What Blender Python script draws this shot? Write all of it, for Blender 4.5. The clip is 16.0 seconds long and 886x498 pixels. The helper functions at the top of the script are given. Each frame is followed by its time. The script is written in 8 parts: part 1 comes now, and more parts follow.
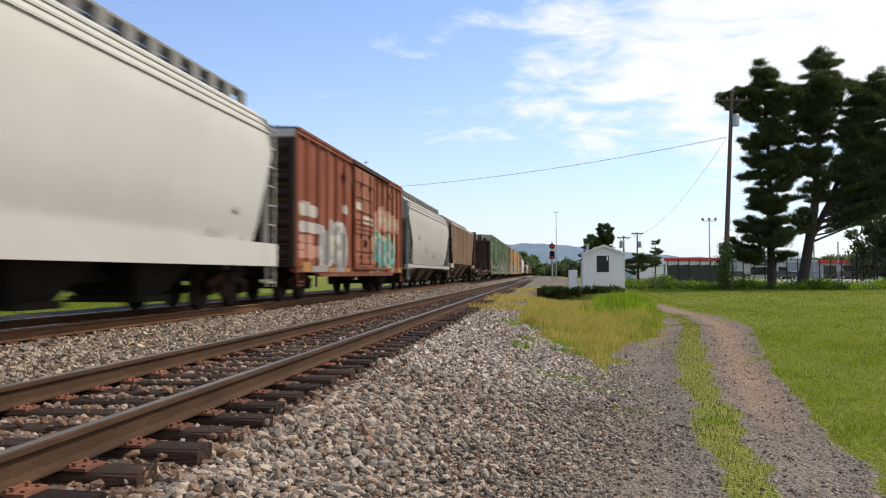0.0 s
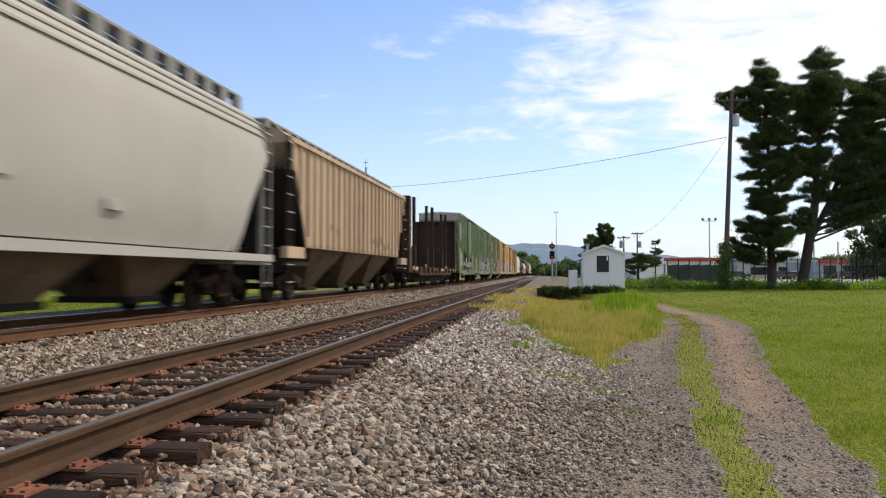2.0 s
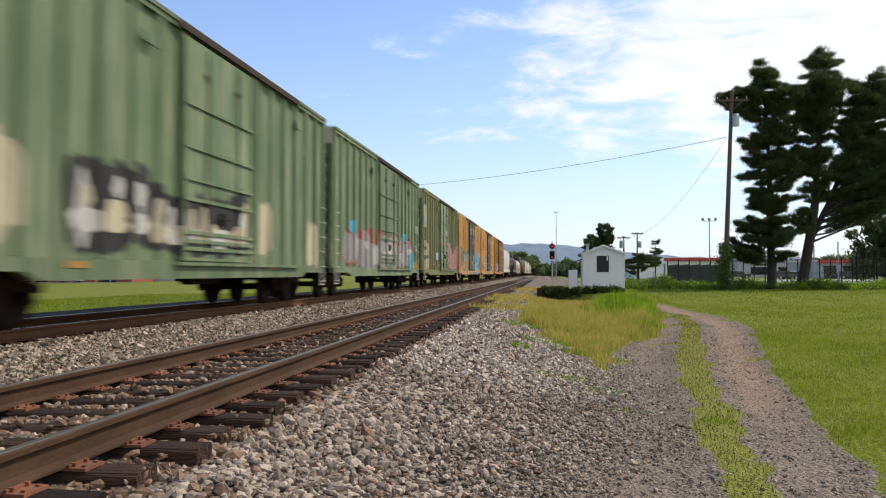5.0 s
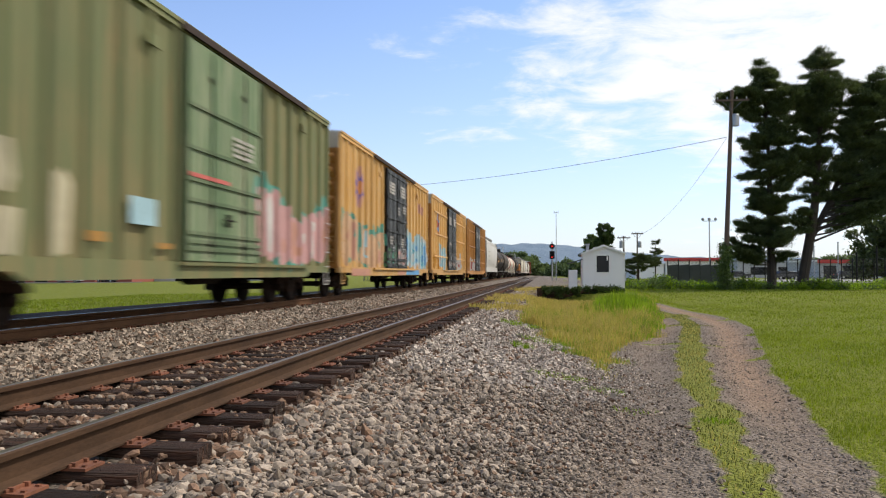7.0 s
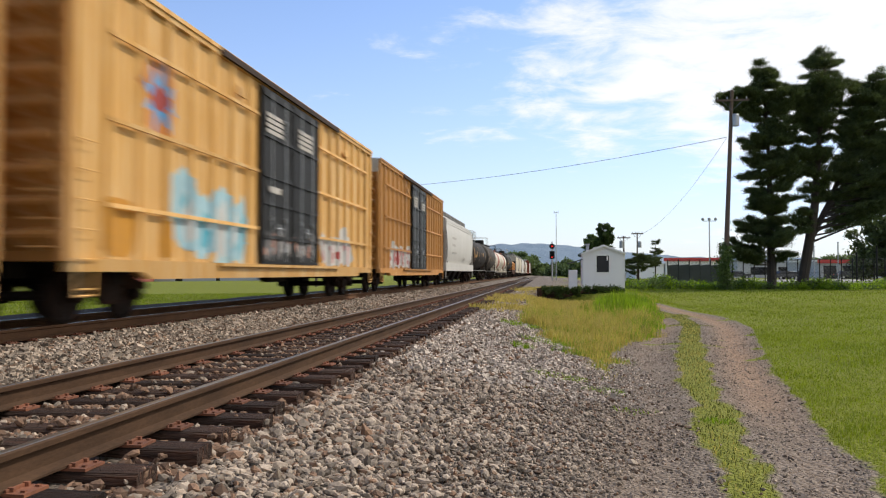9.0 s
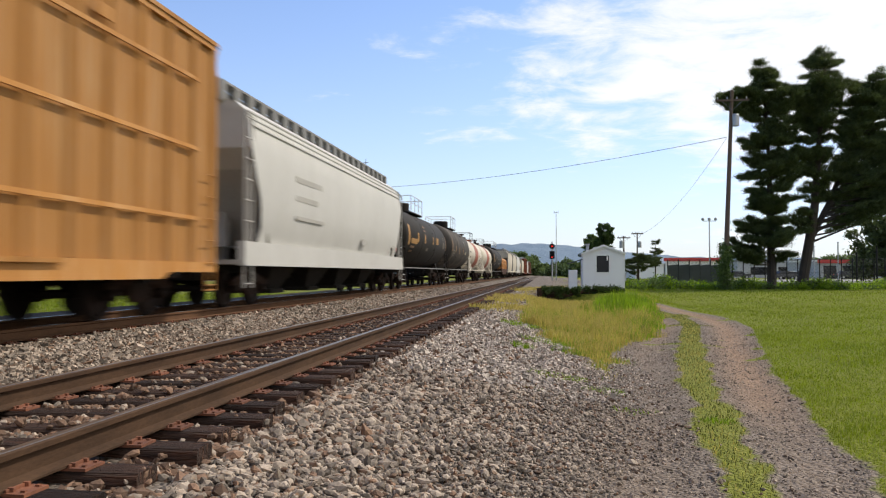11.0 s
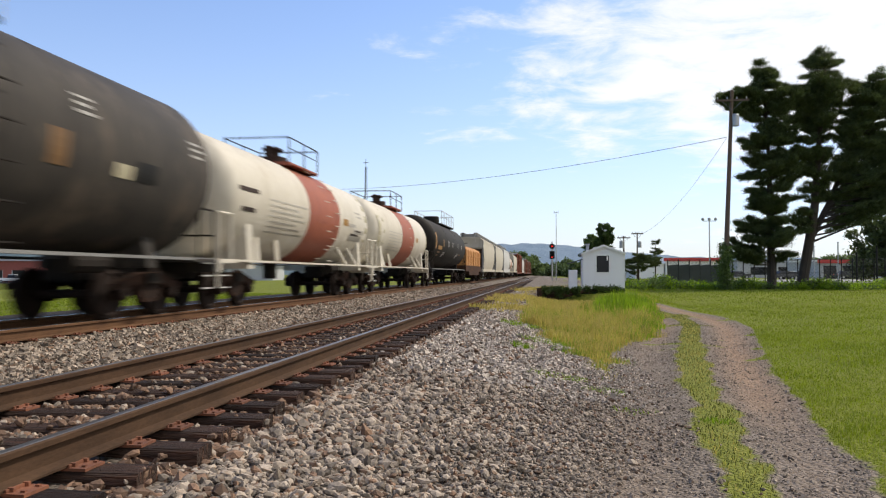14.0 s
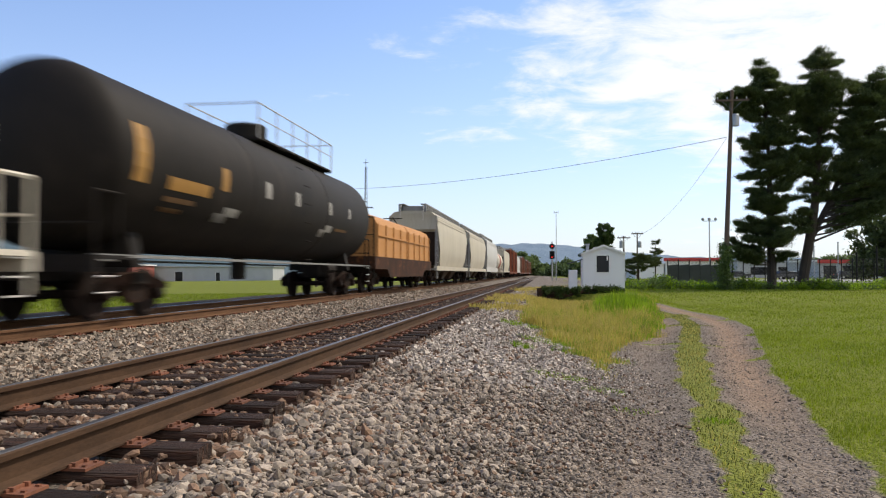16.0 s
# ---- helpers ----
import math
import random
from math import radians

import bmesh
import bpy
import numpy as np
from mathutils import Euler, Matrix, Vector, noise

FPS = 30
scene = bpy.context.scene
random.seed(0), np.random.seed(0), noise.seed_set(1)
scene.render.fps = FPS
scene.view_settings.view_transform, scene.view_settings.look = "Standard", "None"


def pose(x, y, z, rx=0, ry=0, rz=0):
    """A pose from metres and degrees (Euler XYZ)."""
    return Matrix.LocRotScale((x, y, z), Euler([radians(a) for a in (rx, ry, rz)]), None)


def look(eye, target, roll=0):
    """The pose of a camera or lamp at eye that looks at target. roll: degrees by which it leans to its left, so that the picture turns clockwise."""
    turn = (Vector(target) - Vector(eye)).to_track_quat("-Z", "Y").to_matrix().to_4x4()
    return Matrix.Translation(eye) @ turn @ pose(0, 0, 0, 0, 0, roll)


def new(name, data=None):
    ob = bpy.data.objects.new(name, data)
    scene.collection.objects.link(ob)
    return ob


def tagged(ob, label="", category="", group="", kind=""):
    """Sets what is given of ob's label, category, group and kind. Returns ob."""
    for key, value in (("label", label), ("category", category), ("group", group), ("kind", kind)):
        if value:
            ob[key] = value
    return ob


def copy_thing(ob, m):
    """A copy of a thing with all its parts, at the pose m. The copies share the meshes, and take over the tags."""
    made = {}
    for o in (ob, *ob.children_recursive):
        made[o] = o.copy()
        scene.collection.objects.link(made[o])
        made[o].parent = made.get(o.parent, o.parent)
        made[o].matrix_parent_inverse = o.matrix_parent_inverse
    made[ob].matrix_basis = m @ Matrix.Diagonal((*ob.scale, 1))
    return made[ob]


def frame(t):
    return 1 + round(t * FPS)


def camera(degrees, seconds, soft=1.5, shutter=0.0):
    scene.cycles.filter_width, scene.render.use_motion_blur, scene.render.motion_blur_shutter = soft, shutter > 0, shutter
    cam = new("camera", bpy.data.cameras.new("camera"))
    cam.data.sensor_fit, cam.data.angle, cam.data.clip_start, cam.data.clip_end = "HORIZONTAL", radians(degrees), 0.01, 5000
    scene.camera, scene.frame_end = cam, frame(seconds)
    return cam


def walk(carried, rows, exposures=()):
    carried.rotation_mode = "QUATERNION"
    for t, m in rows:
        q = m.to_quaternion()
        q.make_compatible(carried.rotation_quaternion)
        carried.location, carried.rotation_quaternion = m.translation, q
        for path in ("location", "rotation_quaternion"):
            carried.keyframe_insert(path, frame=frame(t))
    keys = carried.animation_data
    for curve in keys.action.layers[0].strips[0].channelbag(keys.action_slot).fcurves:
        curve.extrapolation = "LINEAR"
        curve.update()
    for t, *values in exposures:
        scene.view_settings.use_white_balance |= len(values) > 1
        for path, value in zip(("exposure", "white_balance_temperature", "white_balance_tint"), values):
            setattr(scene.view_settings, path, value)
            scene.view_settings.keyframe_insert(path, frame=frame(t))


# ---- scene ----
# World: +y along the tracks, +x to the right of them, z = 0 on the head of the siding's rails.
cam = camera(58.5, 16.0, soft=1.2, shutter=0.7)
EYE = pose(0, 0, 0.847, 90 + 1.76, 0, 7.49)
walk(cam, [(0.0, EYE), (16.0, EYE)], exposures=[(0.0, 0.0), (16.0, 0.0)])

# ---- light: midday sun ahead and to the right, thin broken cloud ----
SUN_EL, SUN_AZ = 48.0, 54.0          # degrees; azimuth from +y towards +x
sun_way = Vector((math.cos(radians(SUN_EL)) * math.sin(radians(SUN_AZ)),
                  math.cos(radians(SUN_EL)) * math.cos(radians(SUN_AZ)), math.sin(radians(SUN_EL))))
sun_data = bpy.data.lights.new("sun", "SUN")
sun_data.energy, sun_data.angle, sun_data.color = 3.75, radians(0.6), (1.0, 0.905, 0.775)
sun = new("sun", sun_data)
sun.matrix_world = look((60, 60, 90), Vector((60, 60, 90)) - sun_way)


def make_world():
    w = bpy.data.worlds.new("sky")
    scene.world = w
    w.use_nodes = True
    nt = w.node_tree
    n, l = nt.nodes, nt.links
    n.clear()
    out, bg = n.new("ShaderNodeOutputWorld"), n.new("ShaderNodeBackground")
    sky = n.new("ShaderNodeTexSky")
    sky.sky_type, sky.sun_disc = "NISHITA", False
    sky.sun_elevation, sky.sun_rotation = radians(SUN_EL), radians(SUN_AZ)
    sky.air_density, sky.dust_density, sky.ozone_density = 1.0, 0.2, 2.5
    co, sep = n.new("ShaderNodeTexCoord"), n.new("ShaderNodeSeparateXYZ")
    l.new(co.outputs["Generated"], sep.inputs[0])

    def math_node(op, a, b=0.0):
        m = n.new("ShaderNodeMath")
        m.operation = op
        for k, v in ((0, a), (1, b)):
            if isinstance(v, (int, float)):
                m.inputs[k].default_value = v
            else:
                l.new(v, m.inputs[k])
        return m.outputs[0]

    # a flat cloud deck seen in perspective
    up = math_node("MAXIMUM", sep.outputs["Z"], 0.0)
    den = math_node("ADD", up, 0.17)
    px, py = math_node("DIVIDE", sep.outputs["X"], den), math_node("DIVIDE", sep.outputs["Y"], den)
    comb = n.new("ShaderNodeCombineXYZ")
    l.new(px, comb.inputs[0])
    l.new(math_node("MULTIPLY", py, 1.3), comb.inputs[1])
    big, fine = n.new("ShaderNodeTexNoise"), n.new("ShaderNodeTexNoise")
    for t, sc, de, ro, di in ((big, 0.95, 3, 0.5, 0.2), (fine, 3.6, 9, 0.60, 0.35)):
        l.new(comb.outputs[0], t.inputs["Vector"])
        t.inputs["Scale"].default_value, t.inputs["Detail"].default_value = sc, de
        t.inputs["Roughness"].default_value, t.inputs["Distortion"].default_value = ro, di
    # cloud thickens towards the sun's side of the sky
    low = n.new("ShaderNodeMapRange")      # and thins out above the skyline
    low.interpolation_type = "SMOOTHSTEP"
    l.new(sep.outputs["Z"], low.inputs[0])
    low.inputs[1].default_value, low.inputs[2].default_value = 0.05, 0.21
    low.inputs[3].default_value, low.inputs[4].default_value = -0.24, 0.03
    side = math_node("ADD", math_node("MULTIPLY", sep.outputs["X"], 0.72), low.outputs[0])
    total = math_node("ADD", math_node("ADD", math_node("MULTIPLY", big.outputs[0], 0.55), math_node("MULTIPLY", fine.outputs[0], 0.75)), side)
    ramp = n.new("ShaderNodeMapRange")
    ramp.interpolation_type = "SMOOTHSTEP"
    l.new(total, ramp.inputs[0])
    ramp.inputs[1].default_value, ramp.inputs[2].default_value = 0.60, 0.84
    # pale summer haze low down
    haze = n.new("ShaderNodeMix")
    haze.data_type = "RGBA"
    l.new(math_node("MULTIPLY", math_node("POWER", 2.718, math_node("MULTIPLY", up, -7.0)), 0.85), haze.inputs["Factor"])
    clear = n.new("ShaderNodeMix")          # deep clear blue of a washed summer sky
    clear.data_type, clear.blend_type = "RGBA", "MULTIPLY"
    clear.inputs["Factor"].default_value = 1.0
    clear.inputs["B"].default_value = (1.16, 1.20, 1.37, 1)
    l.new(sky.outputs[0], clear.inputs["A"])
    l.new(clear.outputs["Result"], haze.inputs["A"])
    haze.inputs["B"].default_value = (5.2, 5.45, 5.95, 1)
    mix = n.new("ShaderNodeMix")
    mix.data_type = "RGBA"
    l.new(math_node("MULTIPLY", ramp.outputs[0], 0.92), mix.inputs["Factor"])
    l.new(haze.outputs["Result"], mix.inputs["A"])
    mix.inputs["B"].default_value = (7.4, 7.4, 7.4, 1)
    l.new(mix.outputs["Result"], bg.inputs[0])
    bg.inputs[1].default_value = 0.143
    l.new(bg.outputs[0], out.inputs[0])


make_world()


# ---- materials ----
def mat(name, col, col2=None, rough=0.7, metal=0.0, scale=6.0, fine=60.0, amount=0.5, bump=0.2, bump_scale=None,
        stretch=(1, 1, 1), spot=None, spot_at=(0.6, 0.72), island=0.0, obj=0.0, spec=0.5, trans=None, dist=0.01):
    """A surface of two tones mixed at two scales, with spots (rust, dirt), relief, and tone that varies from piece to piece."""
    m = bpy.data.materials.new(name)
    m.use_nodes = True
    nt = m.node_tree
    n, l = nt.nodes, nt.links
    b = n["Principled BSDF"]
    co, mp = n.new("ShaderNodeTexCoord"), n.new("ShaderNodeMapping")
    l.new(co.outputs["Object"], mp.inputs[0])
    mp.inputs["Scale"].default_value = stretch
    col2 = col2 or tuple(c * 0.7 for c in col)
    na, nb = n.new("ShaderNodeTexNoise"), n.new("ShaderNodeTexNoise")
    for t, s in ((na, scale), (nb, fine)):
        l.new(mp.outputs[0], t.inputs["Vector"])
        t.inputs["Scale"].default_value, t.inputs["Detail"].default_value = s, 5
        t.inputs["Roughness"].default_value = 0.6
    add = n.new("ShaderNodeMix")
    add.inputs["Factor"].default_value = 0.4
    l.new(na.outputs[0], add.inputs["A"])
    l.new(nb.outputs[0], add.inputs["B"])
    rg = n.new("ShaderNodeMapRange")
    rg.inputs[1].default_value, rg.inputs[2].default_value = 0.5 - 0.25, 0.5 + 0.25
    rg.inputs[3].default_value, rg.inputs[4].default_value = 0.5 - amount, 0.5 + amount
    l.new(add.outputs["Result"], rg.inputs[0])
    mx = n.new("ShaderNodeMix")
    mx.data_type = "RGBA"
    mx.inputs["A"].default_value, mx.inputs["B"].default_value = (*col, 1), (*col2, 1)
    l.new(rg.outputs[0], mx.inputs["Factor"])
    last = mx.outputs["Result"]
    if spot:
        ns = n.new("ShaderNodeTexNoise")
        l.new(mp.outputs[0], ns.inputs["Vector"])
        ns.inputs["Scale"].default_value, ns.inputs["Detail"].default_value, ns.inputs["Roughness"].default_value = scale * 1.7, 8, 0.68
        rs = n.new("ShaderNodeMapRange")
        rs.inputs[1].default_value, rs.inputs[2].default_value = spot_at
        l.new(ns.outputs[0], rs.inputs[0])
        ms = n.new("ShaderNodeMix")
        ms.data_type = "RGBA"
        ms.inputs["B"].default_value = (*spot, 1)
        l.new(last, ms.inputs["A"])
        l.new(rs.outputs[0], ms.inputs["Factor"])
        last = ms.outputs["Result"]
    for amt, node, sock in ((island, "ShaderNodeNewGeometry", "Random Per Island"), (obj, "ShaderNodeObjectInfo", "Random")):
        if amt:
            g, hv, mr = n.new(node), n.new("ShaderNodeHueSaturation"), n.new("ShaderNodeMapRange")
            mr.inputs[3].default_value, mr.inputs[4].default_value = 1 - amt, 1 + amt
            l.new(g.outputs[sock], mr.inputs[0])
            l.new(mr.outputs[0], hv.inputs["Value"])
            l.new(last, hv.inputs["Color"])
            last = hv.outputs[0]
    l.new(last, b.inputs["Base Color"])
    b.inputs["Roughness"].default_value, b.inputs["Metallic"].default_value = rough, metal
    b.inputs["Specular IOR Level"].default_value = spec
    if bump:
        bp, nn = n.new("ShaderNodeBump"), n.new("ShaderNodeTexNoise")
        l.new(mp.outputs[0], nn.inputs["Vector"])
        nn.inputs["Scale"].default_value, nn.inputs["Detail"].default_value = bump_scale or fine, 4
        bp.inputs["Strength"].default_value, bp.inputs["Distance"].default_value = bump, dist
        l.new(nn.outputs[0], bp.inputs["Height"])
        l.new(bp.outputs[0], b.inputs["Normal"])
    if trans:
        tr, mix = n.new("ShaderNodeBsdfTranslucent"), n.new("ShaderNodeMixShader")
        hs = n.new("ShaderNodeMix")
        hs.data_type, hs.blend_type = "RGBA", "MULTIPLY"
        hs.inputs["Factor"].default_value = 1.0
        l.new(last, hs.inputs["A"])
        hs.inputs["B"].default_value = (1.5, 1.6, 0.7, 1)
        l.new(hs.outputs["Result"], tr.inputs[0])
        mix.inputs[0].default_value = trans
        l.new(b.outputs[0], mix.inputs[1])
        l.new(tr.outputs[0], mix.inputs[2])
        l.new(mix.outputs[0], n["Material Output"].inputs[0])
    return m


def glow(name, col, strength):
    m = bpy.data.materials.new(name)
    m.use_nodes = True
    b = m.node_tree.nodes["Principled BSDF"]
    b.inputs["Base Color"].default_value = (*col, 1)
    b.inputs["Emission Color"].default_value = (*col, 1)
    b.inputs["Emission Strength"].default_value = strength
    return m


M = {
    "rail_side": mat("rail_side", (0.082, 0.046, 0.026), (0.036, 0.021, 0.013), 0.9, 0.0, 5, 60, 0.7, 0.3, stretch=(1, 0.3, 1), spec=0.15),
    "rail_head": mat("rail_head", (0.20, 0.19, 0.18), (0.11, 0.10, 0.09), 0.36, 0.7, 4, 80, 0.6, 0.1, stretch=(1, 0.1, 1)),
    "tie": mat("tie", (0.056, 0.031, 0.021), (0.012, 0.009, 0.008), 0.85, 0, 3, 30, 0.9, 1.0, stretch=(0.18, 3.5, 1), spot=(0.14, 0.062, 0.036), spot_at=(0.50, 0.72), obj=0.5, spec=0.25, dist=0.05),
    "plate": mat("plate", (0.24, 0.085, 0.040), (0.12, 0.048, 0.027), 0.85, 0.1, 9, 60, 0.8, 0.4, obj=0.3),
    "stone": mat("stone", (0.345, 0.284, 0.224), (0.160, 0.126, 0.096), 0.9, 0, 12, 90, 0.7, 0.35, island=0.64, spot=(0.23, 0.128, 0.066), spot_at=(0.55, 0.72)),
    "stone_brown": mat("stone_brown", (0.205, 0.120, 0.072), (0.115, 0.070, 0.046), 0.9, 0, 12, 90, 0.7, 0.35, island=0.5),
    "ballast": mat("ballast", (0.36, 0.325, 0.285), (0.17, 0.15, 0.13), 0.95, 0, 9, 26, 0.8, 1.0, bump_scale=22, dist=0.05),
    "grass_blade": mat("grass_blade", (0.190, 0.228, 0.017), (0.108, 0.146, 0.011), 0.6, 0, 0.25, 3, 0.7, 0, island=0.4, trans=0.42, spec=0.25),
    "verge_blade": mat("verge_blade", (0.082, 0.086, 0.015), (0.046, 0.054, 0.010), 0.65, 0, 0.4, 3, 0.6, 0, island=0.45, trans=0.3, spec=0.2),
    "dry_grass": mat("dry_grass", (0.44, 0.335, 0.14), (0.30, 0.245, 0.085), 0.7, 0, 0.5, 3, 0.8, 0, island=0.35, trans=0.4, spec=0.2),
    "weed": mat("weed", (0.185, 0.262, 0.022), (0.095, 0.165, 0.014), 0.6, 0, 0.5, 3, 0.8, 0, island=0.45, trans=0.5, spec=0.2),
    "hedge": mat("hedge", (0.045, 0.075, 0.015), (0.025, 0.045, 0.010), 0.6, 0, 0.6, 3, 0.8, 0, island=0.4, trans=0.3, spec=0.3),
    "leaf": mat("leaf", (0.105, 0.15, 0.045), (0.062, 0.10, 0.028), 0.6, 0, 0.5, 3, 0.8, 0, island=0.4, trans=0.35, spec=0.3),
    "needle": mat("needle", (0.088, 0.110, 0.044), (0.042, 0.060, 0.026), 0.65, 0, 0.5, 3, 0.8, 0, island=0.5, trans=0.24, spec=0.2),
    "bark": mat("bark", (0.06, 0.045, 0.035), (0.03, 0.024, 0.02), 0.9, 0, 5, 30, 0.7, 1.0, stretch=(1, 1, 0.2), dist=0.03),
    "pole_wood": mat("pole_wood", (0.13, 0.085, 0.06), (0.07, 0.05, 0.04), 0.85, 0, 4, 30, 0.7, 0.6, stretch=(1, 1, 0.1)),
    "galv": mat("galv", (0.42, 0.43, 0.44), (0.32, 0.33, 0.34), 0.45, 0.7, 6, 50, 0.5, 0.1),
    "white_paint": mat("white_paint", (0.80, 0.80, 0.80), (0.70, 0.70, 0.69), 0.6, 0, 3, 40, 0.5, 0.1),
    "black_paint": mat("black_paint", (0.010, 0.010, 0.0105), (0.022, 0.020, 0.019), 0.5, 0, 4, 50, 0.6, 0.1, spec=0.16),
    "red_paint": mat("red_paint", (0.55, 0.035, 0.03), (0.42, 0.03, 0.03), 0.5, 0, 4, 50, 0.5, 0.05),
    "siding_board": mat("siding_board", (0.78, 0.78, 0.79), (0.70, 0.70, 0.71), 0.6, 0, 2, 30, 0.5, 0.1),
    "shingle": mat("shingle", (0.42, 0.42, 0.42), (0.32, 0.32, 0.32), 0.9, 0, 6, 60, 0.6, 0.4),
    "dark_glass": mat("dark_glass", (0.012, 0.013, 0.016), (0.02, 0.02, 0.024), 0.12, 0, 2, 9, 0.5, 0, spec=0.25),
    "screen_cloth": mat("screen_cloth", (0.075, 0.088, 0.084), (0.12, 0.13, 0.125), 0.9, 0, 0.7, 20, 0.8, 0.1),
    "brick_red": mat("brick_red", (0.30, 0.085, 0.065), (0.22, 0.065, 0.05), 0.85, 0, 2, 30, 0.6, 0.2),
    "wall_pale": mat("wall_pale", (0.42, 0.43, 0.45), (0.34, 0.35, 0.37), 0.7, 0, 0.6, 9, 0.6, 0.1),
    "concrete": mat("concrete", (0.27, 0.262, 0.25), (0.20, 0.195, 0.187), 0.9, 0, 0.5, 20, 0.6, 0.3),
    "car_white": mat("car_white", (0.70, 0.70, 0.70), (0.64, 0.64, 0.64), 0.25, 0, 2, 20, 0.3, 0),
    "car_dark": mat("car_dark", (0.035, 0.036, 0.04), (0.05, 0.05, 0.055), 0.25, 0, 2, 20, 0.3, 0),
    # distance haze is painted into both hill colours as a blue tint
    "hazed_forest": mat("hazed_forest", (0.085, 0.128, 0.145), (0.052, 0.088, 0.108), 0.95, 0, 0.02, 0.12, 0.8, 0.3, bump_scale=0.05, dist=8),
    "hazed_forest_far": mat("hazed_forest_far", (0.145, 0.205, 0.27), (0.115, 0.17, 0.235), 0.95, 0, 0.01, 0.08, 0.7, 0.5, bump_scale=0.06, dist=12),
    "far_leaf": mat("far_leaf", (0.13, 0.17, 0.085), (0.08, 0.115, 0.06), 0.8, 0, 0.2, 1.5, 0.8, 0, island=0.35, trans=0.3, spec=0.1),
    "wire": mat("wire", (0.12, 0.12, 0.13), None, 0.6, 0.3, 4, 20, 0.3, 0),
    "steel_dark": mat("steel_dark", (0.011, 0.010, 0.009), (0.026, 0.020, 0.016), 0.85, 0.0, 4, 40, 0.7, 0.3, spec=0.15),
    "wheel": mat("wheel", (0.030, 0.017, 0.012), (0.010, 0.008, 0.007), 0.85, 0.1, 4, 40, 0.7, 0.3, spec=0.2),
    "truck": mat("truck", (0.050, 0.025, 0.016), (0.007, 0.006, 0.005), 0.9, 0.0, 4, 40, 0.9, 0.4, spec=0.12),
    "grip": mat("grip", (0.55, 0.54, 0.52), (0.4, 0.36, 0.33), 0.5, 0.2, 5, 40, 0.6, 0),
    "roof_grey": mat("roof_grey", (0.56, 0.56, 0.55), (0.40, 0.39, 0.37), 0.6, 0.2, 2, 20, 0.6, 0.1),
    "grating": mat("grating", (0.30, 0.30, 0.29), (0.17, 0.16, 0.155), 0.6, 0.4, 3, 40, 0.7, 0.4, spec=0.16),
    "hopper_white": mat("hopper_white", (0.52, 0.51, 0.485), (0.43, 0.42, 0.395), 0.5, 0, 0.8, 9, 0.6, 0.06, stretch=(1, 1, 0.35), spot=(0.40, 0.33, 0.26), spot_at=(0.68, 0.86), spec=0.16),
    "hopper_grey": mat("hopper_grey", (0.396, 0.378, 0.349), (0.317, 0.301, 0.274), 0.55, 0, 0.8, 9, 0.6, 0.06, stretch=(1, 1, 0.3), spot=(0.27, 0.22, 0.18), spot_at=(0.66, 0.84), spec=0.16),
    "hopper_tan": mat("hopper_tan", (0.46, 0.345, 0.242), (0.31, 0.225, 0.158), 0.65, 0, 0.9, 9, 0.8, 0.06, stretch=(1, 1.5, 0.12), obj=0.16, spot=(0.20, 0.135, 0.095), spot_at=(0.50, 0.74), spec=0.16),
    "chute": mat("chute", (0.12, 0.085, 0.058), (0.045, 0.033, 0.025), 0.85, 0, 1.2, 12, 0.8, 0.1, spec=0.16),
    "hopper_beige": mat("hopper_beige", (0.50, 0.46, 0.37), (0.40, 0.36, 0.29), 0.6, 0, 0.9, 9, 0.6, 0.06, stretch=(1, 1, 0.2), spot=(0.25, 0.19, 0.14), spot_at=(0.62, 0.84), spec=0.16),
    "box_red": mat("box_red", (0.225, 0.062, 0.030), (0.105, 0.030, 0.017), 0.65, 0, 2.0, 14, 0.85, 0.08, stretch=(1, 1.5, 0.14), obj=0.25, spot=(0.32, 0.15, 0.10), spot_at=(0.50, 0.72), spec=0.16),
    "door_rust": mat("door_rust", (0.30, 0.100, 0.055), (0.16, 0.050, 0.030), 0.7, 0, 2.0, 14, 0.85, 0.08, stretch=(1, 1.5, 0.3), spot=(0.40, 0.20, 0.13), spot_at=(0.5, 0.7), spec=0.16),
    "box_green": mat("box_green", (0.135, 0.196, 0.104), (0.074, 0.120, 0.062), 0.6, 0, 2.0, 14, 0.8, 0.08, stretch=(1, 1.8, 0.12), obj=0.2, spot=(0.31, 0.315, 0.215), spot_at=(0.47, 0.68), spec=0.16),
    "box_olive": mat("box_olive", (0.170, 0.182, 0.084), (0.100, 0.128, 0.062), 0.65, 0, 2.0, 14, 0.8, 0.08, stretch=(1, 1.8, 0.12), obj=0.22, spot=(0.28, 0.185, 0.092), spot_at=(0.48, 0.68), spec=0.16),
    "box_yellow": mat("box_yellow", (0.64, 0.365, 0.112), (0.45, 0.240, 0.072), 0.55, 0, 2.0, 14, 0.75, 0.08, stretch=(1, 1.8, 0.12), obj=0.2, spot=(0.70, 0.52, 0.29), spot_at=(0.48, 0.68), spec=0.16),
    "box_ochre": mat("box_ochre", (0.45, 0.215, 0.056), (0.31, 0.138, 0.040), 0.6, 0, 2.0, 14, 0.75, 0.08, stretch=(1, 1.8, 0.12), obj=0.2, spot=(0.50, 0.31, 0.15), spot_at=(0.49, 0.70), spec=0.16),
    "box_brown": mat("box_brown", (0.19, 0.10, 0.065), (0.13, 0.07, 0.05), 0.65, 0, 0.9, 12, 0.6, 0.08, stretch=(1, 1.5, 0.14), spec=0.16),
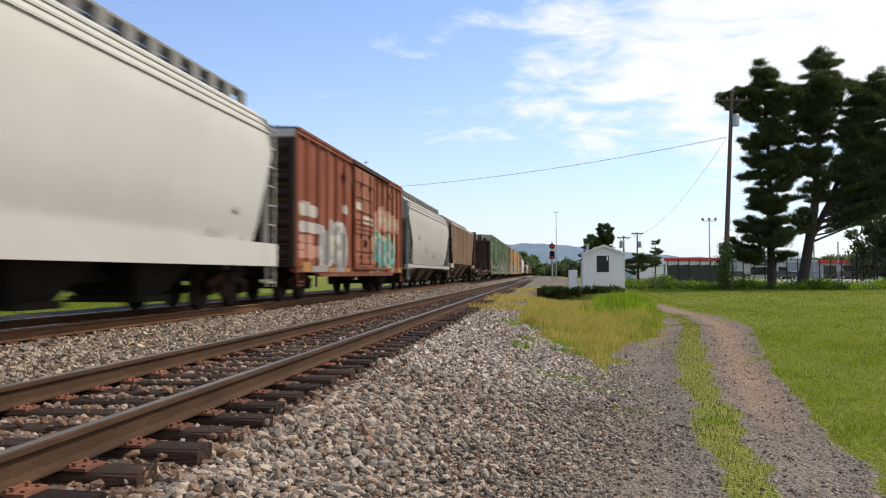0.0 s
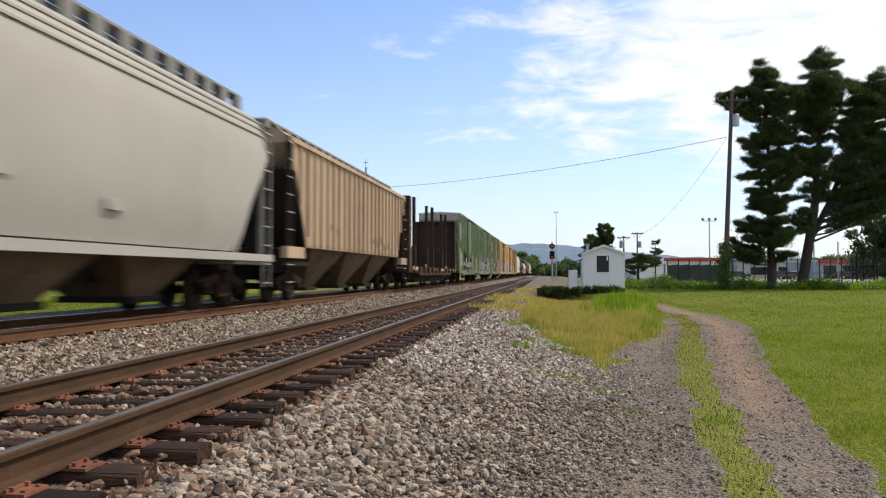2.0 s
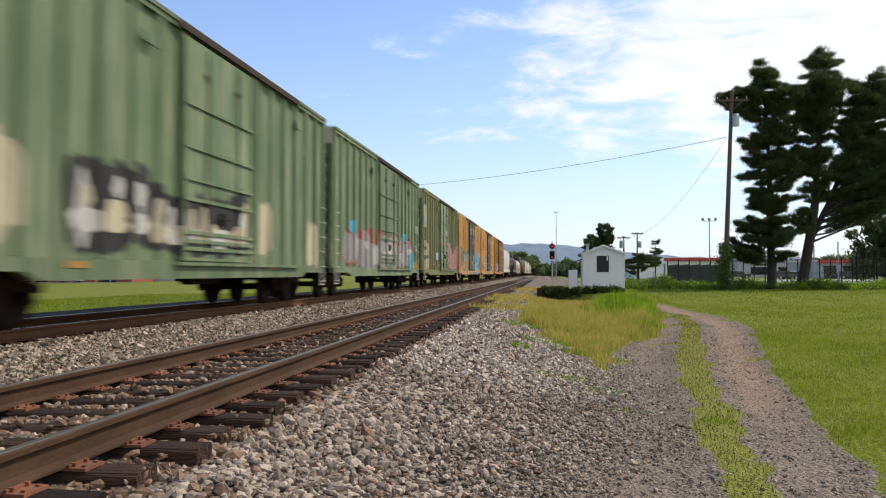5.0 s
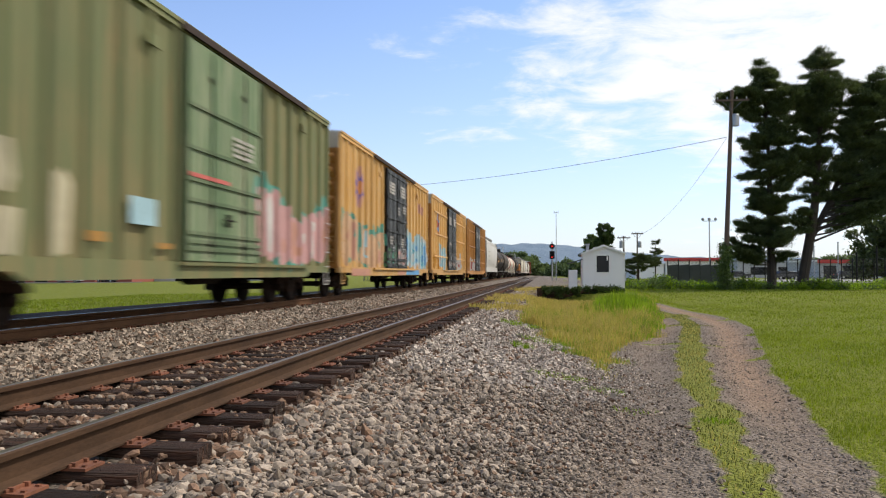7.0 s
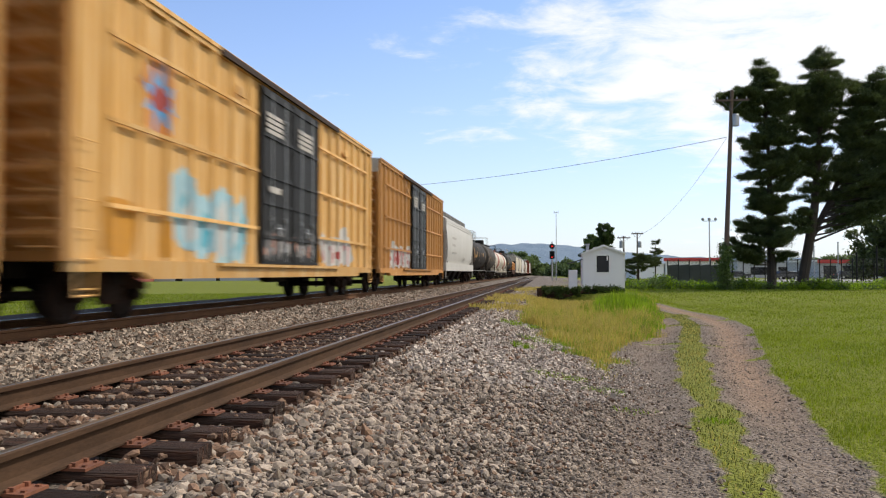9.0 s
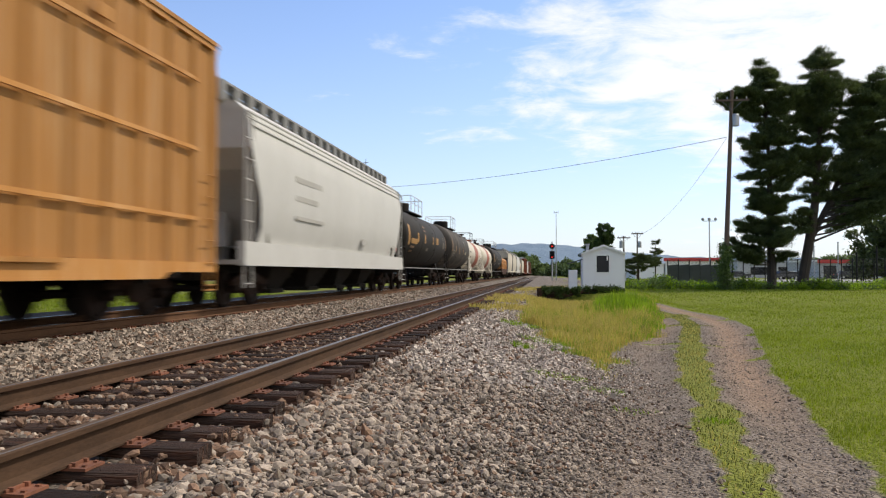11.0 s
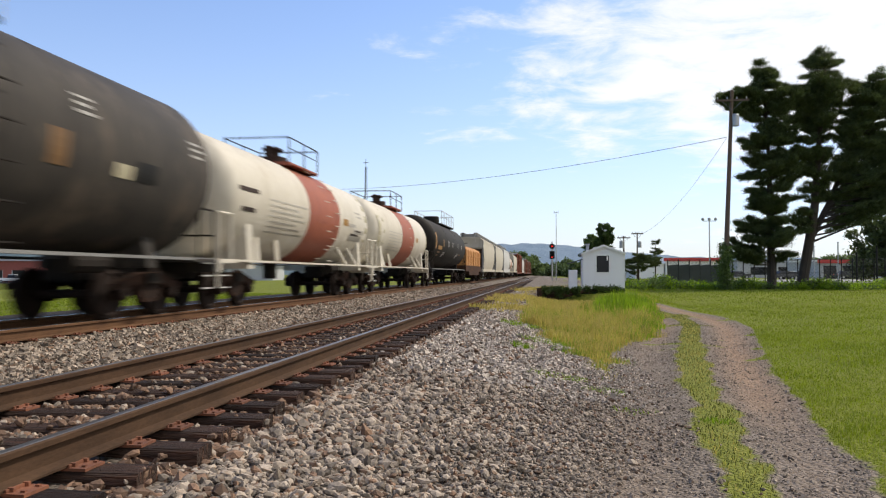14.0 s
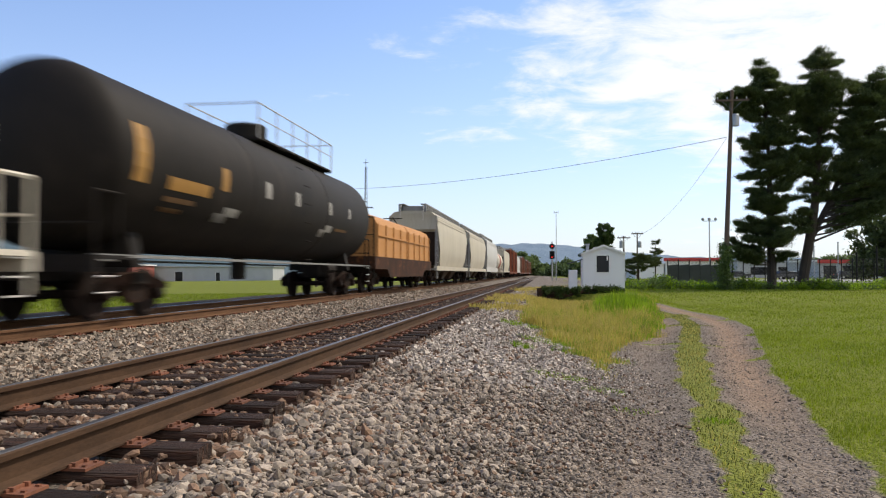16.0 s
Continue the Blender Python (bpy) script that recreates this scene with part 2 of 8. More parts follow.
    "tank_black": mat("tank_black", (0.0085, 0.0070, 0.0062), (0.018, 0.014, 0.011), 0.66, 0, 0.7, 8, 0.8, 0.05, stretch=(1, 1, 0.4), spec=0.16, spot=(0.042, 0.032, 0.025), spot_at=(0.55, 0.85)),
    "tank_grey": mat("tank_grey", (0.026, 0.0235, 0.022), (0.058, 0.050, 0.042), 0.68, 0, 0.7, 8, 0.8, 0.05, stretch=(1, 1, 0.3), spot=(0.17, 0.13, 0.095), spot_at=(0.50, 0.80), spec=0.16),
    "tank_white": mat("tank_white", (0.62, 0.58, 0.50), (0.47, 0.42, 0.34), 0.5, 0, 0.8, 8, 0.8, 0.05, stretch=(1, 1, 0.25), spot=(0.33, 0.235, 0.15), spot_at=(0.60, 0.84), spec=0.16),
    "tank_band": mat("tank_band", (0.33, 0.105, 0.062), (0.22, 0.066, 0.042), 0.55, 0, 1.0, 9, 0.8, 0.05, stretch=(1, 1, 0.3), spec=0.16),
    "coil_orange": mat("coil_orange", (0.50, 0.245, 0.085), (0.38, 0.18, 0.062), 0.6, 0, 1.0, 12, 0.7, 0.06, spot=(0.26, 0.14, 0.08), spot_at=(0.6, 0.8), spec=0.16),
    "flat_red": mat("flat_red", (0.070, 0.028, 0.015), (0.022, 0.013, 0.009), 0.85, 0, 1.2, 12, 0.9, 0.1, spot=(0.26, 0.095, 0.030), spot_at=(0.58, 0.74), spec=0.16),
    "chute_tan": mat("chute_tan", (0.17, 0.118, 0.078), (0.062, 0.045, 0.033), 0.8, 0, 1.2, 12, 0.9, 0.1, spec=0.16),
    "hopper_stain": mat("hopper_stain", (0.30, 0.20, 0.13), (0.17, 0.11, 0.075), 0.8, 0, 3.0, 20, 0.8, 0.1, spec=0.16),
    "flat_brown": mat("flat_brown", (0.052, 0.030, 0.024), (0.026, 0.018, 0.015), 0.8, 0, 1.2, 12, 0.8, 0.2, spot=(0.16, 0.066, 0.032), spot_at=(0.62, 0.80), spec=0.16),
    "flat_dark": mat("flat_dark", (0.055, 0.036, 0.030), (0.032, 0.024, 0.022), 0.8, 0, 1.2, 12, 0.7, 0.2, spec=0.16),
    "yellow_mark": mat("yellow_mark", (0.374, 0.194, 0.033), (0.255, 0.128, 0.026), 0.6, 0, 3, 20, 0.6, 0),
    "white_mark": mat("white_mark", (0.50, 0.47, 0.43), (0.34, 0.31, 0.28), 0.6, 0, 3, 20, 0.6, 0),
    "dark_mark": mat("dark_mark", (0.27, 0.26, 0.24), (0.36, 0.34, 0.31), 0.6, 0, 3, 20, 0.6, 0),
    "rail_rust": mat("rail_rust", (0.150, 0.078, 0.040), (0.080, 0.042, 0.023), 0.9, 0.0, 5, 60, 0.7, 0.3, stretch=(1, 0.3, 1), spec=0.15),
    "rail_bright": mat("rail_bright", (0.66, 0.66, 0.66), (0.50, 0.49, 0.48), 0.20, 0.95, 4, 80, 0.5, 0.03, stretch=(1, 0.1, 1)),
    "pebble": mat("pebble", (0.47, 0.405, 0.340), (0.25, 0.208, 0.170), 0.9, 0, 12, 90, 0.7, 0.3, island=0.55, spot=(0.29, 0.175, 0.11), spot_at=(0.62, 0.76)),
    "faded_mark": mat("faded_mark", (0.13, 0.105, 0.075), (0.07, 0.057, 0.043), 0.65, 0, 3, 20, 0.8, 0),
    "faded_amber": mat("faded_amber", (0.21, 0.105, 0.030), (0.11, 0.058, 0.022), 0.65, 0, 3, 20, 0.8, 0),
    "soft_letter": mat("soft_letter", (0.42, 0.395, 0.35), (0.33, 0.305, 0.265), 0.6, 0, 3, 20, 0.6, 0),
    "pale_band": mat("pale_band", (0.44, 0.40, 0.33), (0.33, 0.29, 0.23), 0.65, 0, 2, 14, 0.7, 0.05, spot=(0.24, 0.17, 0.11), spot_at=(0.56, 0.76), spec=0.16),
    "red_mark": mat("red_mark", (0.50, 0.08, 0.06), (0.42, 0.12, 0.10), 0.6, 0, 3, 20, 0.6, 0),
}


SPRAYS = {"white": (0.56, 0.55, 0.53), "grey": (0.30, 0.285, 0.28), "cyan": (0.08, 0.40, 0.52), "blue": (0.12, 0.33, 0.60), "ice": (0.36, 0.55, 0.62),
          "teal": (0.09, 0.30, 0.24), "leaf_green": (0.06, 0.17, 0.075), "pink": (0.54, 0.30, 0.29), "salmon": (0.50, 0.25, 0.18), "red": (0.36, 0.06, 0.055), "peach": (0.58, 0.36, 0.21),
          "orange": (0.56, 0.21, 0.045), "cream": (0.50, 0.45, 0.31), "purple": (0.16, 0.10, 0.30), "black": (0.022, 0.022, 0.024), "amber": (0.54, 0.25, 0.03)}
for _name, _c in SPRAYS.items():
    M["spray_" + _name] = mat("spray_" + _name, _c, tuple(0.62 * v + 0.03 for v in _c), 0.55, 0, 1.6, 16, 0.8, 0.03, stretch=(1, 1, 0.5), spec=0.16)


# ---- mesh helpers ----
def box(bm, x0, x1, y0, y1, z0, z1):
    v = [bm.verts.new(p) for p in ((x0, y0, z0), (x1, y0, z0), (x1, y1, z0), (x0, y1, z0), (x0, y0, z1), (x1, y0, z1), (x1, y1, z1), (x0, y1, z1))]
    for f in ((3, 2, 1, 0), (4, 5, 6, 7), (0, 1, 5, 4), (1, 2, 6, 5), (2, 3, 7, 6), (3, 0, 4, 7)):
        bm.faces.new([v[k] for k in f])
    return bm


def prism(bm, prof, y0, y1, cap=True):
    """An (x, z) profile, anticlockwise seen from -y, swept from y0 to y1."""
    a = [bm.verts.new((x, y0, z)) for x, z in prof]
    b = [bm.verts.new((x, y1, z)) for x, z in prof]
    k = len(prof)
    for i in range(k):
        bm.faces.new((a[i], a[(i + 1) % k], b[(i + 1) % k], b[i]))
    if cap:
        bm.faces.new(a[::-1])
        bm.faces.new(b)
    return bm


def sideprism(bm, prof, x0, x1):
    """A (y, z) profile swept from x0 to x1."""
    a = [bm.verts.new((x0, y, z)) for y, z in prof]
    b = [bm.verts.new((x1, y, z)) for y, z in prof]
    k = len(prof)
    for i in range(k):
        bm.faces.new((a[i], a[(i + 1) % k], b[(i + 1) % k], b[i]))
    bm.faces.new(a[::-1])
    bm.faces.new(b)
    return bm


def rod(bm, p, q, r, seg=6, r2=None):
    p, q = Vector(p), Vector(q)
    d = q - p
    turn = d.to_track_quat("Z", "Y")
    r2 = r if r2 is None else r2
    a, b = [], []
    for k in range(seg):
        c = Vector((math.cos(2 * math.pi * k / seg), math.sin(2 * math.pi * k / seg), 0))
        a.append(bm.verts.new(p + turn @ (c * r)))
        b.append(bm.verts.new(q + turn @ (c * r2)))
    for k in range(seg):
        bm.faces.new((a[k], a[(k + 1) % seg], b[(k + 1) % seg], b[k]))
    bm.faces.new(a[::-1])
    bm.faces.new(b)
    return bm


def lathe(bm, prof, axis, seg=24, centre=(0, 0, 0), cap=True):
    """(along, radius) pairs turned round an axis x, y or z."""
    rings = []
    for s, r in prof:
        ring = []
        for k in range(seg):
            a = 2 * math.pi * k / seg
            u, w = r * math.cos(a), r * math.sin(a)
            p = {"x": (s, u, w), "y": (w, s, u), "z": (u, w, s)}[axis]
            ring.append(bm.verts.new(Vector(p) + Vector(centre)))
        rings.append(ring)
    for a, b in zip(rings, rings[1:]):
        for k in range(seg):
            bm.faces.new((a[k], a[(k + 1) % seg], b[(k + 1) % seg], b[k]))
    if cap:
        bm.faces.new(rings[0][::-1])
        bm.faces.new(rings[-1])
    return bm


def mesh_of(name, bm, material, smooth=False):
    bmesh.ops.recalc_face_normals(bm, faces=bm.faces)
    me = bpy.data.meshes.new(name)
    bm.to_mesh(me)
    bm.free()
    me.materials.append(material)
    if smooth:
        for p in me.polygons:
            p.use_smooth = True
        me.set_sharp_from_angle(angle=radians(35))
    return me


def part(name, bm, material, parent=None, label="", smooth=False):
    ob = new(name, mesh_of(name, bm, material, smooth))
    ob.parent = parent
    return tagged(ob, label)


def piece(name, me, parent, m):
    """One more piece on shared mesh data."""
    ob = new(name, me)
    ob.parent = parent
    ob.matrix_basis = m
    return ob


def big_mesh(name, verts, faces, material):
    """A mesh from arrays of points and equal-sided faces."""
    me = bpy.data.meshes.new(name)
    verts, faces = np.asarray(verts, dtype=np.float32), np.asarray(faces, dtype=np.int32)
    k = faces.shape[1]
    me.vertices.add(len(verts))
    me.vertices.foreach_set("co", verts.ravel())
    me.loops.add(faces.size)
    me.loops.foreach_set("vertex_index", faces.ravel())
    me.polygons.add(len(faces))
    me.polygons.foreach_set("loop_start", np.arange(0, faces.size, k, dtype=np.int32))
    me.update(calc_edges=True)
    me.polygons.foreach_set("use_smooth", np.zeros(len(faces), dtype=bool))
    me.materials.append(material)
    return me


NB = bmesh.new


# ---- ground ----
def smooth(a, b, v):
    t = np.clip((np.asarray(v, dtype=float) - a) / (b - a), 0, 1)
    return t * t * (3 - 2 * t)


SIDING, MAIN, MAIN_Z, GAUGE = -3.318, -8.15, 0.07, 1.495
ROAD_Z = -0.70


def siding_x(y):
    return SIDING + (MAIN - SIDING) * smooth(110, 250, y)


def road_x(y):
    return 1.52 + 0.1233 * (y - 6.2) + 0.00265 * (y - 6.2) * (y - 13.5) - 0.022 * np.clip(np.asarray(y, dtype=float) - 23, 0, 15) ** 2


_N = np.random.RandomState(7)
_W = [(_N.uniform(-1, 1), _N.uniform(-1, 1), _N.uniform(0, 6.28)) for _ in range(14)]


def ripple(x, y, size):
    """Smooth uneven relief of about -1 to 1, with bumps of that size."""
    s = 0
    for k, (a, b, c) in enumerate(_W):
        q = 6.28 / (size * (0.5 + 0.14 * k))
        s = s + np.sin(q * (a * x + b * y) + c) * (0.5 + 0.1 * (k % 5))
    return s / 4.5


def height(x, y):
    x, y = np.asarray(x, dtype=float), np.asarray(y, dtype=float)
    bank = smooth(-0.95, -0.55, x) * (1 - smooth(3.6, 4.5, x))        # the yard ends in a low bank before the hut
    yard = smooth(28, 44, y) * (1 - bank) + smooth(40.0, 40.6, y) * bank
    right = ROAD_Z + np.where(x < 6.5, 0.52, 0.0) * yard * (1 - smooth(4.5, 6.5, x)) + 0.38 * smooth(33, 56, y) * smooth(4.5, 6.5, x)
    shoulder = smooth(0.9, -2.0, x)                 # siding shoulder
    z = right + (-0.31 - right) * shoulder
    z = z + 0.075 * np.exp(-((x - SIDING) / 1.15) ** 4)
    z = z + (-0.15 - z) * smooth(-4.6, -6.8, x)      # up to the main
    left = -0.62 - 0.0125 * np.clip(-12 - x, 0, 95)
    z = z + (left - z) * smooth(-12.6, -15.4, x)
    far = smooth(60, 130, y)
    z = z + 0.03 * ripple(x, y, 5.0) * smooth(1.0, 4.0, np.abs(x + 5.6) - 4.2)
    z = z * (1 - 0.3 * far)
    rut = np.exp(-((x - road_x(y) - np.clip(0.52 + 0.03 * (y - 6), 0.5, 0.95)) / 0.33) ** 2) + np.exp(-((x - road_x(y) + 0.78) / 0.33) ** 2)
    z = z - 0.05 * rut * (1 - smooth(28, 34, y)) * smooth(-1, 1, x)
    return z


def in_weeds(x, y):
    """How far a place lies inside the wedge of tall grass, 0 to 1."""
    lo = 0.70 - 1.5 * smooth(11, 23, y) + 0.35 * ripple(x, y, 2.2)
    hi = 1.15 + 2.5 * smooth(12, 26, y) + 1.4 * smooth(26, 40, y) + 0.35 * ripple(x, y, 1.7)
    return smooth(0, 0.5, x - lo) * smooth(0, 0.5, hi - x) * smooth(10.3, 11.7, y) * (1 - smooth(39.0, 40.2, y))


def covers(x, y):
    """Shares of gravel, bare earth and dry growth at a place."""
    x, y = np.asarray(x, dtype=float), np.asarray(y, dtype=float)
    n1, n2 = ripple(x, y, 1.5), ripple(x + 31, y, 1.0)
    rx = road_x(y)
    gone = smooth(36, 40, y + 1.2 * n1)
    lawn = smooth(-0.2, 0.2, x - (rx + np.clip(0.90 + 0.045 * (y - 6), 0.7, 1.65) + (0.13 * n1 + 0.05 * n2) * (1 - 0.75 * smooth(9, 18, y))))
    lawn = np.maximum(lawn, gone * smooth(0.0, 0.6, x + 0.5 - 0.02 * y))
    weeds = in_weeds(x, y)
    strip = np.exp(-((x - rx + 0.10 * smooth(9, 5, y) - 0.08 * n1 * smooth(25, 10, y)) / (0.20 + 0.11 * smooth(6, 10, y) + 0.08 * n2 * smooth(25, 10, y))) ** 2) * smooth(2.5, 5.6, y + 1.5 * n1) * (1 - gone)
    strip = smooth(0.25, 0.8, strip + 0.25 * n2 * smooth(28, 9, y))
    green = np.maximum(np.maximum(lawn, weeds), strip)
    green = np.maximum(green, smooth(0.5, 0.9, n1 + 0.5 * n2) * smooth(0.2, 1.2, x) * smooth(10, 16, y) * 0.8)
    far_left = smooth(-12.9, -13.8, x + 0.3 * n1)
    green = np.maximum(green, far_left)
    yard = smooth(40, 48, y) * smooth(4.5, 2.5, x - 0.02 * (y - 48)) * smooth(-9, -8, x)
    green = green * (1 - 0.9 * yard * (1 - smooth(0.1, 0.9, n1)))
    far = smooth(150, 200, y) * smooth(4.0, 8.0, np.abs(x + 5))
    green = np.maximum(green, far)
    side_rut = np.clip(0.52 + 0.03 * (y - 6), 0.5, 0.95)
    rut = np.exp(-((x - rx - side_rut) / 0.40) ** 2) * (0.22 + 0.78 * smooth(7, 12, y + n1)) + (0.2 + 0.4 * smooth(14, 22, y)) * np.exp(-((x - rx + 0.85) / 0.42) ** 2)
    earth = np.clip(rut * (1 - smooth(36, 40, y)), 0, 1)
    dry = np.clip(weeds * (1 - smooth(26, 34, y)) + 0.25 * strip, 0, 1)
    return 1 - green, earth, dry


def shade_and_oil(x):
    """How far the bed is blackened: oil, and the train's shade painted in."""
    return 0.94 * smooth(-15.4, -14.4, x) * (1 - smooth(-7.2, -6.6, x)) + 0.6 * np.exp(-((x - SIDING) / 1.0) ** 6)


def make_ground():
    def steps(fine, lo, hi, step, ratio, limit_lo, limit_hi):
        mid = list(np.arange(lo, hi, step))
        up, s = [], step
        while (up[-1] if up else hi) < limit_hi:
            s *= ratio
            up.append((up[-1] if up else mid[-1]) + s)
        down, s = [], step
        while (down[-1] if down else lo) > limit_lo:
            s *= ratio
            down.append((down[-1] if down else lo) - s)
        return np.array(down[::-1] + mid + up)

    xs = steps(0, -13.5, 11.0, 0.19, 1.16, -3500, 3500)
    ys = steps(0, 2.5, 40.0, 0.23, 1.06, -400, 4600)
    gx, gy = np.meshgrid(xs, ys)
    gz = height(gx, gy)
    nx, ny = len(xs), len(ys)
    idx = np.arange(nx * ny).reshape(ny, nx)
    faces = np.stack([idx[:-1, :-1], idx[:-1, 1:], idx[1:, 1:], idx[1:, :-1]], -1).reshape(-1, 4)
    me = big_mesh("ground", np.stack([gx, gy, gz], -1).reshape(-1, 3), faces, ground_material())
    a, b, c = covers(gx, gy)
    layer = me.color_attributes.new("cover", "FLOAT_COLOR", "POINT")
    layer.data.foreach_set("color", np.stack([a, b, c, shade_and_oil(gx)], -1).astype(np.float32).ravel())
    for p in me.polygons:
        p.use_smooth = True
    tagged(new("ground", me), "gravel verge, earth track and mown green grass", "ground", kind="structure")


def ground_material():
    m = bpy.data.materials.new("ground")
    m.use_nodes = True
    n, l = m.node_tree.nodes, m.node_tree.links
    b = n["Principled BSDF"]
    at, co = n.new("ShaderNodeAttribute"), n.new("ShaderNodeTexCoord")
    at.attribute_name = "cover"
    sp = n.new("ShaderNodeSeparateColor")
    l.new(at.outputs["Color"], sp.inputs[0])

    def noise_tex(scale, detail=4):
        t = n.new("ShaderNodeTexNoise")
        l.new(co.outputs["Object"], t.inputs["Vector"])
        t.inputs["Scale"].default_value, t.inputs["Detail"].default_value = scale, detail
        return t.outputs[0]

    def ramp(v, stops):
        r = n.new("ShaderNodeValToRGB")
        e = r.color_ramp.elements
        e[0].position, e[0].color = stops[0][0], (*stops[0][1], 1)
        e[1].position, e[1].color = stops[-1][0], (*stops[-1][1], 1)
        for p, c in stops[1:-1]:
            e.new(p).color = (*c, 1)
        l.new(v, r.inputs[0])
        return r.outputs[0]

    def mixed(f, a, c):
        x = n.new("ShaderNodeMix")
        x.data_type = "RGBA"
        l.new(f, x.inputs["Factor"])
        l.new(a, x.inputs["A"])
        l.new(c, x.inputs["B"])
        return x.outputs["Result"]

    vor = n.new("ShaderNodeTexVoronoi")
    l.new(co.outputs["Object"], vor.inputs["Vector"])
    vor.inputs["Scale"].default_value = 26
    pebbles = ramp(vor.outputs["Color"], [(0.1, (0.080, 0.067, 0.056)), (0.5, (0.165, 0.141, 0.118)), (0.9, (0.28, 0.243, 0.208))])
    sand = ramp(noise_tex(3.0, 6), [(0.3, (0.138, 0.112, 0.090)), (0.7, (0.218, 0.178, 0.146))])
    gravel = mixed(noise_tex(1.1, 4), pebbles, sand)
    earth = ramp(noise_tex(5.0, 6), [(0.3, (0.215, 0.140, 0.092)), (0.7, (0.33, 0.225, 0.150))])
    grass = mixed(noise_tex(0.35, 4), ramp(noise_tex(14, 6), [(0.3, (0.098, 0.126, 0.010)), (0.7, (0.172, 0.206, 0.015))]),
                  ramp(noise_tex(9, 6), [(0.3, (0.122, 0.138, 0.013)), (0.7, (0.215, 0.218, 0.032))]))
    dry = ramp(noise_tex(6, 6), [(0.3, (0.15, 0.155, 0.035)), (0.7, (0.27, 0.24, 0.08))])
    # worn borders between the covers
    edge = n.new("ShaderNodeMath")
    edge.operation = "MULTIPLY_ADD"
    l.new(noise_tex(7, 6), edge.inputs[0])
    edge.inputs[1].default_value = 0.9
    sub = n.new("ShaderNodeMath")
    sub.operation = "SUBTRACT"
    l.new(sp.outputs[0], sub.inputs[0])
    sub.inputs[1].default_value = 0.45
    l.new(sub.outputs[0], edge.inputs[2])
    sharp = n.new("ShaderNodeMapRange")
    sharp.inputs[1].default_value, sharp.inputs[2].default_value = 0.35, 0.65
    l.new(edge.outputs[0], sharp.inputs[0])
    lively = mixed(sp.outputs[2], grass, dry)
    bare = mixed(sp.outputs[1], gravel, earth)
    # near-black tone for oil and for the train's painted shade
    shade_grime = ramp(noise_tex(8, 5), [(0.3, (0.016, 0.013, 0.011)), (0.7, (0.055, 0.042, 0.033))])
    l.new(mixed(at.outputs["Alpha"], mixed(sharp.outputs[0], lively, bare), shade_grime), b.inputs["Base Color"])
    b.inputs["Roughness"].default_value = 0.95
    b.inputs["Specular IOR Level"].default_value = 0.2
    bp = n.new("ShaderNodeBump")
    bp.inputs["Strength"].default_value, bp.inputs["Distance"].default_value = 0.9, 0.04
    l.new(vor.outputs["Distance"], bp.inputs["Height"])
    bp.invert = True
    l.new(bp.outputs[0], b.inputs["Normal"])
    return m


make_ground()


# ---- tracks ----
RAIL = [(-0.07, -0.172), (0.07, -0.172), (0.07, -0.160), (0.012, -0.140), (0.009, -0.052), (0.036, -0.040), (0.036, -0.012), (0.028, -0.003),
        (-0.028, -0.003), (-0.036, -0.012), (-0.036, -0.040), (-0.009, -0.052), (-0.012, -0.140), (-0.07, -0.160)]
HEAD = [(-0.027, -0.0035), (0.027, -0.0035), (0.022, 0.0), (-0.022, 0.0)]


def along(bm, prof, fx, z, ys):
    """A profile swept along a line x = fx(y)."""
    rings = [[bm.verts.new((float(fx(y)) + px, y, z + pz)) for px, pz in prof] for y in ys]
    k = len(prof)
    for a, b in zip(rings, rings[1:]):
        for i in range(k):
            bm.faces.new((a[i], a[(i + 1) % k], b[(i + 1) % k], b[i]))
    bm.faces.new(rings[0][::-1])
    bm.faces.new(rings[-1])
    return bm


def wooden_tie():
    bm = NB()
    box(bm, -1.24, 1.24, -0.115, 0.115, -0.18, 0.0)
    bmesh.ops.bevel(bm, geom=[e for e in bm.edges if abs(e.verts[0].co.x - e.verts[1].co.x) > 1], offset=0.018, segments=1, affect="EDGES")
    bmesh.ops.subdivide_edges(bm, edges=[e for e in bm.edges if abs(e.verts[0].co.x - e.verts[1].co.x) > 1], cuts=5)
    for v in bm.verts:
        v.co += 0.007 * noise.noise_vector(v.co * 5.0)
    return mesh_of("tie", bm, M["tie"])


def tie_plate():
    bm = NB()
    box(bm, -0.18, 0.18, -0.09, 0.09, 0.0, 0.016)
    for s in (-1, 1):
        box(bm, s * 0.074 - 0.012 * (s < 0), s * 0.074 + 0.012 * (s > 0), -0.085, 0.085, 0.016, 0.032)
        for q in (-0.05, 0.055):
            box(bm, s * 0.088 - 0.016, s * 0.088 + 0.016, q - 0.010, q + 0.010, 0.016, 0.036)
            box(bm, s * 0.150 - 0.011, s * 0.150 + 0.011, q - 0.010, q + 0.010, 0.016, 0.026)
    return mesh_of("tie_plate", bm, M["plate"])


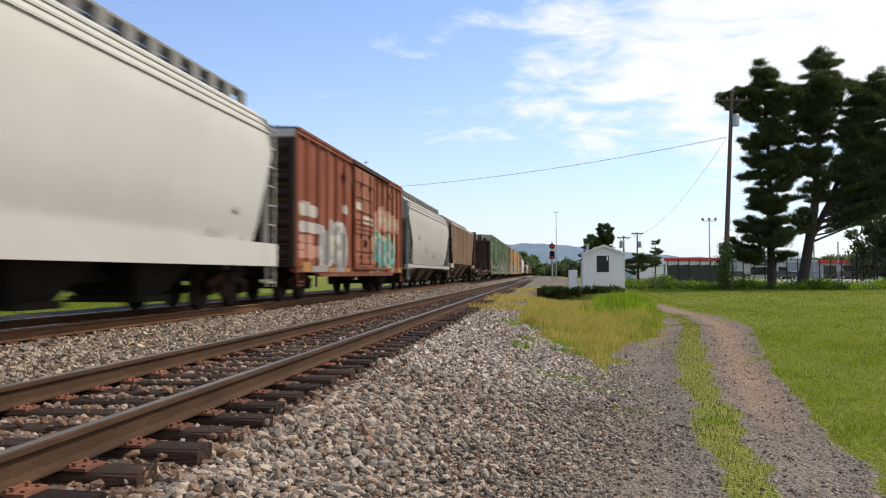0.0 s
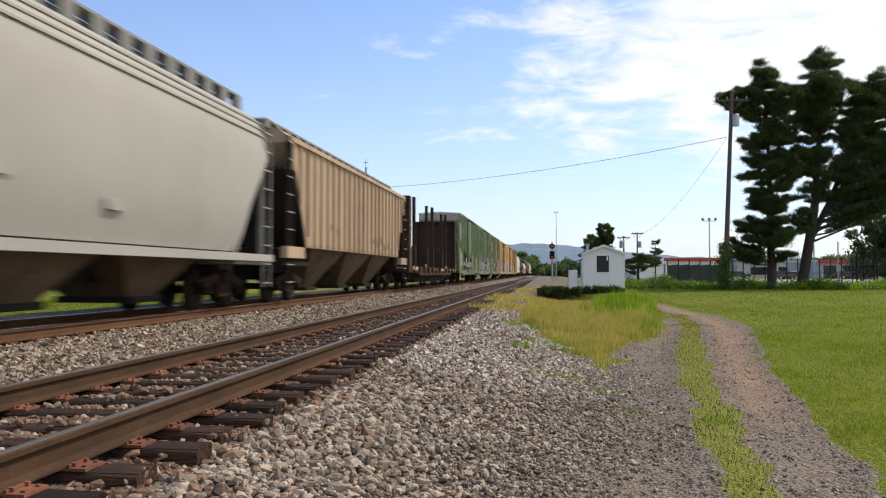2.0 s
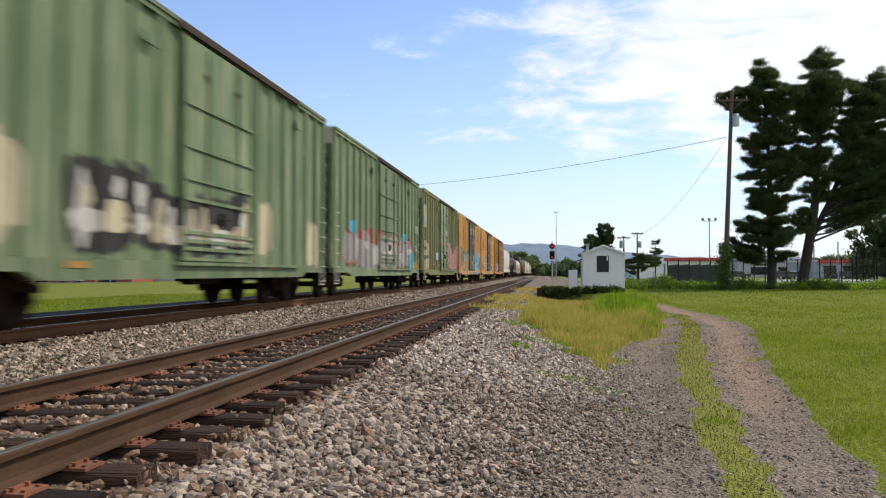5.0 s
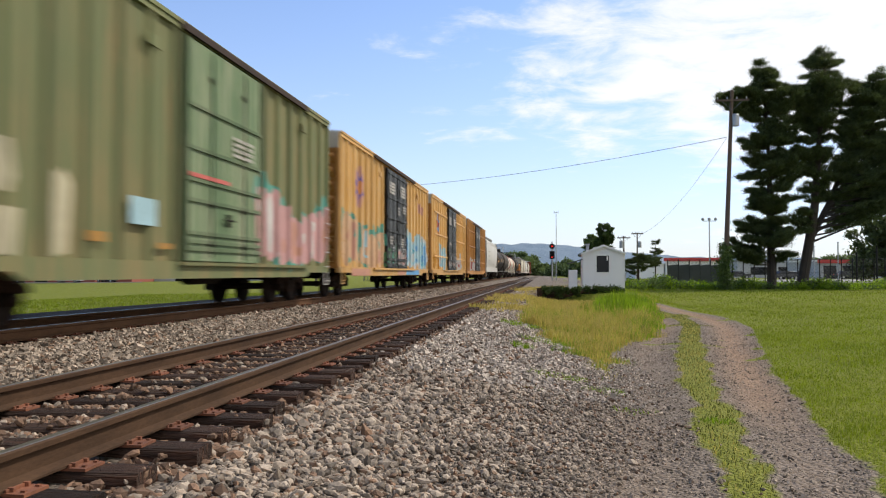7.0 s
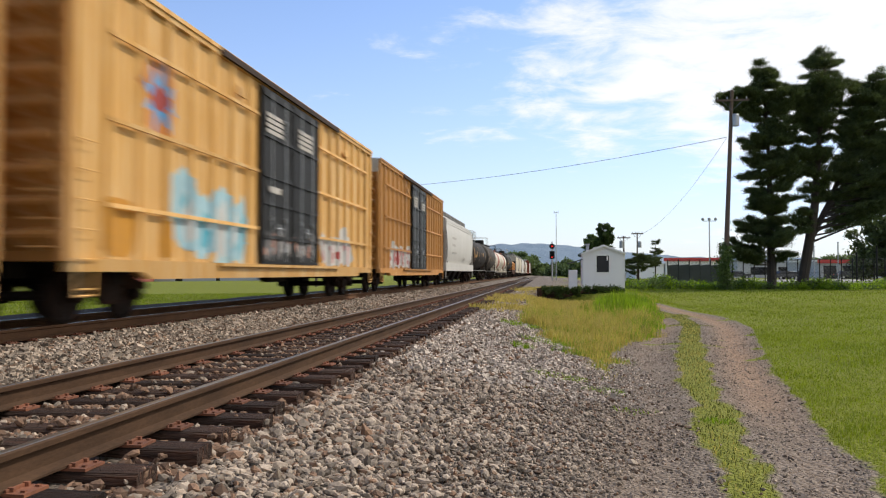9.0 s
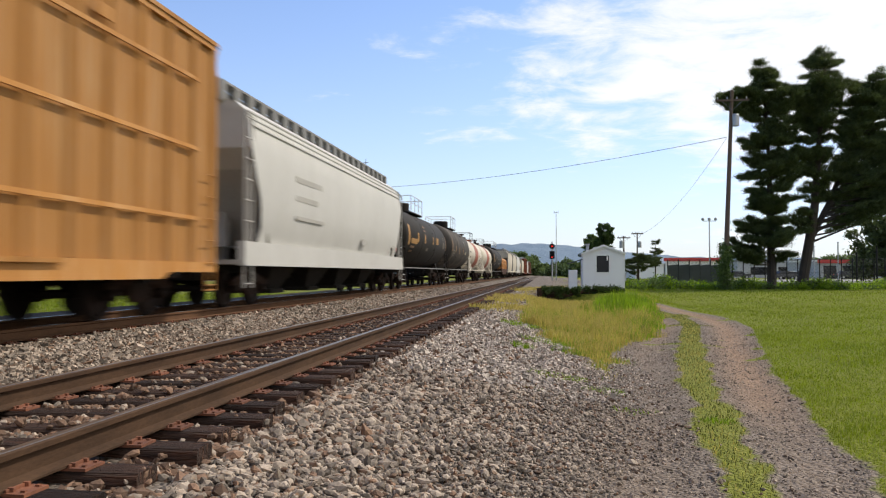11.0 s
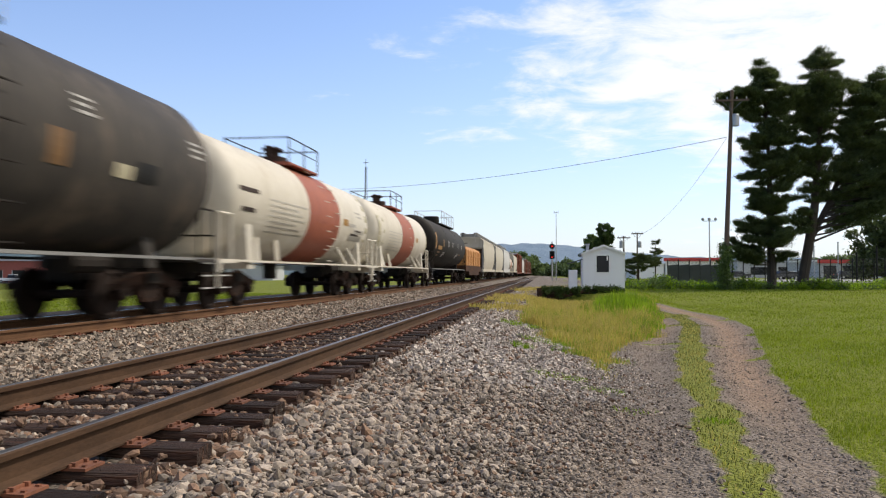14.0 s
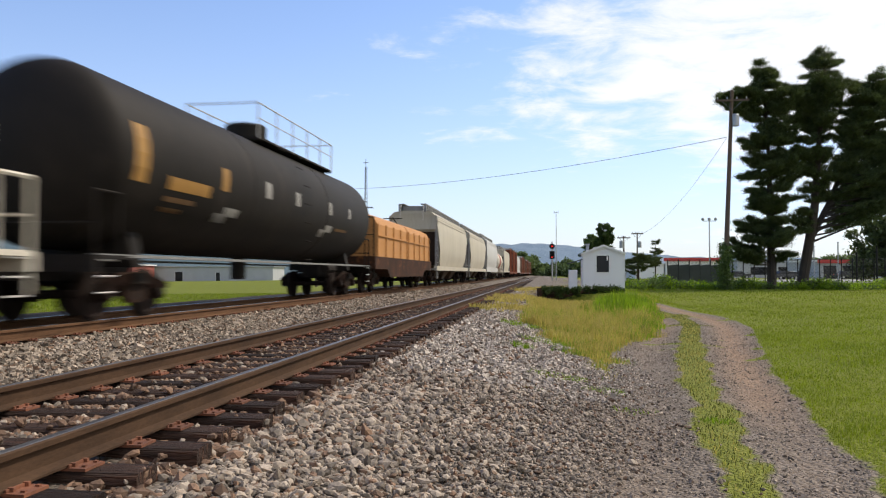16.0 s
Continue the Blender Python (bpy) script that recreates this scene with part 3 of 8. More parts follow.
def make_track(name, fx, z, y0, y1, first, spacing, near, label, crown="rail_head", web="rail_side"):
    track = tagged(new(name), label, "railway track", kind="structure")
    ys = sorted(set([y0] + list(np.arange(y0, y1, 6.0 if y1 > 100 else 20.0)) + [y1]))
    for s in (-1, 1):
        rail = part("rail", along(NB(), RAIL, lambda y: fx(y) + s * GAUGE / 2, z, ys), M[web], track, "rusty brown steel rail")
        part("rail_head", along(NB(), HEAD, lambda y: fx(y) + s * GAUGE / 2, z, ys), M[crown], rail, "worn bright running surface")
    tie, plate = wooden_tie(), tie_plate()
    rnd = random.Random(name)
    k, extra = 0, []
    while first + k * spacing < y1:
        y = first + k * spacing + rnd.uniform(-0.03, 0.03)
        m = pose(float(fx(y)) + rnd.uniform(-0.05, 0.05), y, z - 0.19 + rnd.uniform(-0.012, 0.006), 0, rnd.uniform(-0.4, 0.4), rnd.uniform(-1.6, 1.6))
        if k < 290:
            piece("tie", tie, track, m)
        else:
            extra.append(m)
        if y < near:
            for s in (-1, 1):
                piece("tie_plate", plate, track, pose(float(fx(y)) + s * GAUGE / 2, y, z - 0.189, 0, 0, rnd.uniform(-2, 2)))
        k += 1
    if extra:
        bm = NB()
        for m in extra:
            p = m.translation
            box(bm, p.x - 1.29, p.x + 1.29, p.y - 0.11, p.y + 0.11, p.z - 0.17, p.z)
        tagged(part("tie_row", bm, M["tie"], track), kind="stuff")
    return track


make_track("siding_track", siding_x, 0.0, -6.0, 250.0, 2.42, 0.526, 60, "siding of rusty rails on dark wooden ties")
make_track("main_track", lambda y: MAIN, MAIN_Z, -12.0, 900.0, 1.6, 0.526, 46, "main line of rusty rails on dark wooden ties", "rail_bright", "rail_rust")


# ---- ballast stones ----
def rock_shapes(count, rng):
    t = (1 + 5 ** 0.5) / 2
    v = np.array([(-1, t, 0), (1, t, 0), (-1, -t, 0), (1, -t, 0), (0, -1, t), (0, 1, t), (0, -1, -t), (0, 1, -t), (t, 0, -1), (t, 0, 1), (-t, 0, -1), (-t, 0, 1)], dtype=float)
    v /= np.linalg.norm(v[0])
    f = np.array([(0, 11, 5), (0, 5, 1), (0, 1, 7), (0, 7, 10), (0, 10, 11), (1, 5, 9), (5, 11, 4), (11, 10, 2), (10, 7, 6), (7, 1, 8),
                  (3, 9, 4), (3, 4, 2), (3, 2, 6), (3, 6, 8), (3, 8, 9), (4, 9, 5), (2, 4, 11), (6, 2, 10), (8, 6, 7), (9, 8, 1)])
    shapes = []
    for _ in range(count):
        s = v * rng.uniform(0.68, 1.28, (12, 1)) * np.array([1.25, 0.92, 0.72]) * rng.uniform(0.85, 1.15, 3)
        shapes.append(s)
    return np.array(shapes), f


def plain_rocks(count, rng):
    """Simpler six-sided stones for those farther off."""
    v = np.array([(-1, -1, -1), (1, -1, -1), (1, 1, -1), (-1, 1, -1), (-1, -1, 1), (1, -1, 1), (1, 1, 1), (-1, 1, 1)], dtype=float) * 0.66
    f = np.array([(0, 2, 1), (0, 3, 2), (4, 5, 6), (4, 6, 7), (0, 1, 5), (0, 5, 4), (1, 2, 6), (1, 6, 5), (2, 3, 7), (2, 7, 6), (3, 0, 4), (3, 4, 7)])
    return np.array([v * rng.uniform(0.5, 1.35, (8, 3)) * np.array([1.25, 0.92, 0.75]) for _ in range(count)]), f


def scatter_rocks(name, x, y, z, size, rng, material, label, plain=False):
    shapes, f = plain_rocks(40, rng) if plain else rock_shapes(40, rng)
    k = len(x)
    s = shapes[rng.randint(0, 40, k)] * size[:, None, None]
    a, b, c = rng.uniform(0, 6.28, k), rng.normal(0, 0.5, k), rng.normal(0, 0.5, k)
    ca, sa, cb, sb, cc, sc = np.cos(a), np.sin(a), np.cos(b), np.sin(b), np.cos(c), np.sin(c)
    rz = np.zeros((k, 3, 3))
    rz[:, 0, 0], rz[:, 0, 1], rz[:, 1, 0], rz[:, 1, 1], rz[:, 2, 2] = ca, -sa, sa, ca, 1
    rx = np.zeros((k, 3, 3))
    rx[:, 0, 0], rx[:, 1, 1], rx[:, 1, 2], rx[:, 2, 1], rx[:, 2, 2] = 1, cb, -sb, sb, cb
    ry = np.zeros((k, 3, 3))
    ry[:, 0, 0], ry[:, 0, 2], ry[:, 2, 0], ry[:, 2, 2], ry[:, 1, 1] = cc, sc, -sc, cc, 1
    rot = rz @ rx @ ry
    pts = np.einsum("kij,kvj->kvi", rot, s) + np.stack([x, y, z], -1)[:, None, :]
    faces = (f[None] + shapes.shape[1] * np.arange(k)[:, None, None]).reshape(-1, 3)
    ob = new(name, big_mesh(name, pts.reshape(-1, 3), faces, material))
    return tagged(ob, label, "ballast", kind="stuff")


def make_ballast():
    rng = np.random.RandomState(11)

    def field(x0, x1, y0, y1, per_m2):
        k = int((x1 - x0) * (y1 - y0) * per_m2)
        return rng.uniform(x0, x1, k), rng.uniform(y0, y1, k)

    near = [field(-2.2, 2.0, 3.0, 8.0, 1000), field(-2.2, 1.6, 8.0, 15.0, 640), field(-2.2, 1.2, 15.0, 30.0, 260), field(-2.2, 0.6, 30.0, 55.0, 110),
            field(-4.75, -1.9, 2.6, 12.0, 800), field(-4.75, -1.9, 12.0, 26.0, 270), field(-4.75, -1.9, 26.0, 60.0, 80),
            field(-7.2, -4.6, 7.0, 18.0, 520), field(-7.2, -4.6, 18.0, 40.0, 210), field(-7.2, -4.6, 40.0, 70.0, 70)]
    x, y = np.concatenate([a for a, _ in near]), np.concatenate([b for _, b in near])
    # thins out towards the earth track and in the tall grass
    w = 1 - smooth(-1.7, -0.25, x - road_x(y) + 0.30 * ripple(x, y, 1.6))
    w = np.where(x > -1.5, w, 1.0) * (1 - 0.97 * smooth(0.2, 0.8, in_weeds(x, y)))
    keep = rng.uniform(0, 1, len(x)) < np.maximum(w, 0.012 * (in_weeds(x, y) < 0.3))
    x, y = x[keep], y[keep]
    size = np.exp(rng.normal(math.log(0.0235), 0.30, len(x))) * np.where((y > 15), 1.15, 1.0) * np.where(y > 30, 1.25, 1) * (1 - 0.45 * smooth(-3.2, -0.8, x - road_x(y)))
    on = np.abs(x - SIDING) < 1.36
    z = height(x, y) + size * rng.uniform(-0.3, 0.75, len(x)) + np.where(on, 0.0, 0.012)
    z = np.where(on, np.minimum(z, -0.205 - 0.4 * size), z)
    # keep the rails' feet and the tie tops mostly clear
    foot = np.minimum(np.abs(x - SIDING - GAUGE / 2), np.abs(x - SIDING + GAUGE / 2)) < 0.115
    fract = np.abs(((y - 2.42) / 0.526 + 0.5) % 1.0 - 0.5) * 0.526
    top = on & (fract < 0.125) & (rng.uniform(0, 1, len(x)) > 0.06)
    ok = ~(foot | top)
    x, y, z, size = x[ok], y[ok], z[ok], size[ok]
    z = z + np.where((np.abs(x - SIDING) < 1.3) & (np.abs(((y - 2.42) / 0.526 + 0.5) % 1.0 - 0.5) * 0.526 < 0.125), 0.05, 0)
    brown = rng.uniform(0, 1, len(x)) < 0.13 + 0.62 * (np.abs(x - SIDING) < 1.35)
    far = (y > 9.5) | (x < -4.0)
    verge = far & (x > -2.3)
    for sel, plain, tone in ((~far, False, "stone"), (far & ~verge, True, "stone"), (verge, True, "pebble")):
        a, b = sel & ~brown, sel & brown
        scatter_rocks("ballast_stones", x[a], y[a], z[a], size[a], rng, M[tone], "pale grey crushed stone ballast along the tracks", plain)
        scatter_rocks("rusty_ballast_stones", x[b], y[b], z[b], size[b], rng, M["stone_brown"], "rust-stained brown ballast stones among the grey", plain)
    # loose pebbles on the earth track
    x, y = [np.concatenate(q) for q in zip(field(-0.6, 4.6, 3.5, 12.0, 1150), field(-0.6, 5.2, 12.0, 18.0, 800), field(0.6, 6.2, 18.0, 23.0, 420), field(1.6, 6.6, 23.0, 31.0, 180))]
    g, bare, _ = covers(x, y)
    ok = (g > 0.55) & (rng.uniform(0, 1, len(x)) > 0.6 * bare) & (x < road_x(y) + np.clip(0.95 + 0.045 * (y - 6), 0.7, 1.65)) & (rng.uniform(0, 1, len(x)) < 0.35 + 0.5 * smooth(-0.5, 0.5, ripple(x, y, 1.3)))
    x, y = x[ok], y[ok]
    size = np.exp(rng.normal(math.log(0.0082), 0.40, len(x)))
    scatter_rocks("road_pebbles", x, y, height(x, y) + 0.2 * size, size, rng, M["stone"], "small loose grey stones on the earth track", True)


make_ballast()


# ---- rolling stock; each car's own space has its origin on the rails under its middle ----
def truck_parts(car, y):
    """A two-axle truck under a car, at y along it."""
    tr = new("truck")
    tr.parent = car
    tr.matrix_basis = pose(0, y, 0)
    for s in (-1, 1):
        bm = NB()
        # cast side frame: arched top, hanging spring pocket, axle boxes
        sideprism(bm, [(-1.12, 0.50), (-1.12, 0.60), (-0.75, 0.70), (-0.30, 0.80), (0.30, 0.80), (0.75, 0.70), (1.12, 0.60), (1.12, 0.50), (0.72, 0.50), (0.40, 0.62), (0.34, 0.36), (0.22, 0.27), (-0.22, 0.27), (-0.34, 0.36), (-0.40, 0.62), (-0.72, 0.50)], s * 0.98 - 0.07, s * 0.98 + 0.07)
        side = part("side_frame", bm, M["truck"], tr, "cast steel side frame, brown with dust")
        bm = NB()
        for q in (-0.16, 0.0, 0.16):
            rod(bm, (s * 1.0, q, 0.33), (s * 1.0, q, 0.60), 0.065, 8)
        part("spring", bm, M["steel_dark"], side)
    bm = NB()
    box(bm, -1.15, 1.15, -0.2, 0.2, 0.60, 0.78)
    part("bolster", bm, M["steel_dark"], tr)
    for q in (-0.85, 0.85):
        bm = NB()
        for s in (-1, 1):
            lathe(bm, [(s * 0.66, 0.30), (s * 0.66, 0.455), (s * 0.69, 0.455), (s * 0.70, 0.425), (s * 0.79, 0.42), (s * 0.80, 0.36), (s * 0.765, 0.33), (s * 0.765, 0.15), (s * 0.80, 0.12), (s * 0.80, 0.08)], "x", 20)
            lathe(bm, [(s * 0.86, 0.02), (s * 0.86, 0.11), (s * 1.06, 0.11), (s * 1.09, 0.085), (s * 1.09, 0.01)], "x", 10)
            for k in range(3):
                a = 2.094 * k
                rod(bm, (s * 1.085, 0.055 * math.cos(a), 0.055 * math.sin(a)), (s * 1.105, 0.055 * math.cos(a), 0.055 * math.sin(a)), 0.016, 6)
        rod(bm, (-0.9, 0, 0), (0.9, 0, 0), 0.075, 12)
        w = part("wheelset", bm, M["wheel"], tr, "steel wheels and axle")
        w.matrix_basis = pose(0, q, 0.425)
    return tr


def ladder(bm, x, y0, y1, z0, z1, rungs, rail=True):
    """Grab irons standing off a side at x."""
    for k in range(rungs):
        z = z0 + (z1 - z0) * k / max(1, rungs - 1)
        rod(bm, (x, y0, z), (x, y1, z), 0.014, 5)
    if rail:
        for y in (y0, y1):
            box(bm, x - 0.03, x + 0.012, y - 0.02, y + 0.02, z0 - 0.1, z1 + 0.1)
    return bm


def couplers(car, half, reach):
    for s in (-1, 1):
        bm = NB()
        a, b = sorted((s * (half - 1.3), s * (half + reach - 0.18)))
        box(bm, -0.09, 0.09, a, b, 0.74, 0.92)
        a, b = sorted((s * (half + reach - 0.30), s * (half + reach)))
        box(bm, -0.16, 0.13, a, b, 0.68, 0.98)
        part("coupler", bm, M["steel_dark"], car)
        bm = NB()
        rod(bm, (-0.35, s * (half - 0.1), 0.72), (-0.30, s * (half + reach - 0.1), 0.42), 0.03, 6)
        part("air_hose", bm, M["black_paint"], car)


def marks(car, material, name, spots, x, label="", parent=None):
    """Painted marks lying on a side: (y0, y1, z0, z1) each."""
    r = random.Random(len(spots))
    for y0, y1, z0, z1 in spots:
        bm = NB()
        rows = max(1, int((z1 - z0) / 0.10)) if "stencil" in name else 1
        for q in range(rows):
            a, b = z0 + (z1 - z0) * q / rows, z0 + (z1 - z0) * (q + (0.62 if rows > 1 else 1)) / rows
            y = y0
            while y < y1 - 0.02:
                w = (y1 - y0) if rows == 1 else r.uniform(0.06, 0.16)
                box(bm, x - 0.002, x + 0.004, y, min(y + w, y1), a, b)
                y += w + 0.05
        ob = part(name, bm, M[material], parent or car, label)
        if "stencil" in name:
            tagged(ob, label, kind="stuff")


SIDES = {}          # each boxcar's half length, post spacing and door


def side_x(car, y):
    """How far out the ribbed side or the door stands at y."""
    h, step, d0, d1 = SIDES[car.name]
    if d0 - 0.02 < y < d1 + 0.02:
        return 1.603
    k = round((y + h) / step)
    p = min(max(-h + k * step, -h + 0.09), h - 0.09)
    d = abs(y - p)
    if d0 - 0.1 < p < d1 + 0.1 or d > 0.12:
        return 1.503
    return 1.503 + 0.075 * min(1.0, (0.12 - d) / 0.065)


def side_cuts(car, y0, y1):
    h, step, d0, d1 = SIDES[car.name]
    ys = [y0, y1]
    for k in range(int(2 * h / step + 2)):
        p = min(max(-h + k * step, -h + 0.09), h - 0.09)
        ys += [p - 0.125, p - 0.055, p + 0.055, p + 0.125]
    ys += [d0 - 0.021, d0 - 0.019, d1 + 0.019, d1 + 0.021] + list(np.arange(y0, y1, 0.11))
    ys = sorted(y for y in ys if y0 <= y <= y1)
    return [y for k, y in enumerate(ys) if k == 0 or y - ys[k - 1] > 0.001]


def section(poly, y):
    """Lowest and highest z of an outline at y."""
    zs = []
    for (a, p), (b, q) in zip(poly, poly[1:] + poly[:1]):
        if min(a, b) <= y <= max(a, b):
            zs.append(p if abs(a - b) < 1e-6 else p + (q - p) * (y - a) / (b - a))
            if abs(a - b) < 1e-6:
                zs.append(q)
    return (min(zs), max(zs)) if zs else None


def coat(bm, car, poly, lift):
    """Lays an outline on the ribbed side as a coat of paint."""
    ys = side_cuts(car, min(p[0] for p in poly), max(p[0] for p in poly))
    last = None
    for y in ys:
        r = section(poly, y)
        if r is None:
            last = None
            continue
        x = side_x(car, y) + lift
        now = (bm.verts.new((x, y, r[0])), bm.verts.new((x, y, r[1] + 0.001)))
        if last:
            bm.faces.new((last[0], now[0], now[1], last[1]))
        last = now


def blob(r, y, z, w, t, rough=0.12, power=4.0, lean=0.0, n=20):
    pts = []
    for k in range(n):
        a = 2 * math.pi * (k + 0.5) / n
        ca, sa = math.cos(a), math.sin(a)
        q = (abs(ca) ** power + abs(sa) ** power) ** (-1 / power) * r.uniform(1 - rough, 1 + rough)
        pts.append((y + w * ca * q + lean * sa * t, z + t * sa * q))
    return pts


def sprayed(car, y0, y1, z0, z1, fills, edge, cloud, seed, label, wide=0.62):
    """A sprayed piece: a cloud of colour, a dark or pale outline, fat leaning letters with counters, and drips."""
    r = random.Random(seed)
    tall = z1 - z0
    back = NB()
    y, k = y0, 0
    while y < y1 - 0.25:
        w = min(tall * wide * r.uniform(0.65, 1.3), y1 - y)
        t = tall * r.uniform(0.66, 0.98)
        cy, cz = y + w / 2, z0 + t / 2 + r.uniform(0, 0.16) * tall
        lean = r.uniform(-0.14, 0.22)
        if cloud:
            for _ in range(2):
                coat(back, car, blob(r, cy + r.uniform(-0.3, 0.3) * w, cz + r.uniform(-0.10, 0.22) * tall, w * 0.62, t * 0.50, 0.25, 2.4), 0.0015 + 0.0005 * (k % 2))
        bm = NB()
        coat(bm, car, blob(r, cy, cz, w * 0.54, t * 0.52, 0.15, 4, lean), 0.004 + 0.0006 * (k % 3))
        letter = part("sprayed_letter", bm, M["spray_" + edge], car, label)
        # strokes of the letter: two or three fat limbs and a bar
        bm = NB()
        for q in range(r.choice((2, 3, 3))):
            if r.random() < 0.6:
                coat(bm, car, blob(r, cy + r.uniform(-0.34, 0.34) * w, cz + r.uniform(-0.06, 0.06) * t, w * r.uniform(0.10, 0.17), t * r.uniform(0.32, 0.45), 0.12, 4, lean + r.uniform(-0.1, 0.1), 14), 0.007 + 0.0008 * q)
            else:
                coat(bm, car, blob(r, cy, cz + r.uniform(-0.32, 0.32) * t, w * r.uniform(0.28, 0.44), t * r.uniform(0.10, 0.17), 0.15, 4, 0, 14), 0.007 + 0.0008 * q)
        u = cy + r.uniform(-0.3, 0.3) * w
        low = z0 - r.uniform(0.0, 0.07)
        coat(bm, car, [(u - 0.018, low), (u + 0.018, low), (u + 0.03, cz - 0.2 * t), (u - 0.03, cz - 0.2 * t)], 0.0095)
        part("stroke", bm, M["spray_" + fills[k % len(fills)]], letter)
        if len(fills) > 1:
            bm = NB()
            coat(bm, car, blob(r, cy + r.uniform(-0.25, 0.25) * w, cz + r.uniform(-0.3, 0.3) * t, w * 0.14, t * 0.13, 0.2, 3, 0, 12), 0.0105)
            part("accent", bm, M["spray_" + fills[(k + 1) % len(fills)]], letter)
        y += w * r.uniform(0.84, 0.98)
        k += 1
    if cloud:
        part("sprayed_cloud", back, M["spray_" + cloud], car)
    else:
        back.free()


def sprayed_star(car, y, z, size, arms, core, cloud, seed):
    """A many-pointed sprayed tag of crossing strokes."""
    r = random.Random(seed)
    bm = NB()
    coat(bm, car, blob(r, y, z, size * 0.85, size * 0.85, 0.25, 2), 0.0015)
    part("sprayed_cloud", bm, M["spray_" + cloud], car)
    bm = NB()
    for k in range(4):
        a = 0.5 + math.pi * k / 4
        ca, sa, ln, th = math.cos(a), math.sin(a), size * r.uniform(0.9, 1.15), size * 0.22
        coat(bm, car, [(y - ca * ln, z - sa * ln), (y - sa * th, z + ca * th), (y + ca * ln, z + sa * ln), (y + sa * th, z - ca * th)], 0.004 + 0.0008 * k)
    part("sprayed_tag", bm, M["spray_" + arms], car, "pointed sprayed tag")
    bm = NB()
    coat(bm, car, blob(r, y, z, size * 0.36, size * 0.32, 0.2, 2), 0.009)
    part("sprayed_tag_core", bm, M["spray_" + core], car)


def faded(car, material, spots, name="faded_patch", lift=0.003, rough=0.08):
    """Worn paint patches that follow the ribs: (y0, y1, z0, z1)."""
    r = random.Random(len(spots) + 3)
    for y0, y1, z0, z1 in spots:
        bm = NB()
        coat(bm, car, blob(r, (y0 + y1) / 2, (z0 + z1) / 2, (y1 - y0) / 2, (z1 - z0) / 2, rough, 9, 0, 28), lift)
        part(name, bm, M[material], car)


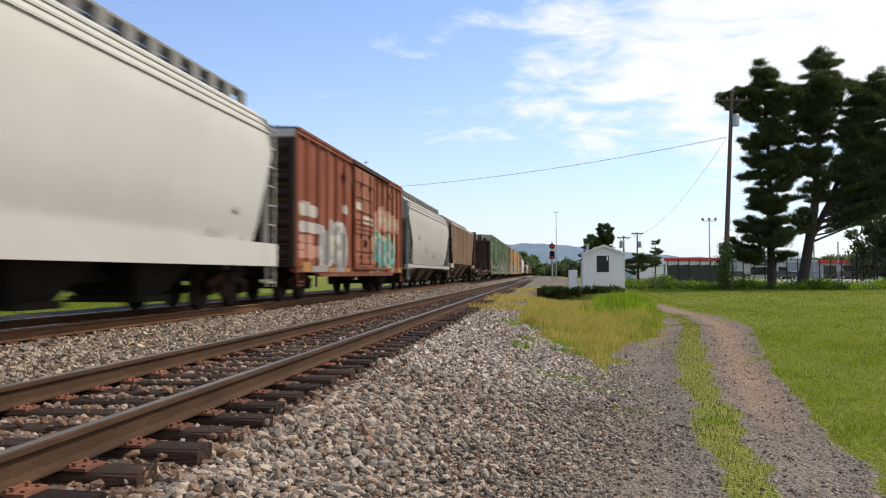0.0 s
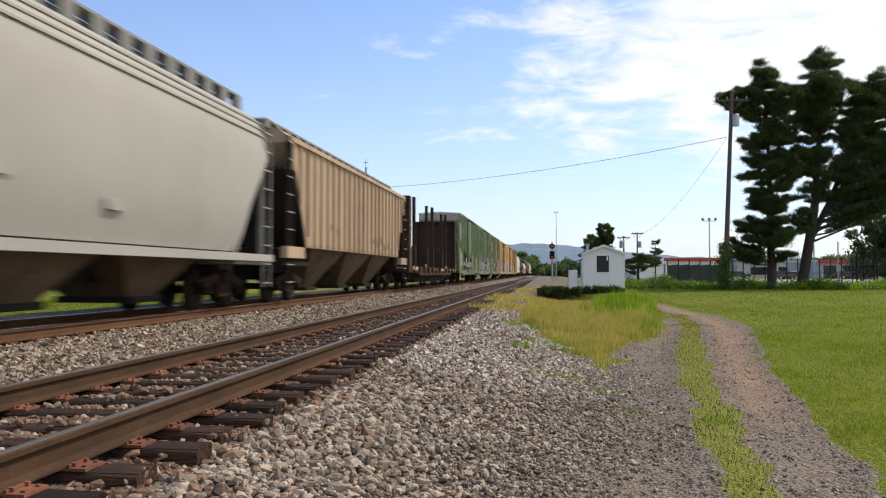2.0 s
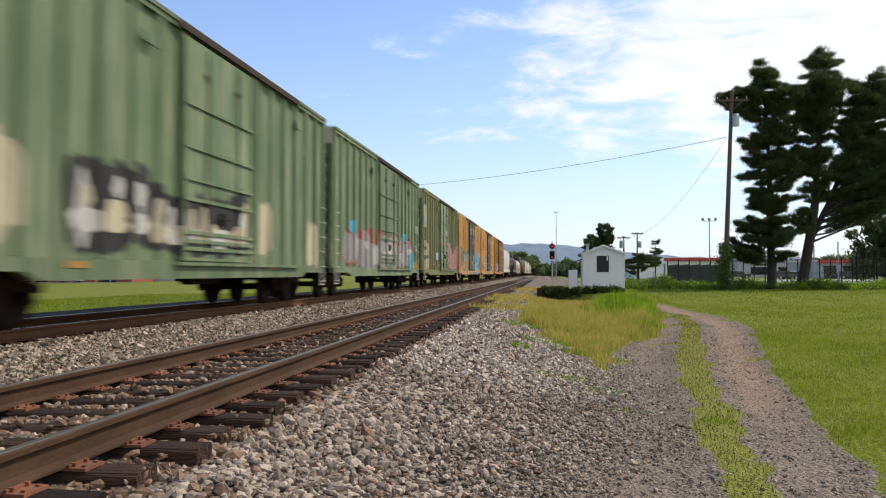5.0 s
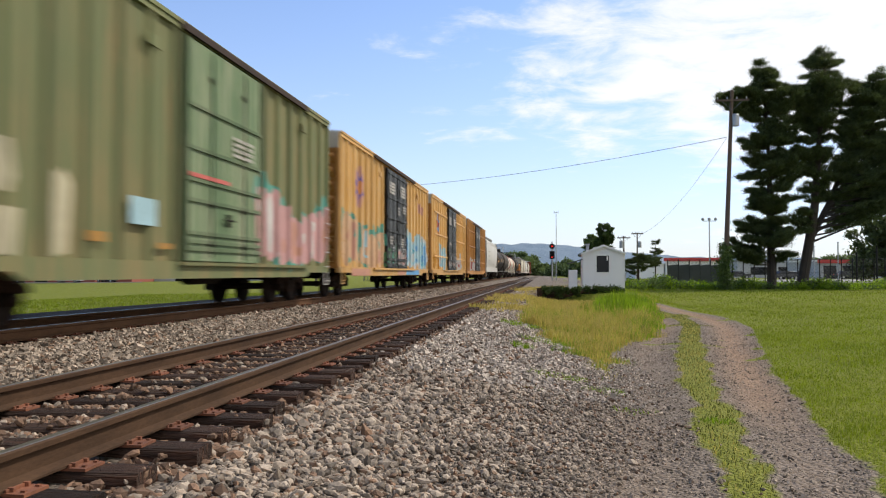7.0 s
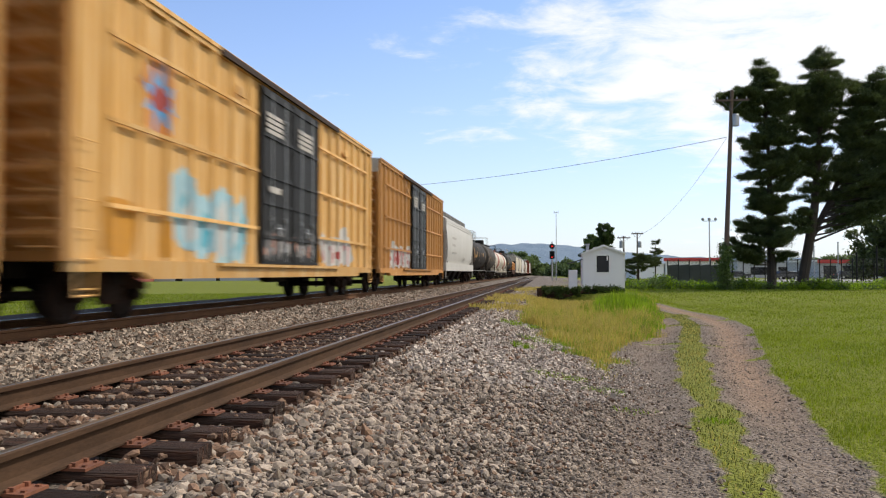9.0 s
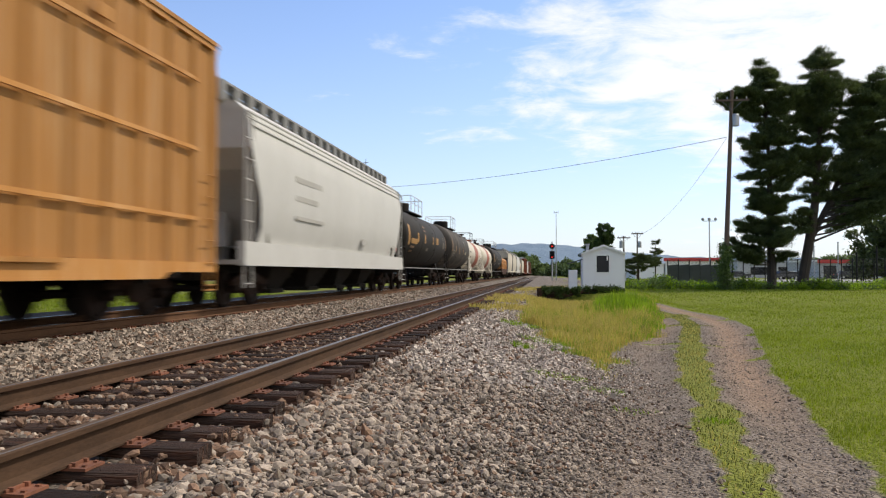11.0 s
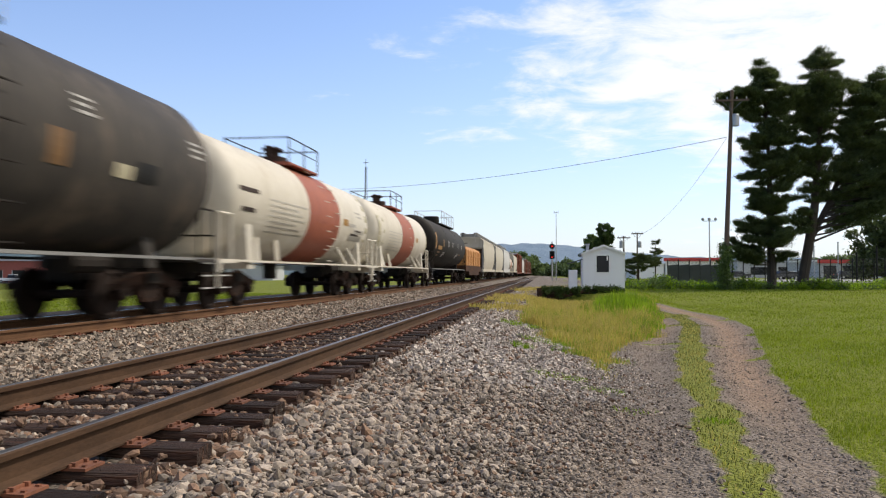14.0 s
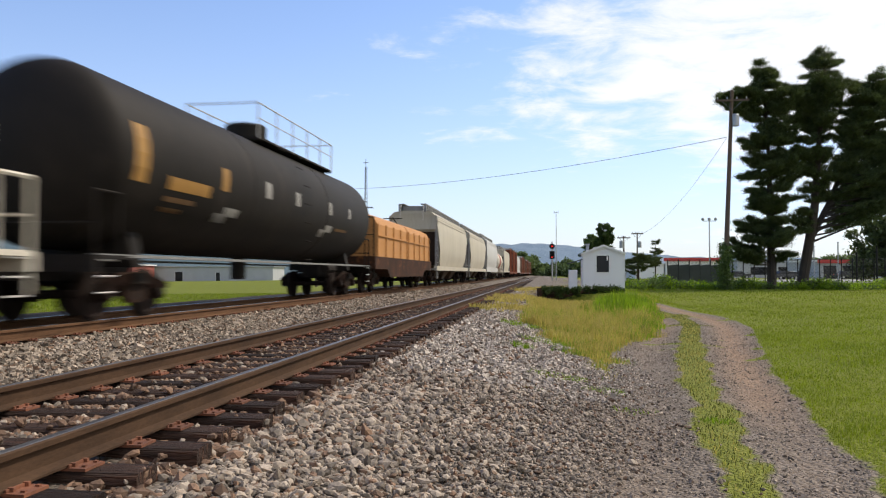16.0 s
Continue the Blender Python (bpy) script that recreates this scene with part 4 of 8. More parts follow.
def box_car(L, top, colour, door, end_colour=None, ribs=16, bands=False, roof="roof_grey", label="", floor=0.95, edge_z=0.80, bars=(1.2, 1.34, 1.5, 2.12, 2.5, 3.1, 3.9), bar_h=0.07, top_band=None, locks="steel_dark"):
    car = tagged(new("boxcar"), label, "freight car", "cars of the freight train")
    h, w = L / 2, 1.50
    bm = NB()
    box(bm, -w, w, -h, h, floor, top - 0.12)
    body = part("body", bm, M[colour], car, "ribbed steel sides")
    # outside posts
    d0, d1, door_mat, leaves = door
    bm = NB()
    v = [(0, -0.12), (0, 0.12), (0.075, 0.055), (0.075, -0.055)]
    lo = [bm.verts.new((a, b, floor + 0.05)) for a, b in v]
    hi = [bm.verts.new((a, b, top - 0.2)) for a, b in v]
    for i in range(4):
        bm.faces.new((lo[i], lo[(i + 1) % 4], hi[(i + 1) % 4], hi[i]))
    bm.faces.new(lo[::-1])
    bm.faces.new(hi)
    post = mesh_of("side_post", bm, M[colour])
    step = L / ribs
    SIDES[car.name] = (h, step, d0, d1)
    for k in range(ribs + 1):
        y = -h + k * step
        if d0 - 0.1 < y < d1 + 0.1:
            continue
        y = min(max(y, -h + 0.09), h - 0.09)
        for s in (-1, 1):
            piece("side_post", post, body, pose(s * w, y, 0, 0, 0, 0 if s > 0 else 180))
    # side sill and top chord
    bm = NB()
    for s in (-1, 1):
        x0, x1 = sorted((s * 1.40, s * (w + 0.075)))
        sideprism(bm, [(-h, edge_z), (-h + 1.9, edge_z), (-h + 2.2, edge_z - 0.12), (h - 2.2, edge_z - 0.12), (h - 1.9, edge_z), (h, edge_z), (h, floor + 0.04), (-h, floor + 0.04)], x0, x1)
    part("side_sill", bm, M[colour], body)
    bm = NB()
    for s in (-1, 1):
        x0, x1 = sorted((s * 1.42, s * (w + 0.075)))
        box(bm, x0, x1, -h - 0.01, h + 0.01, top - 0.20, top - 0.06)
    part("top_chord", bm, M[colour], body)
    # roof of shallow panels with raised seams
    bm = NB()
    prism(bm, [(-1.57, top - 0.07), (1.57, top - 0.07), (1.57, top - 0.035), (0, top + 0.06), (-1.57, top - 0.035)], -h - 0.03, h + 0.03)
    rf = part("roof", bm, M[roof], car, "galvanised sheet roof")
    bm = NB()
    for k in range(int(L / 1.2)):
        y = -h + 0.6 + 1.2 * k
        prism(bm, [(-1.58, top - 0.05), (1.58, top - 0.05), (1.58, top - 0.005), (0, top + 0.09), (-1.58, top - 0.005)], y - 0.05, y + 0.05)
    part("roof_seams", bm, M[roof], rf)
    for s in (-1, 1):
        part("roof_edge", box(NB(), *sorted((s * 1.575, s * 1.60)), -h - 0.03, h + 0.03, top - 0.10, top - 0.02), M[colour], rf)
    # ends with horizontal corrugations
    for s in (-1, 1):
        n = 8
        crest = top - (0.62 if top_band else 0.34)
        gap = (crest - floor - 0.14) / n
        wall = part("end_wall", box(NB(), -1.45, 1.45, *sorted((s * (h - 0.02), s * (h + 0.006))), floor, top - 0.15), M[end_colour or colour], car)
        rib = mesh_of("end_rib", sideprism(NB(), [(0, -gap / 2 + 0.02), (s * 0.17, -0.03), (s * 0.18, 0.02), (s * 0.15, 0.06), (0, gap / 2 - 0.10)], -1.36, 1.36), M[end_colour or colour])
        for k in range(n):
            piece("end_rib", rib, wall, pose(0, s * h, floor + 0.12 + gap * (k + 0.5)))
        part("end_rail_bar", box(NB(), -1.50, 1.50, *sorted((s * (h - 0.01), s * (h + 0.05))), crest + 0.04, top - 0.075), M[top_band or "roof_grey"], wall, "plain upper end panel")
        for q in (-1.47, 1.47):
            part("end_post", box(NB(), q - 0.06, q + 0.06, *sorted((s * (h - 0.015), s * (h + 0.10))), floor, crest + 0.04), M[end_colour or colour], wall)
        bm = NB()
        ladder(bm, 1.61, *sorted((s * (h - 0.50), s * (h - 0.08))), 0.55, 2.7, 6, False)
        for k in range(6):
            rod(bm, (0.85, s * (h + 0.12), 1.15 + 0.4 * k), (1.35, s * (h + 0.12), 1.15 + 0.4 * k), 0.014, 5)
        rod(bm, (1.58, s * (h - 0.50), 0.45), (1.58, s * (h - 0.08), 0.45), 0.02, 5)
        for q in (0.08, 0.50):
            rod(bm, (1.58, s * (h - q), 0.45), (1.58, s * (h - q), 0.82), 0.02, 5)
        tagged(part("grab_ladder", bm, M["grip"] if colour not in ("box_red", "box_yellow", "box_ochre") else M[colour], car), kind="stuff")
    # sliding doors
    dw = (d1 - d0) / leaves
    for k in range(leaves):
        a, b = d0 + k * dw + 0.015, d0 + (k + 1) * dw - 0.015
        bm = NB()
        box(bm, w + 0.055, w + 0.10, a, b, floor + 0.06, top - 0.26)
        dr = part("door", bm, M[door_mat], car, "steel sliding door")
        bm = NB()
        for z in bars:
            box(bm, w + 0.10, w + 0.10 + bar_h * 0.55, a + 0.04, b - 0.04, z, z + bar_h)
        for y in (a + 0.02, b - 0.10):
            box(bm, w + 0.10, w + 0.13, y, y + 0.08, floor + 0.06, top - 0.26)
        part("door_ribs", bm, M[door_mat], dr)
        bm = NB()
        mid = (a + b) / 2
        for q in (0.28, 0.72):
            y = a + (b - a) * q
            rod(bm, (w + 0.15, y, floor + 0.12), (w + 0.15, y, top - 0.35), 0.017, 6)
            for z in (floor + 0.35, 2.05, top - 0.9):
                box(bm, w + 0.10, w + 0.165, y - 0.05, y + 0.05, z, z + 0.09)
        part("lock_bar", bm, M[locks], dr)
        bm = NB()
        rod(bm, (w + 0.165, mid - 0.25, 1.86), (w + 0.165, mid + 0.25, 1.86), 0.022, 6)
        box(bm, w + 0.10, w + 0.17, mid - 0.05, mid + 0.05, 1.72, 1.98)
        part("door_handle", bm, M[locks], dr)
    slide = (d1 - d0) * 0.92
    lo_y, hi_y = (d0 - slide * 0.55, d1 + slide * 0.55) if leaves == 2 else (d0 - 0.2, d1 + slide)
    part("door_track", box(NB(), w + 0.076, w + 0.15, lo_y, hi_y, floor - 0.03, floor + 0.035), M[colour], car)
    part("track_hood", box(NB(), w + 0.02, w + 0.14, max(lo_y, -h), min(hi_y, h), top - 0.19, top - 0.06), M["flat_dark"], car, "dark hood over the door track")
    for y in (d0 - 1.2, d1 + 3.2):
        bm = NB()
        box(bm, w + 0.076, w + 0.13, y - 0.18, y + 0.18, top - 0.82, top - 0.62)
        part("tack_board", bm, M[colour], car)
    if bands:
        for z in (1.78, 3.1, 4.42):
            for a, b in ((-h + 0.9, d0 - 0.15), (d1 + 0.15, h - 0.9)):
                bm = NB()
                box(bm, w + 0.065, w + 0.10, a, b, z, z + 0.07)
                part("side_band", bm, M[colour], car)
    bm = NB()
    box(bm, -0.32, 0.32, -h + 0.3, h - 0.3, 0.70, floor)
    for y in np.linspace(-h + 1.0, h - 1.0, 9):
        box(bm, -1.38, 1.38, y - 0.06, y + 0.06, 0.80, floor)
    lathe(bm, [(-0.9, 0.05), (-0.9, 0.18), (0.5, 0.18), (0.5, 0.05)], "y", 12, (0.75, 1.2, 0.72))
    part("underframe", bm, M["steel_dark"], car)
    couplers(car, h, 0.45)
    for s in (-1, 1):
        truck_parts(car, s * (h - 1.95))
    return car


def hopper_car(L, colour, top=4.60, style="round", sheet="hopper_grey", walk_z=0.42, bays=3, sill_colour=None, label="", dark_end="grating", end_sheet=None, sill_bot=0.95, bottom=1.25, sill_h=0.28, cut=1.75, full_sill=True):
    """A covered hopper: barrel-sided or ribbed body, sloped end sheets, chutes under it, a walkway along its top."""
    car = tagged(new("covered_hopper"), label, "freight car", "cars of the freight train")
    h = L / 2
    wide = 1.56
    if style == "round":
        prof = [(1.36, bottom), (1.50, bottom + 0.45), (wide, bottom + 1.1), (wide, top - 1.15), (1.50, top - 0.62), (1.36, top - 0.28), (1.15, top - 0.08), (0.75, top)]
    else:
        prof = [(1.46, bottom), (1.48, bottom + 0.1), (1.48, top - 0.45), (1.40, top - 0.30), (1.05, top - 0.06), (0.75, top)]
    full = [(x, z) for x, z in prof] + [(-x, z) for x, z in reversed(prof)]
    # the side runs full length at the top and is cut back below, over the trucks
    cut = cut if style == "round" else 2.0
    bm = NB()
    def back(z):
        u = min(max((top - 1.25 - z) / (top - 1.25 - bottom), 0), 1)
        if style == "round":
            return 0.12 + cut * (1 - (1 - u) ** 2) * 0.92
        return 0.30 + (cut * 0.75 if u > 0.55 else cut * 1.2 * u)
    rings = []
    for s in (-1, 1):
        rings.append([bm.verts.new((x, s * (h - 0.35 - back(z) * 0.85), z)) for x, z in full])
    k = len(full)
    for i in range(k):
        bm.faces.new((rings[0][i], rings[0][(i + 1) % k], rings[1][(i + 1) % k], rings[1][i]))
    # the end sheets slope in between the side plates
    for s, r in zip((-1, 1), rings):
        inner = []
        for (x, z), v in zip(full, r):
            u = min(max((top - 1.25 - z) / (top - 1.25 - bottom), 0), 1)
            inner.append(bm.verts.new((x * 0.975, v.co.y - s * (0.02 + 1.5 * u), z)))
        for i in range(k):
            bm.faces.new((r[i], r[(i + 1) % k], inner[(i + 1) % k], inner[i]))
        for i in range(k // 2 - 1):
            bm.faces.new((inner[i], inner[i + 1], inner[k - 2 - i], inner[k - 1 - i]))
    body = part("body", bm, M[colour], car, "smooth barrel-sided hopper body" if style == "round" else "ribbed hopper body", smooth=style == "round")
    if style == "round":
        for z in (top - 0.62, top - 0.44, top - 0.28):
            xx = {0: 1.505, 1: 1.43, 2: 1.365}[int(round((z - (top - 0.62)) / 0.17))]
            for s in (-1, 1):
                bm = NB()
                x0, x1 = sorted((s * (xx - 0.02), s * (xx + 0.03)))
                box(bm, x0, x1, -h + 0.55, h - 0.55, z - 0.02, z + 0.02)
                part("side_rib", bm, M[colour], body)
    else:
        n = int(L / 0.72)
        for q in range(n + 1):
            y = -h + 0.62 + (L - 1.24) * q / n
            for s in (-1, 1):
                x0, x1 = sorted((s * 1.47, s * 1.545))
                lim = bottom + 0.02
                if abs(y) > h - 2.2:
                    lim = bottom + 0.02 + (abs(y) - (h - 2.2)) / 1.6 * (top - bottom - 1.2)
                if lim < top - 0.7:
                    part("side_post", box(NB(), x0, x1, y - 0.045, y + 0.045, lim, top - 0.42), M[colour], body)
        bm = NB()
        for s in (-1, 1):
            x0, x1 = sorted((s * 1.40, s * 1.56))
            box(bm, x0, x1, -h + 0.45, h - 0.45, top - 0.46, top - 0.34)
        part("top_chord", bm, M[colour], body)
    # side sill
    for s in (-1, 1):
        bm = NB()
        x0, x1 = sorted((s * 1.38, s * 1.57))
        if full_sill:
            box(bm, x0, x1, -h + 0.05, h - 0.05, sill_bot, sill_bot + sill_h)
        else:
            part("side_sill", box(NB(), x0, x1, -h + 0.05, -h + 1.5, sill_bot, sill_bot + sill_h), M[colour], car)
            box(bm, x0, x1, h - 1.5, h - 0.05, sill_bot, sill_bot + sill_h)
        part("side_sill", bm, M[sill_colour or colour], car)
    # chutes, in colours darkened to paint the shade under the body
    span = (L - 5.6) / bays
    for q in range(bays):
        y = -((bays - 1) / 2 - q) * span
        bm = NB()
        # the chute draws in on all four sides towards its gate
        wt = 1.25 if full_sill else 1.42
        hi = [bm.verts.new((sx * wt, y + sy * span * 0.49, bottom + 0.1)) for sx, sy in ((-1, -1), (1, -1), (1, 1), (-1, 1))]
        lo = [bm.verts.new((sx * 0.62, y + sy * 0.50, 0.34)) for sx, sy in ((-1, -1), (1, -1), (1, 1), (-1, 1))]
        bm.faces.new(hi)
        bm.faces.new(lo[::-1])
        for i in range(4):
            bm.faces.new((hi[i], lo[i], lo[(i + 1) % 4], hi[(i + 1) % 4]))
        bmesh.ops.recalc_face_normals(bm, faces=bm.faces[:])
        ch = part("chute", bm, M[sheet], car, "sloped discharge chute, dusty and darkened for shade")
        bm = NB()
        box(bm, -0.75, 0.75, y - 0.56, y + 0.56, 0.24, 0.36)
        part("gate", bm, M["steel_dark"], ch)
    # end frames, slope sheets (default dark colour paints their shade), ladders
    for s in (-1, 1):
        bm = NB()
        sideprism(bm, [(s * (h - 2.9), bottom + 0.05), (s * (h - 2.75), bottom + 0.02), (s * (h - 0.55), top - 1.15), (s * (h - 0.70), top - 1.05)], -1.38, 1.38)
        part("slope_sheet", bm, M[end_sheet or "flat_dark"], car)
        bm = NB()
        box(bm, -1.50, 1.50, *sorted((s * (h - 2.3), s * h)), 0.98, 1.08)
        for x in (-1.42, 1.42):
            box(bm, x - 0.05, x + 0.05, *sorted((s * (h - 0.60), s * (h - 0.50))), 1.05, top - 0.3)
            rod(bm, (x, s * (h - 2.2), 1.05), (x, s * (h - 0.6), top - 1.1), 0.05, 6)
        box(bm, -0.35, 0.35, *sorted((s * (h - 2.2), s * (h - 1.9))), 1.0, 2.4)
        part("end_frame", bm, M[dark_end], car)
        bm = NB()
        ladder(bm, 1.54, *sorted((s * (h - 0.62), s * (h - 0.12))), 0.55, top - 0.5, 9, False)
        lad = tagged(part("ladder", bm, M["grip"], car), kind="stuff")
        for q in (0.62, 0.12):
            part("stile", box(NB(), 1.50, 1.54, s * (h - q) - 0.02, s * (h - q) + 0.02, 0.45, top - 0.4), M[dark_end], lad)
        bm = NB()
        for x in (-0.7, 0.7):
            pts = [(x, s * (h - 0.45), top + walk_z - 0.06), (x, s * (h - 0.12), top + walk_z - 0.22), (x, s * (h + 0.0), top - 0.6)]
            for a, b in zip(pts, pts[1:]):
                rod(bm, a, b, 0.018, 5)
        tagged(part("end_rail", bm, M["grip"], car), kind="stuff")
    # walkway on brackets, hatches
    bm = NB()
    for x in (-0.86, 0.50):
        box(bm, x, x + 0.36, -h + 0.35, h - 0.35, top + walk_z - 0.05, top + walk_z)
    part("walkway", bm, M["grating"], car, "grey steel grating walkway")
    bracket = mesh_of("walkway_bracket", box(NB(), -0.07, 0.07, -0.16, 0.16, -0.08, walk_z - 0.05), M["grating"])
    n = int(L / 0.9)
    for q in range(n + 1):
        for x in (-0.79, 0.79):
            piece("walkway_bracket", bracket, car, pose(x, -h + 0.5 + (L - 1.0) * q / n, top))
    bm = NB()
    box(bm, -0.60, 0.60, -h + 0.6, h - 0.6, top - 0.02, top + max(0.10, walk_z - 0.12))
    part("hatch_trough", bm, M["grating"], car)
    bm = NB()
    box(bm, -0.30, 0.30, -h + 0.2, h - 0.2, 0.62, 0.98)
    part("centre_sill", bm, M["steel_dark"], car)
    couplers(car, h, 0.40)
    for s in (-1, 1):
        truck_parts(car, s * (h - 1.75))
    return car


def tank_car(L, colour, radius=1.53, mid=2.64, band=None, dome="tank_black", long_rail=False, saddle=None, inset=0.40, off=0.0, dome_y=0.0, rail_span=(-1.35, 1.45), label=""):
    """A tank car: dished cylinder on a sill, running boards, dome housing and railed platform on top."""
    car = tagged(new("tank_car"), label, "freight car", "cars of the freight train")
    h = L / 2
    t = h - inset
    bm = NB()
    prof = []
    for k in range(8):
        a = math.pi / 2 * k / 7
        prof.append((-t + 0.62 - 0.62 * math.cos(a) if k else -t, max(radius * math.sin(a), 0.02)))
    prof = prof + [(-s, r) for s, r in reversed(prof)]
    lathe(bm, prof, "y", 40, (0, off, mid))
    tank = part("tank", bm, M[colour], car, "long rounded steel tank", smooth=True)
    for y in ([-t * 0.33, t * 0.33] if not band else []):
        bm = NB()
        lathe(bm, [(y - 0.03, radius - 0.02), (y - 0.03, radius + 0.006), (y + 0.03, radius + 0.006), (y + 0.03, radius - 0.02)], "y", 40, (0, 0, mid))
        part("weld_band", bm, M[colour], tank)
    if band:
        y0, y1 = band
        bm = NB()
        lathe(bm, [(y0, radius - 0.02), (y0, radius + 0.005), (y1, radius + 0.005), (y1, radius - 0.02)], "y", 40, (0, 0, mid))
        part("painted_band", bm, M["tank_band"], tank, "broad red-brown painted band", smooth=True)
        bm = NB()
        for k in range(9):
            a = -1.25 + 0.27 * k
            z, x = mid + radius * math.sin(a), (radius + 0.07) * math.cos(a)
            z = mid + (radius + 0.07) * math.sin(a)
            rod(bm, (x, y1 - 0.75, z), (x, y1 - 0.20, z), 0.016, 5)
        tagged(part("tank_ladder", bm, M["tank_white"], tank), kind="stuff")
    lower = M[saddle or colour]
    # dome housing
    top = mid + radius
    bm = NB()
    if band:
        rod(bm, (0, -0.1, top - 0.15), (0, -0.1, top + 0.22), 0.45, 16)
        plate = part("manway", bm, M["flat_brown"], tank, "rusty round manway")
        for a in (-0.25, 0.05, 0.3):
            bm = NB()
            rod(bm, (0.1 * a, a - 0.1, top + 0.2), (0.1 * a, a - 0.1, top + 0.55), 0.09, 8)
            rod(bm, (-0.2, a - 0.1, top + 0.45), (0.25, a - 0.1, top + 0.48), 0.05, 6)
            part("valve", bm, M["flat_brown"], plate, "rusty valve")
    else:
        lathe(bm, [(-0.2, 0.56), (0.44, 0.56), (0.50, 0.50), (0.50, 0.02)], "z", 20, (0, dome_y, top))
        part("dome_housing", bm, M[dome], tank, smooth=True)
    # platform and railings on top
    r0, r1 = rail_span
    bm = NB()
    for s in (-1, 1):
        x0, x1 = sorted((s * 0.55, s * 0.95))
        box(bm, x0, x1, r0, r1, top - 0.12, top - 0.07)
    for y in (r0 + 0.05, (r0 + r1) / 2, r1 - 0.05):
        box(bm, -0.95, 0.95, y - 0.04, y + 0.04, top - 0.16, top - 0.12)
    part("platform", bm, M["steel_dark"] if not band else M["tank_band"], car, "grating platform at the dome")
    rail_m, up = (M["grip"], 0.78) if not band else (M["steel_dark"], 0.62)
    posts = max(3, int(round((r1 - r0) / 1.35)) + 1)
    for s in (-1, 1):
        x = s * 0.95
        for k in range(posts):
            y = r0 + (r1 - r0) * k / (posts - 1)
            part("railing_post", rod(NB(), (x, y, top - 0.12), (x, y, top + up), 0.019, 5), rail_m, car)
        part("handrail", rod(NB(), (x, r0, top + up), (x, r1, top + up), 0.019, 5), rail_m, car)
        part("handrail", rod(NB(), (x, r0, top + up * 0.5), (x, r1, top + up * 0.5), 0.014, 5), rail_m, car)
    for y in (r0, r1):
        part("handrail", rod(NB(), (-0.95, y, top + up), (0.95, y, top + up), 0.019, 5), rail_m, car)
    bm = NB()
    for k in range(7):
        z = 1.15 + (top - 1.3) * k / 6
        d = max(0.0, 1 - ((z - mid) / (radius + 0.12)) ** 2) ** 0.5 * (radius + 0.12)
        x = max(d, 0.9) if z > mid else radius + 0.12
        rod(bm, (x, 0.35, z), (x, 0.80, z), 0.016, 5)
    part("side_ladder", bm, M["steel_dark"] if not band else M["tank_white"], car)
    # sill, bolsters, running boards
    for s in (-1, 1):
        part("stub_sill", box(NB(), -0.30, 0.30, *sorted((s * h, s * (h - 3.1))), 0.66, 1.02), M["steel_dark"], car)
        bm = NB()
        y = s * (h - 1.95)
        # cradle that follows the tank's round, and the end deck
        arc = [(radius * 0.99 * math.sin(a), mid - radius * 0.99 * math.cos(a)) for a in np.linspace(-1.15, 1.15, 15)]
        hw = 1.40 if saddle else 1.08
        prism(bm, [(-hw, 0.88), (hw, 0.88)] + [p for p in arc[::-1] if abs(p[0]) <= hw], y - 0.16, y + 0.16)
        part("saddle", bm, lower, car)
        bm = NB()
        box(bm, -1.45, 1.45, *sorted((s * (h - 1.0), s * h)), 1.0, 1.06)
        box(bm, -1.45, 1.45, *sorted((s * (h - 0.12), s * h)), 0.80, 1.06)
        part("end_deck", bm, lower, car)
        bm = NB()
        for x in (-1.40, 1.40):
            rod(bm, (x, s * (h - 0.06), 0.5), (x, s * (h - 0.06), 2.05), 0.035 if saddle else 0.022, 6)
            rod(bm, (x, s * (h - 0.06), 2.05), (x, s * (h - 0.75), 2.05), 0.035 if saddle else 0.022, 6)
            rod(bm, (x, s * (h - 0.75), 2.05), (x, s * (h - 0.75), 1.0), 0.035 if saddle else 0.022, 6)
        rod(bm, (-1.40, s * (h - 0.06), 1.55), (1.40, s * (h - 0.06), 1.55), 0.02, 6)
        part("end_handrail", bm, M["tank_white"] if saddle else M["steel_dark"], car)
        bm = NB()
        for k in range(3):
            rod(bm, (1.42, s * (h - 0.60), 0.48 + 0.25 * k), (1.42, s * (h - 0.12), 0.48 + 0.25 * k), 0.016, 5)
        part("sill_step", bm, M["grip"], car)
        if saddle:
            for q in (2.9, 4.3):
                bm = NB()
                rod(bm, (1.12, s * (h - q), mid - 0.88), (1.36, s * (h - q) + s * 0.5, 1.06), 0.07, 6)
                part("brace", bm, lower, car)
    for x in (-1.44, 1.28):
        bm = NB()
        box(bm, x, x + 0.16, -h + 0.1, h - 0.1, 1.03, 1.08)
        part("running_board", bm, M["tank_white"] if saddle else M["grating"], car)
    part("outlet", rod(NB(), (0, -0.2, mid - radius + 0.05), (0, -0.2, 0.62), 0.2, 10), M["steel_dark"], car)
    part("brake_cylinder", lathe(NB(), [(-0.5, 0.05), (-0.5, 0.16), (0.5, 0.16), (0.5, 0.05)], "y", 10, (0.8, s * (h - 3.6), 0.94)), M["steel_dark"], car)
    couplers(car, h, 0.40)
    for s in (-1, 1):
        truck_parts(car, s * (h - 1.95))
    return car


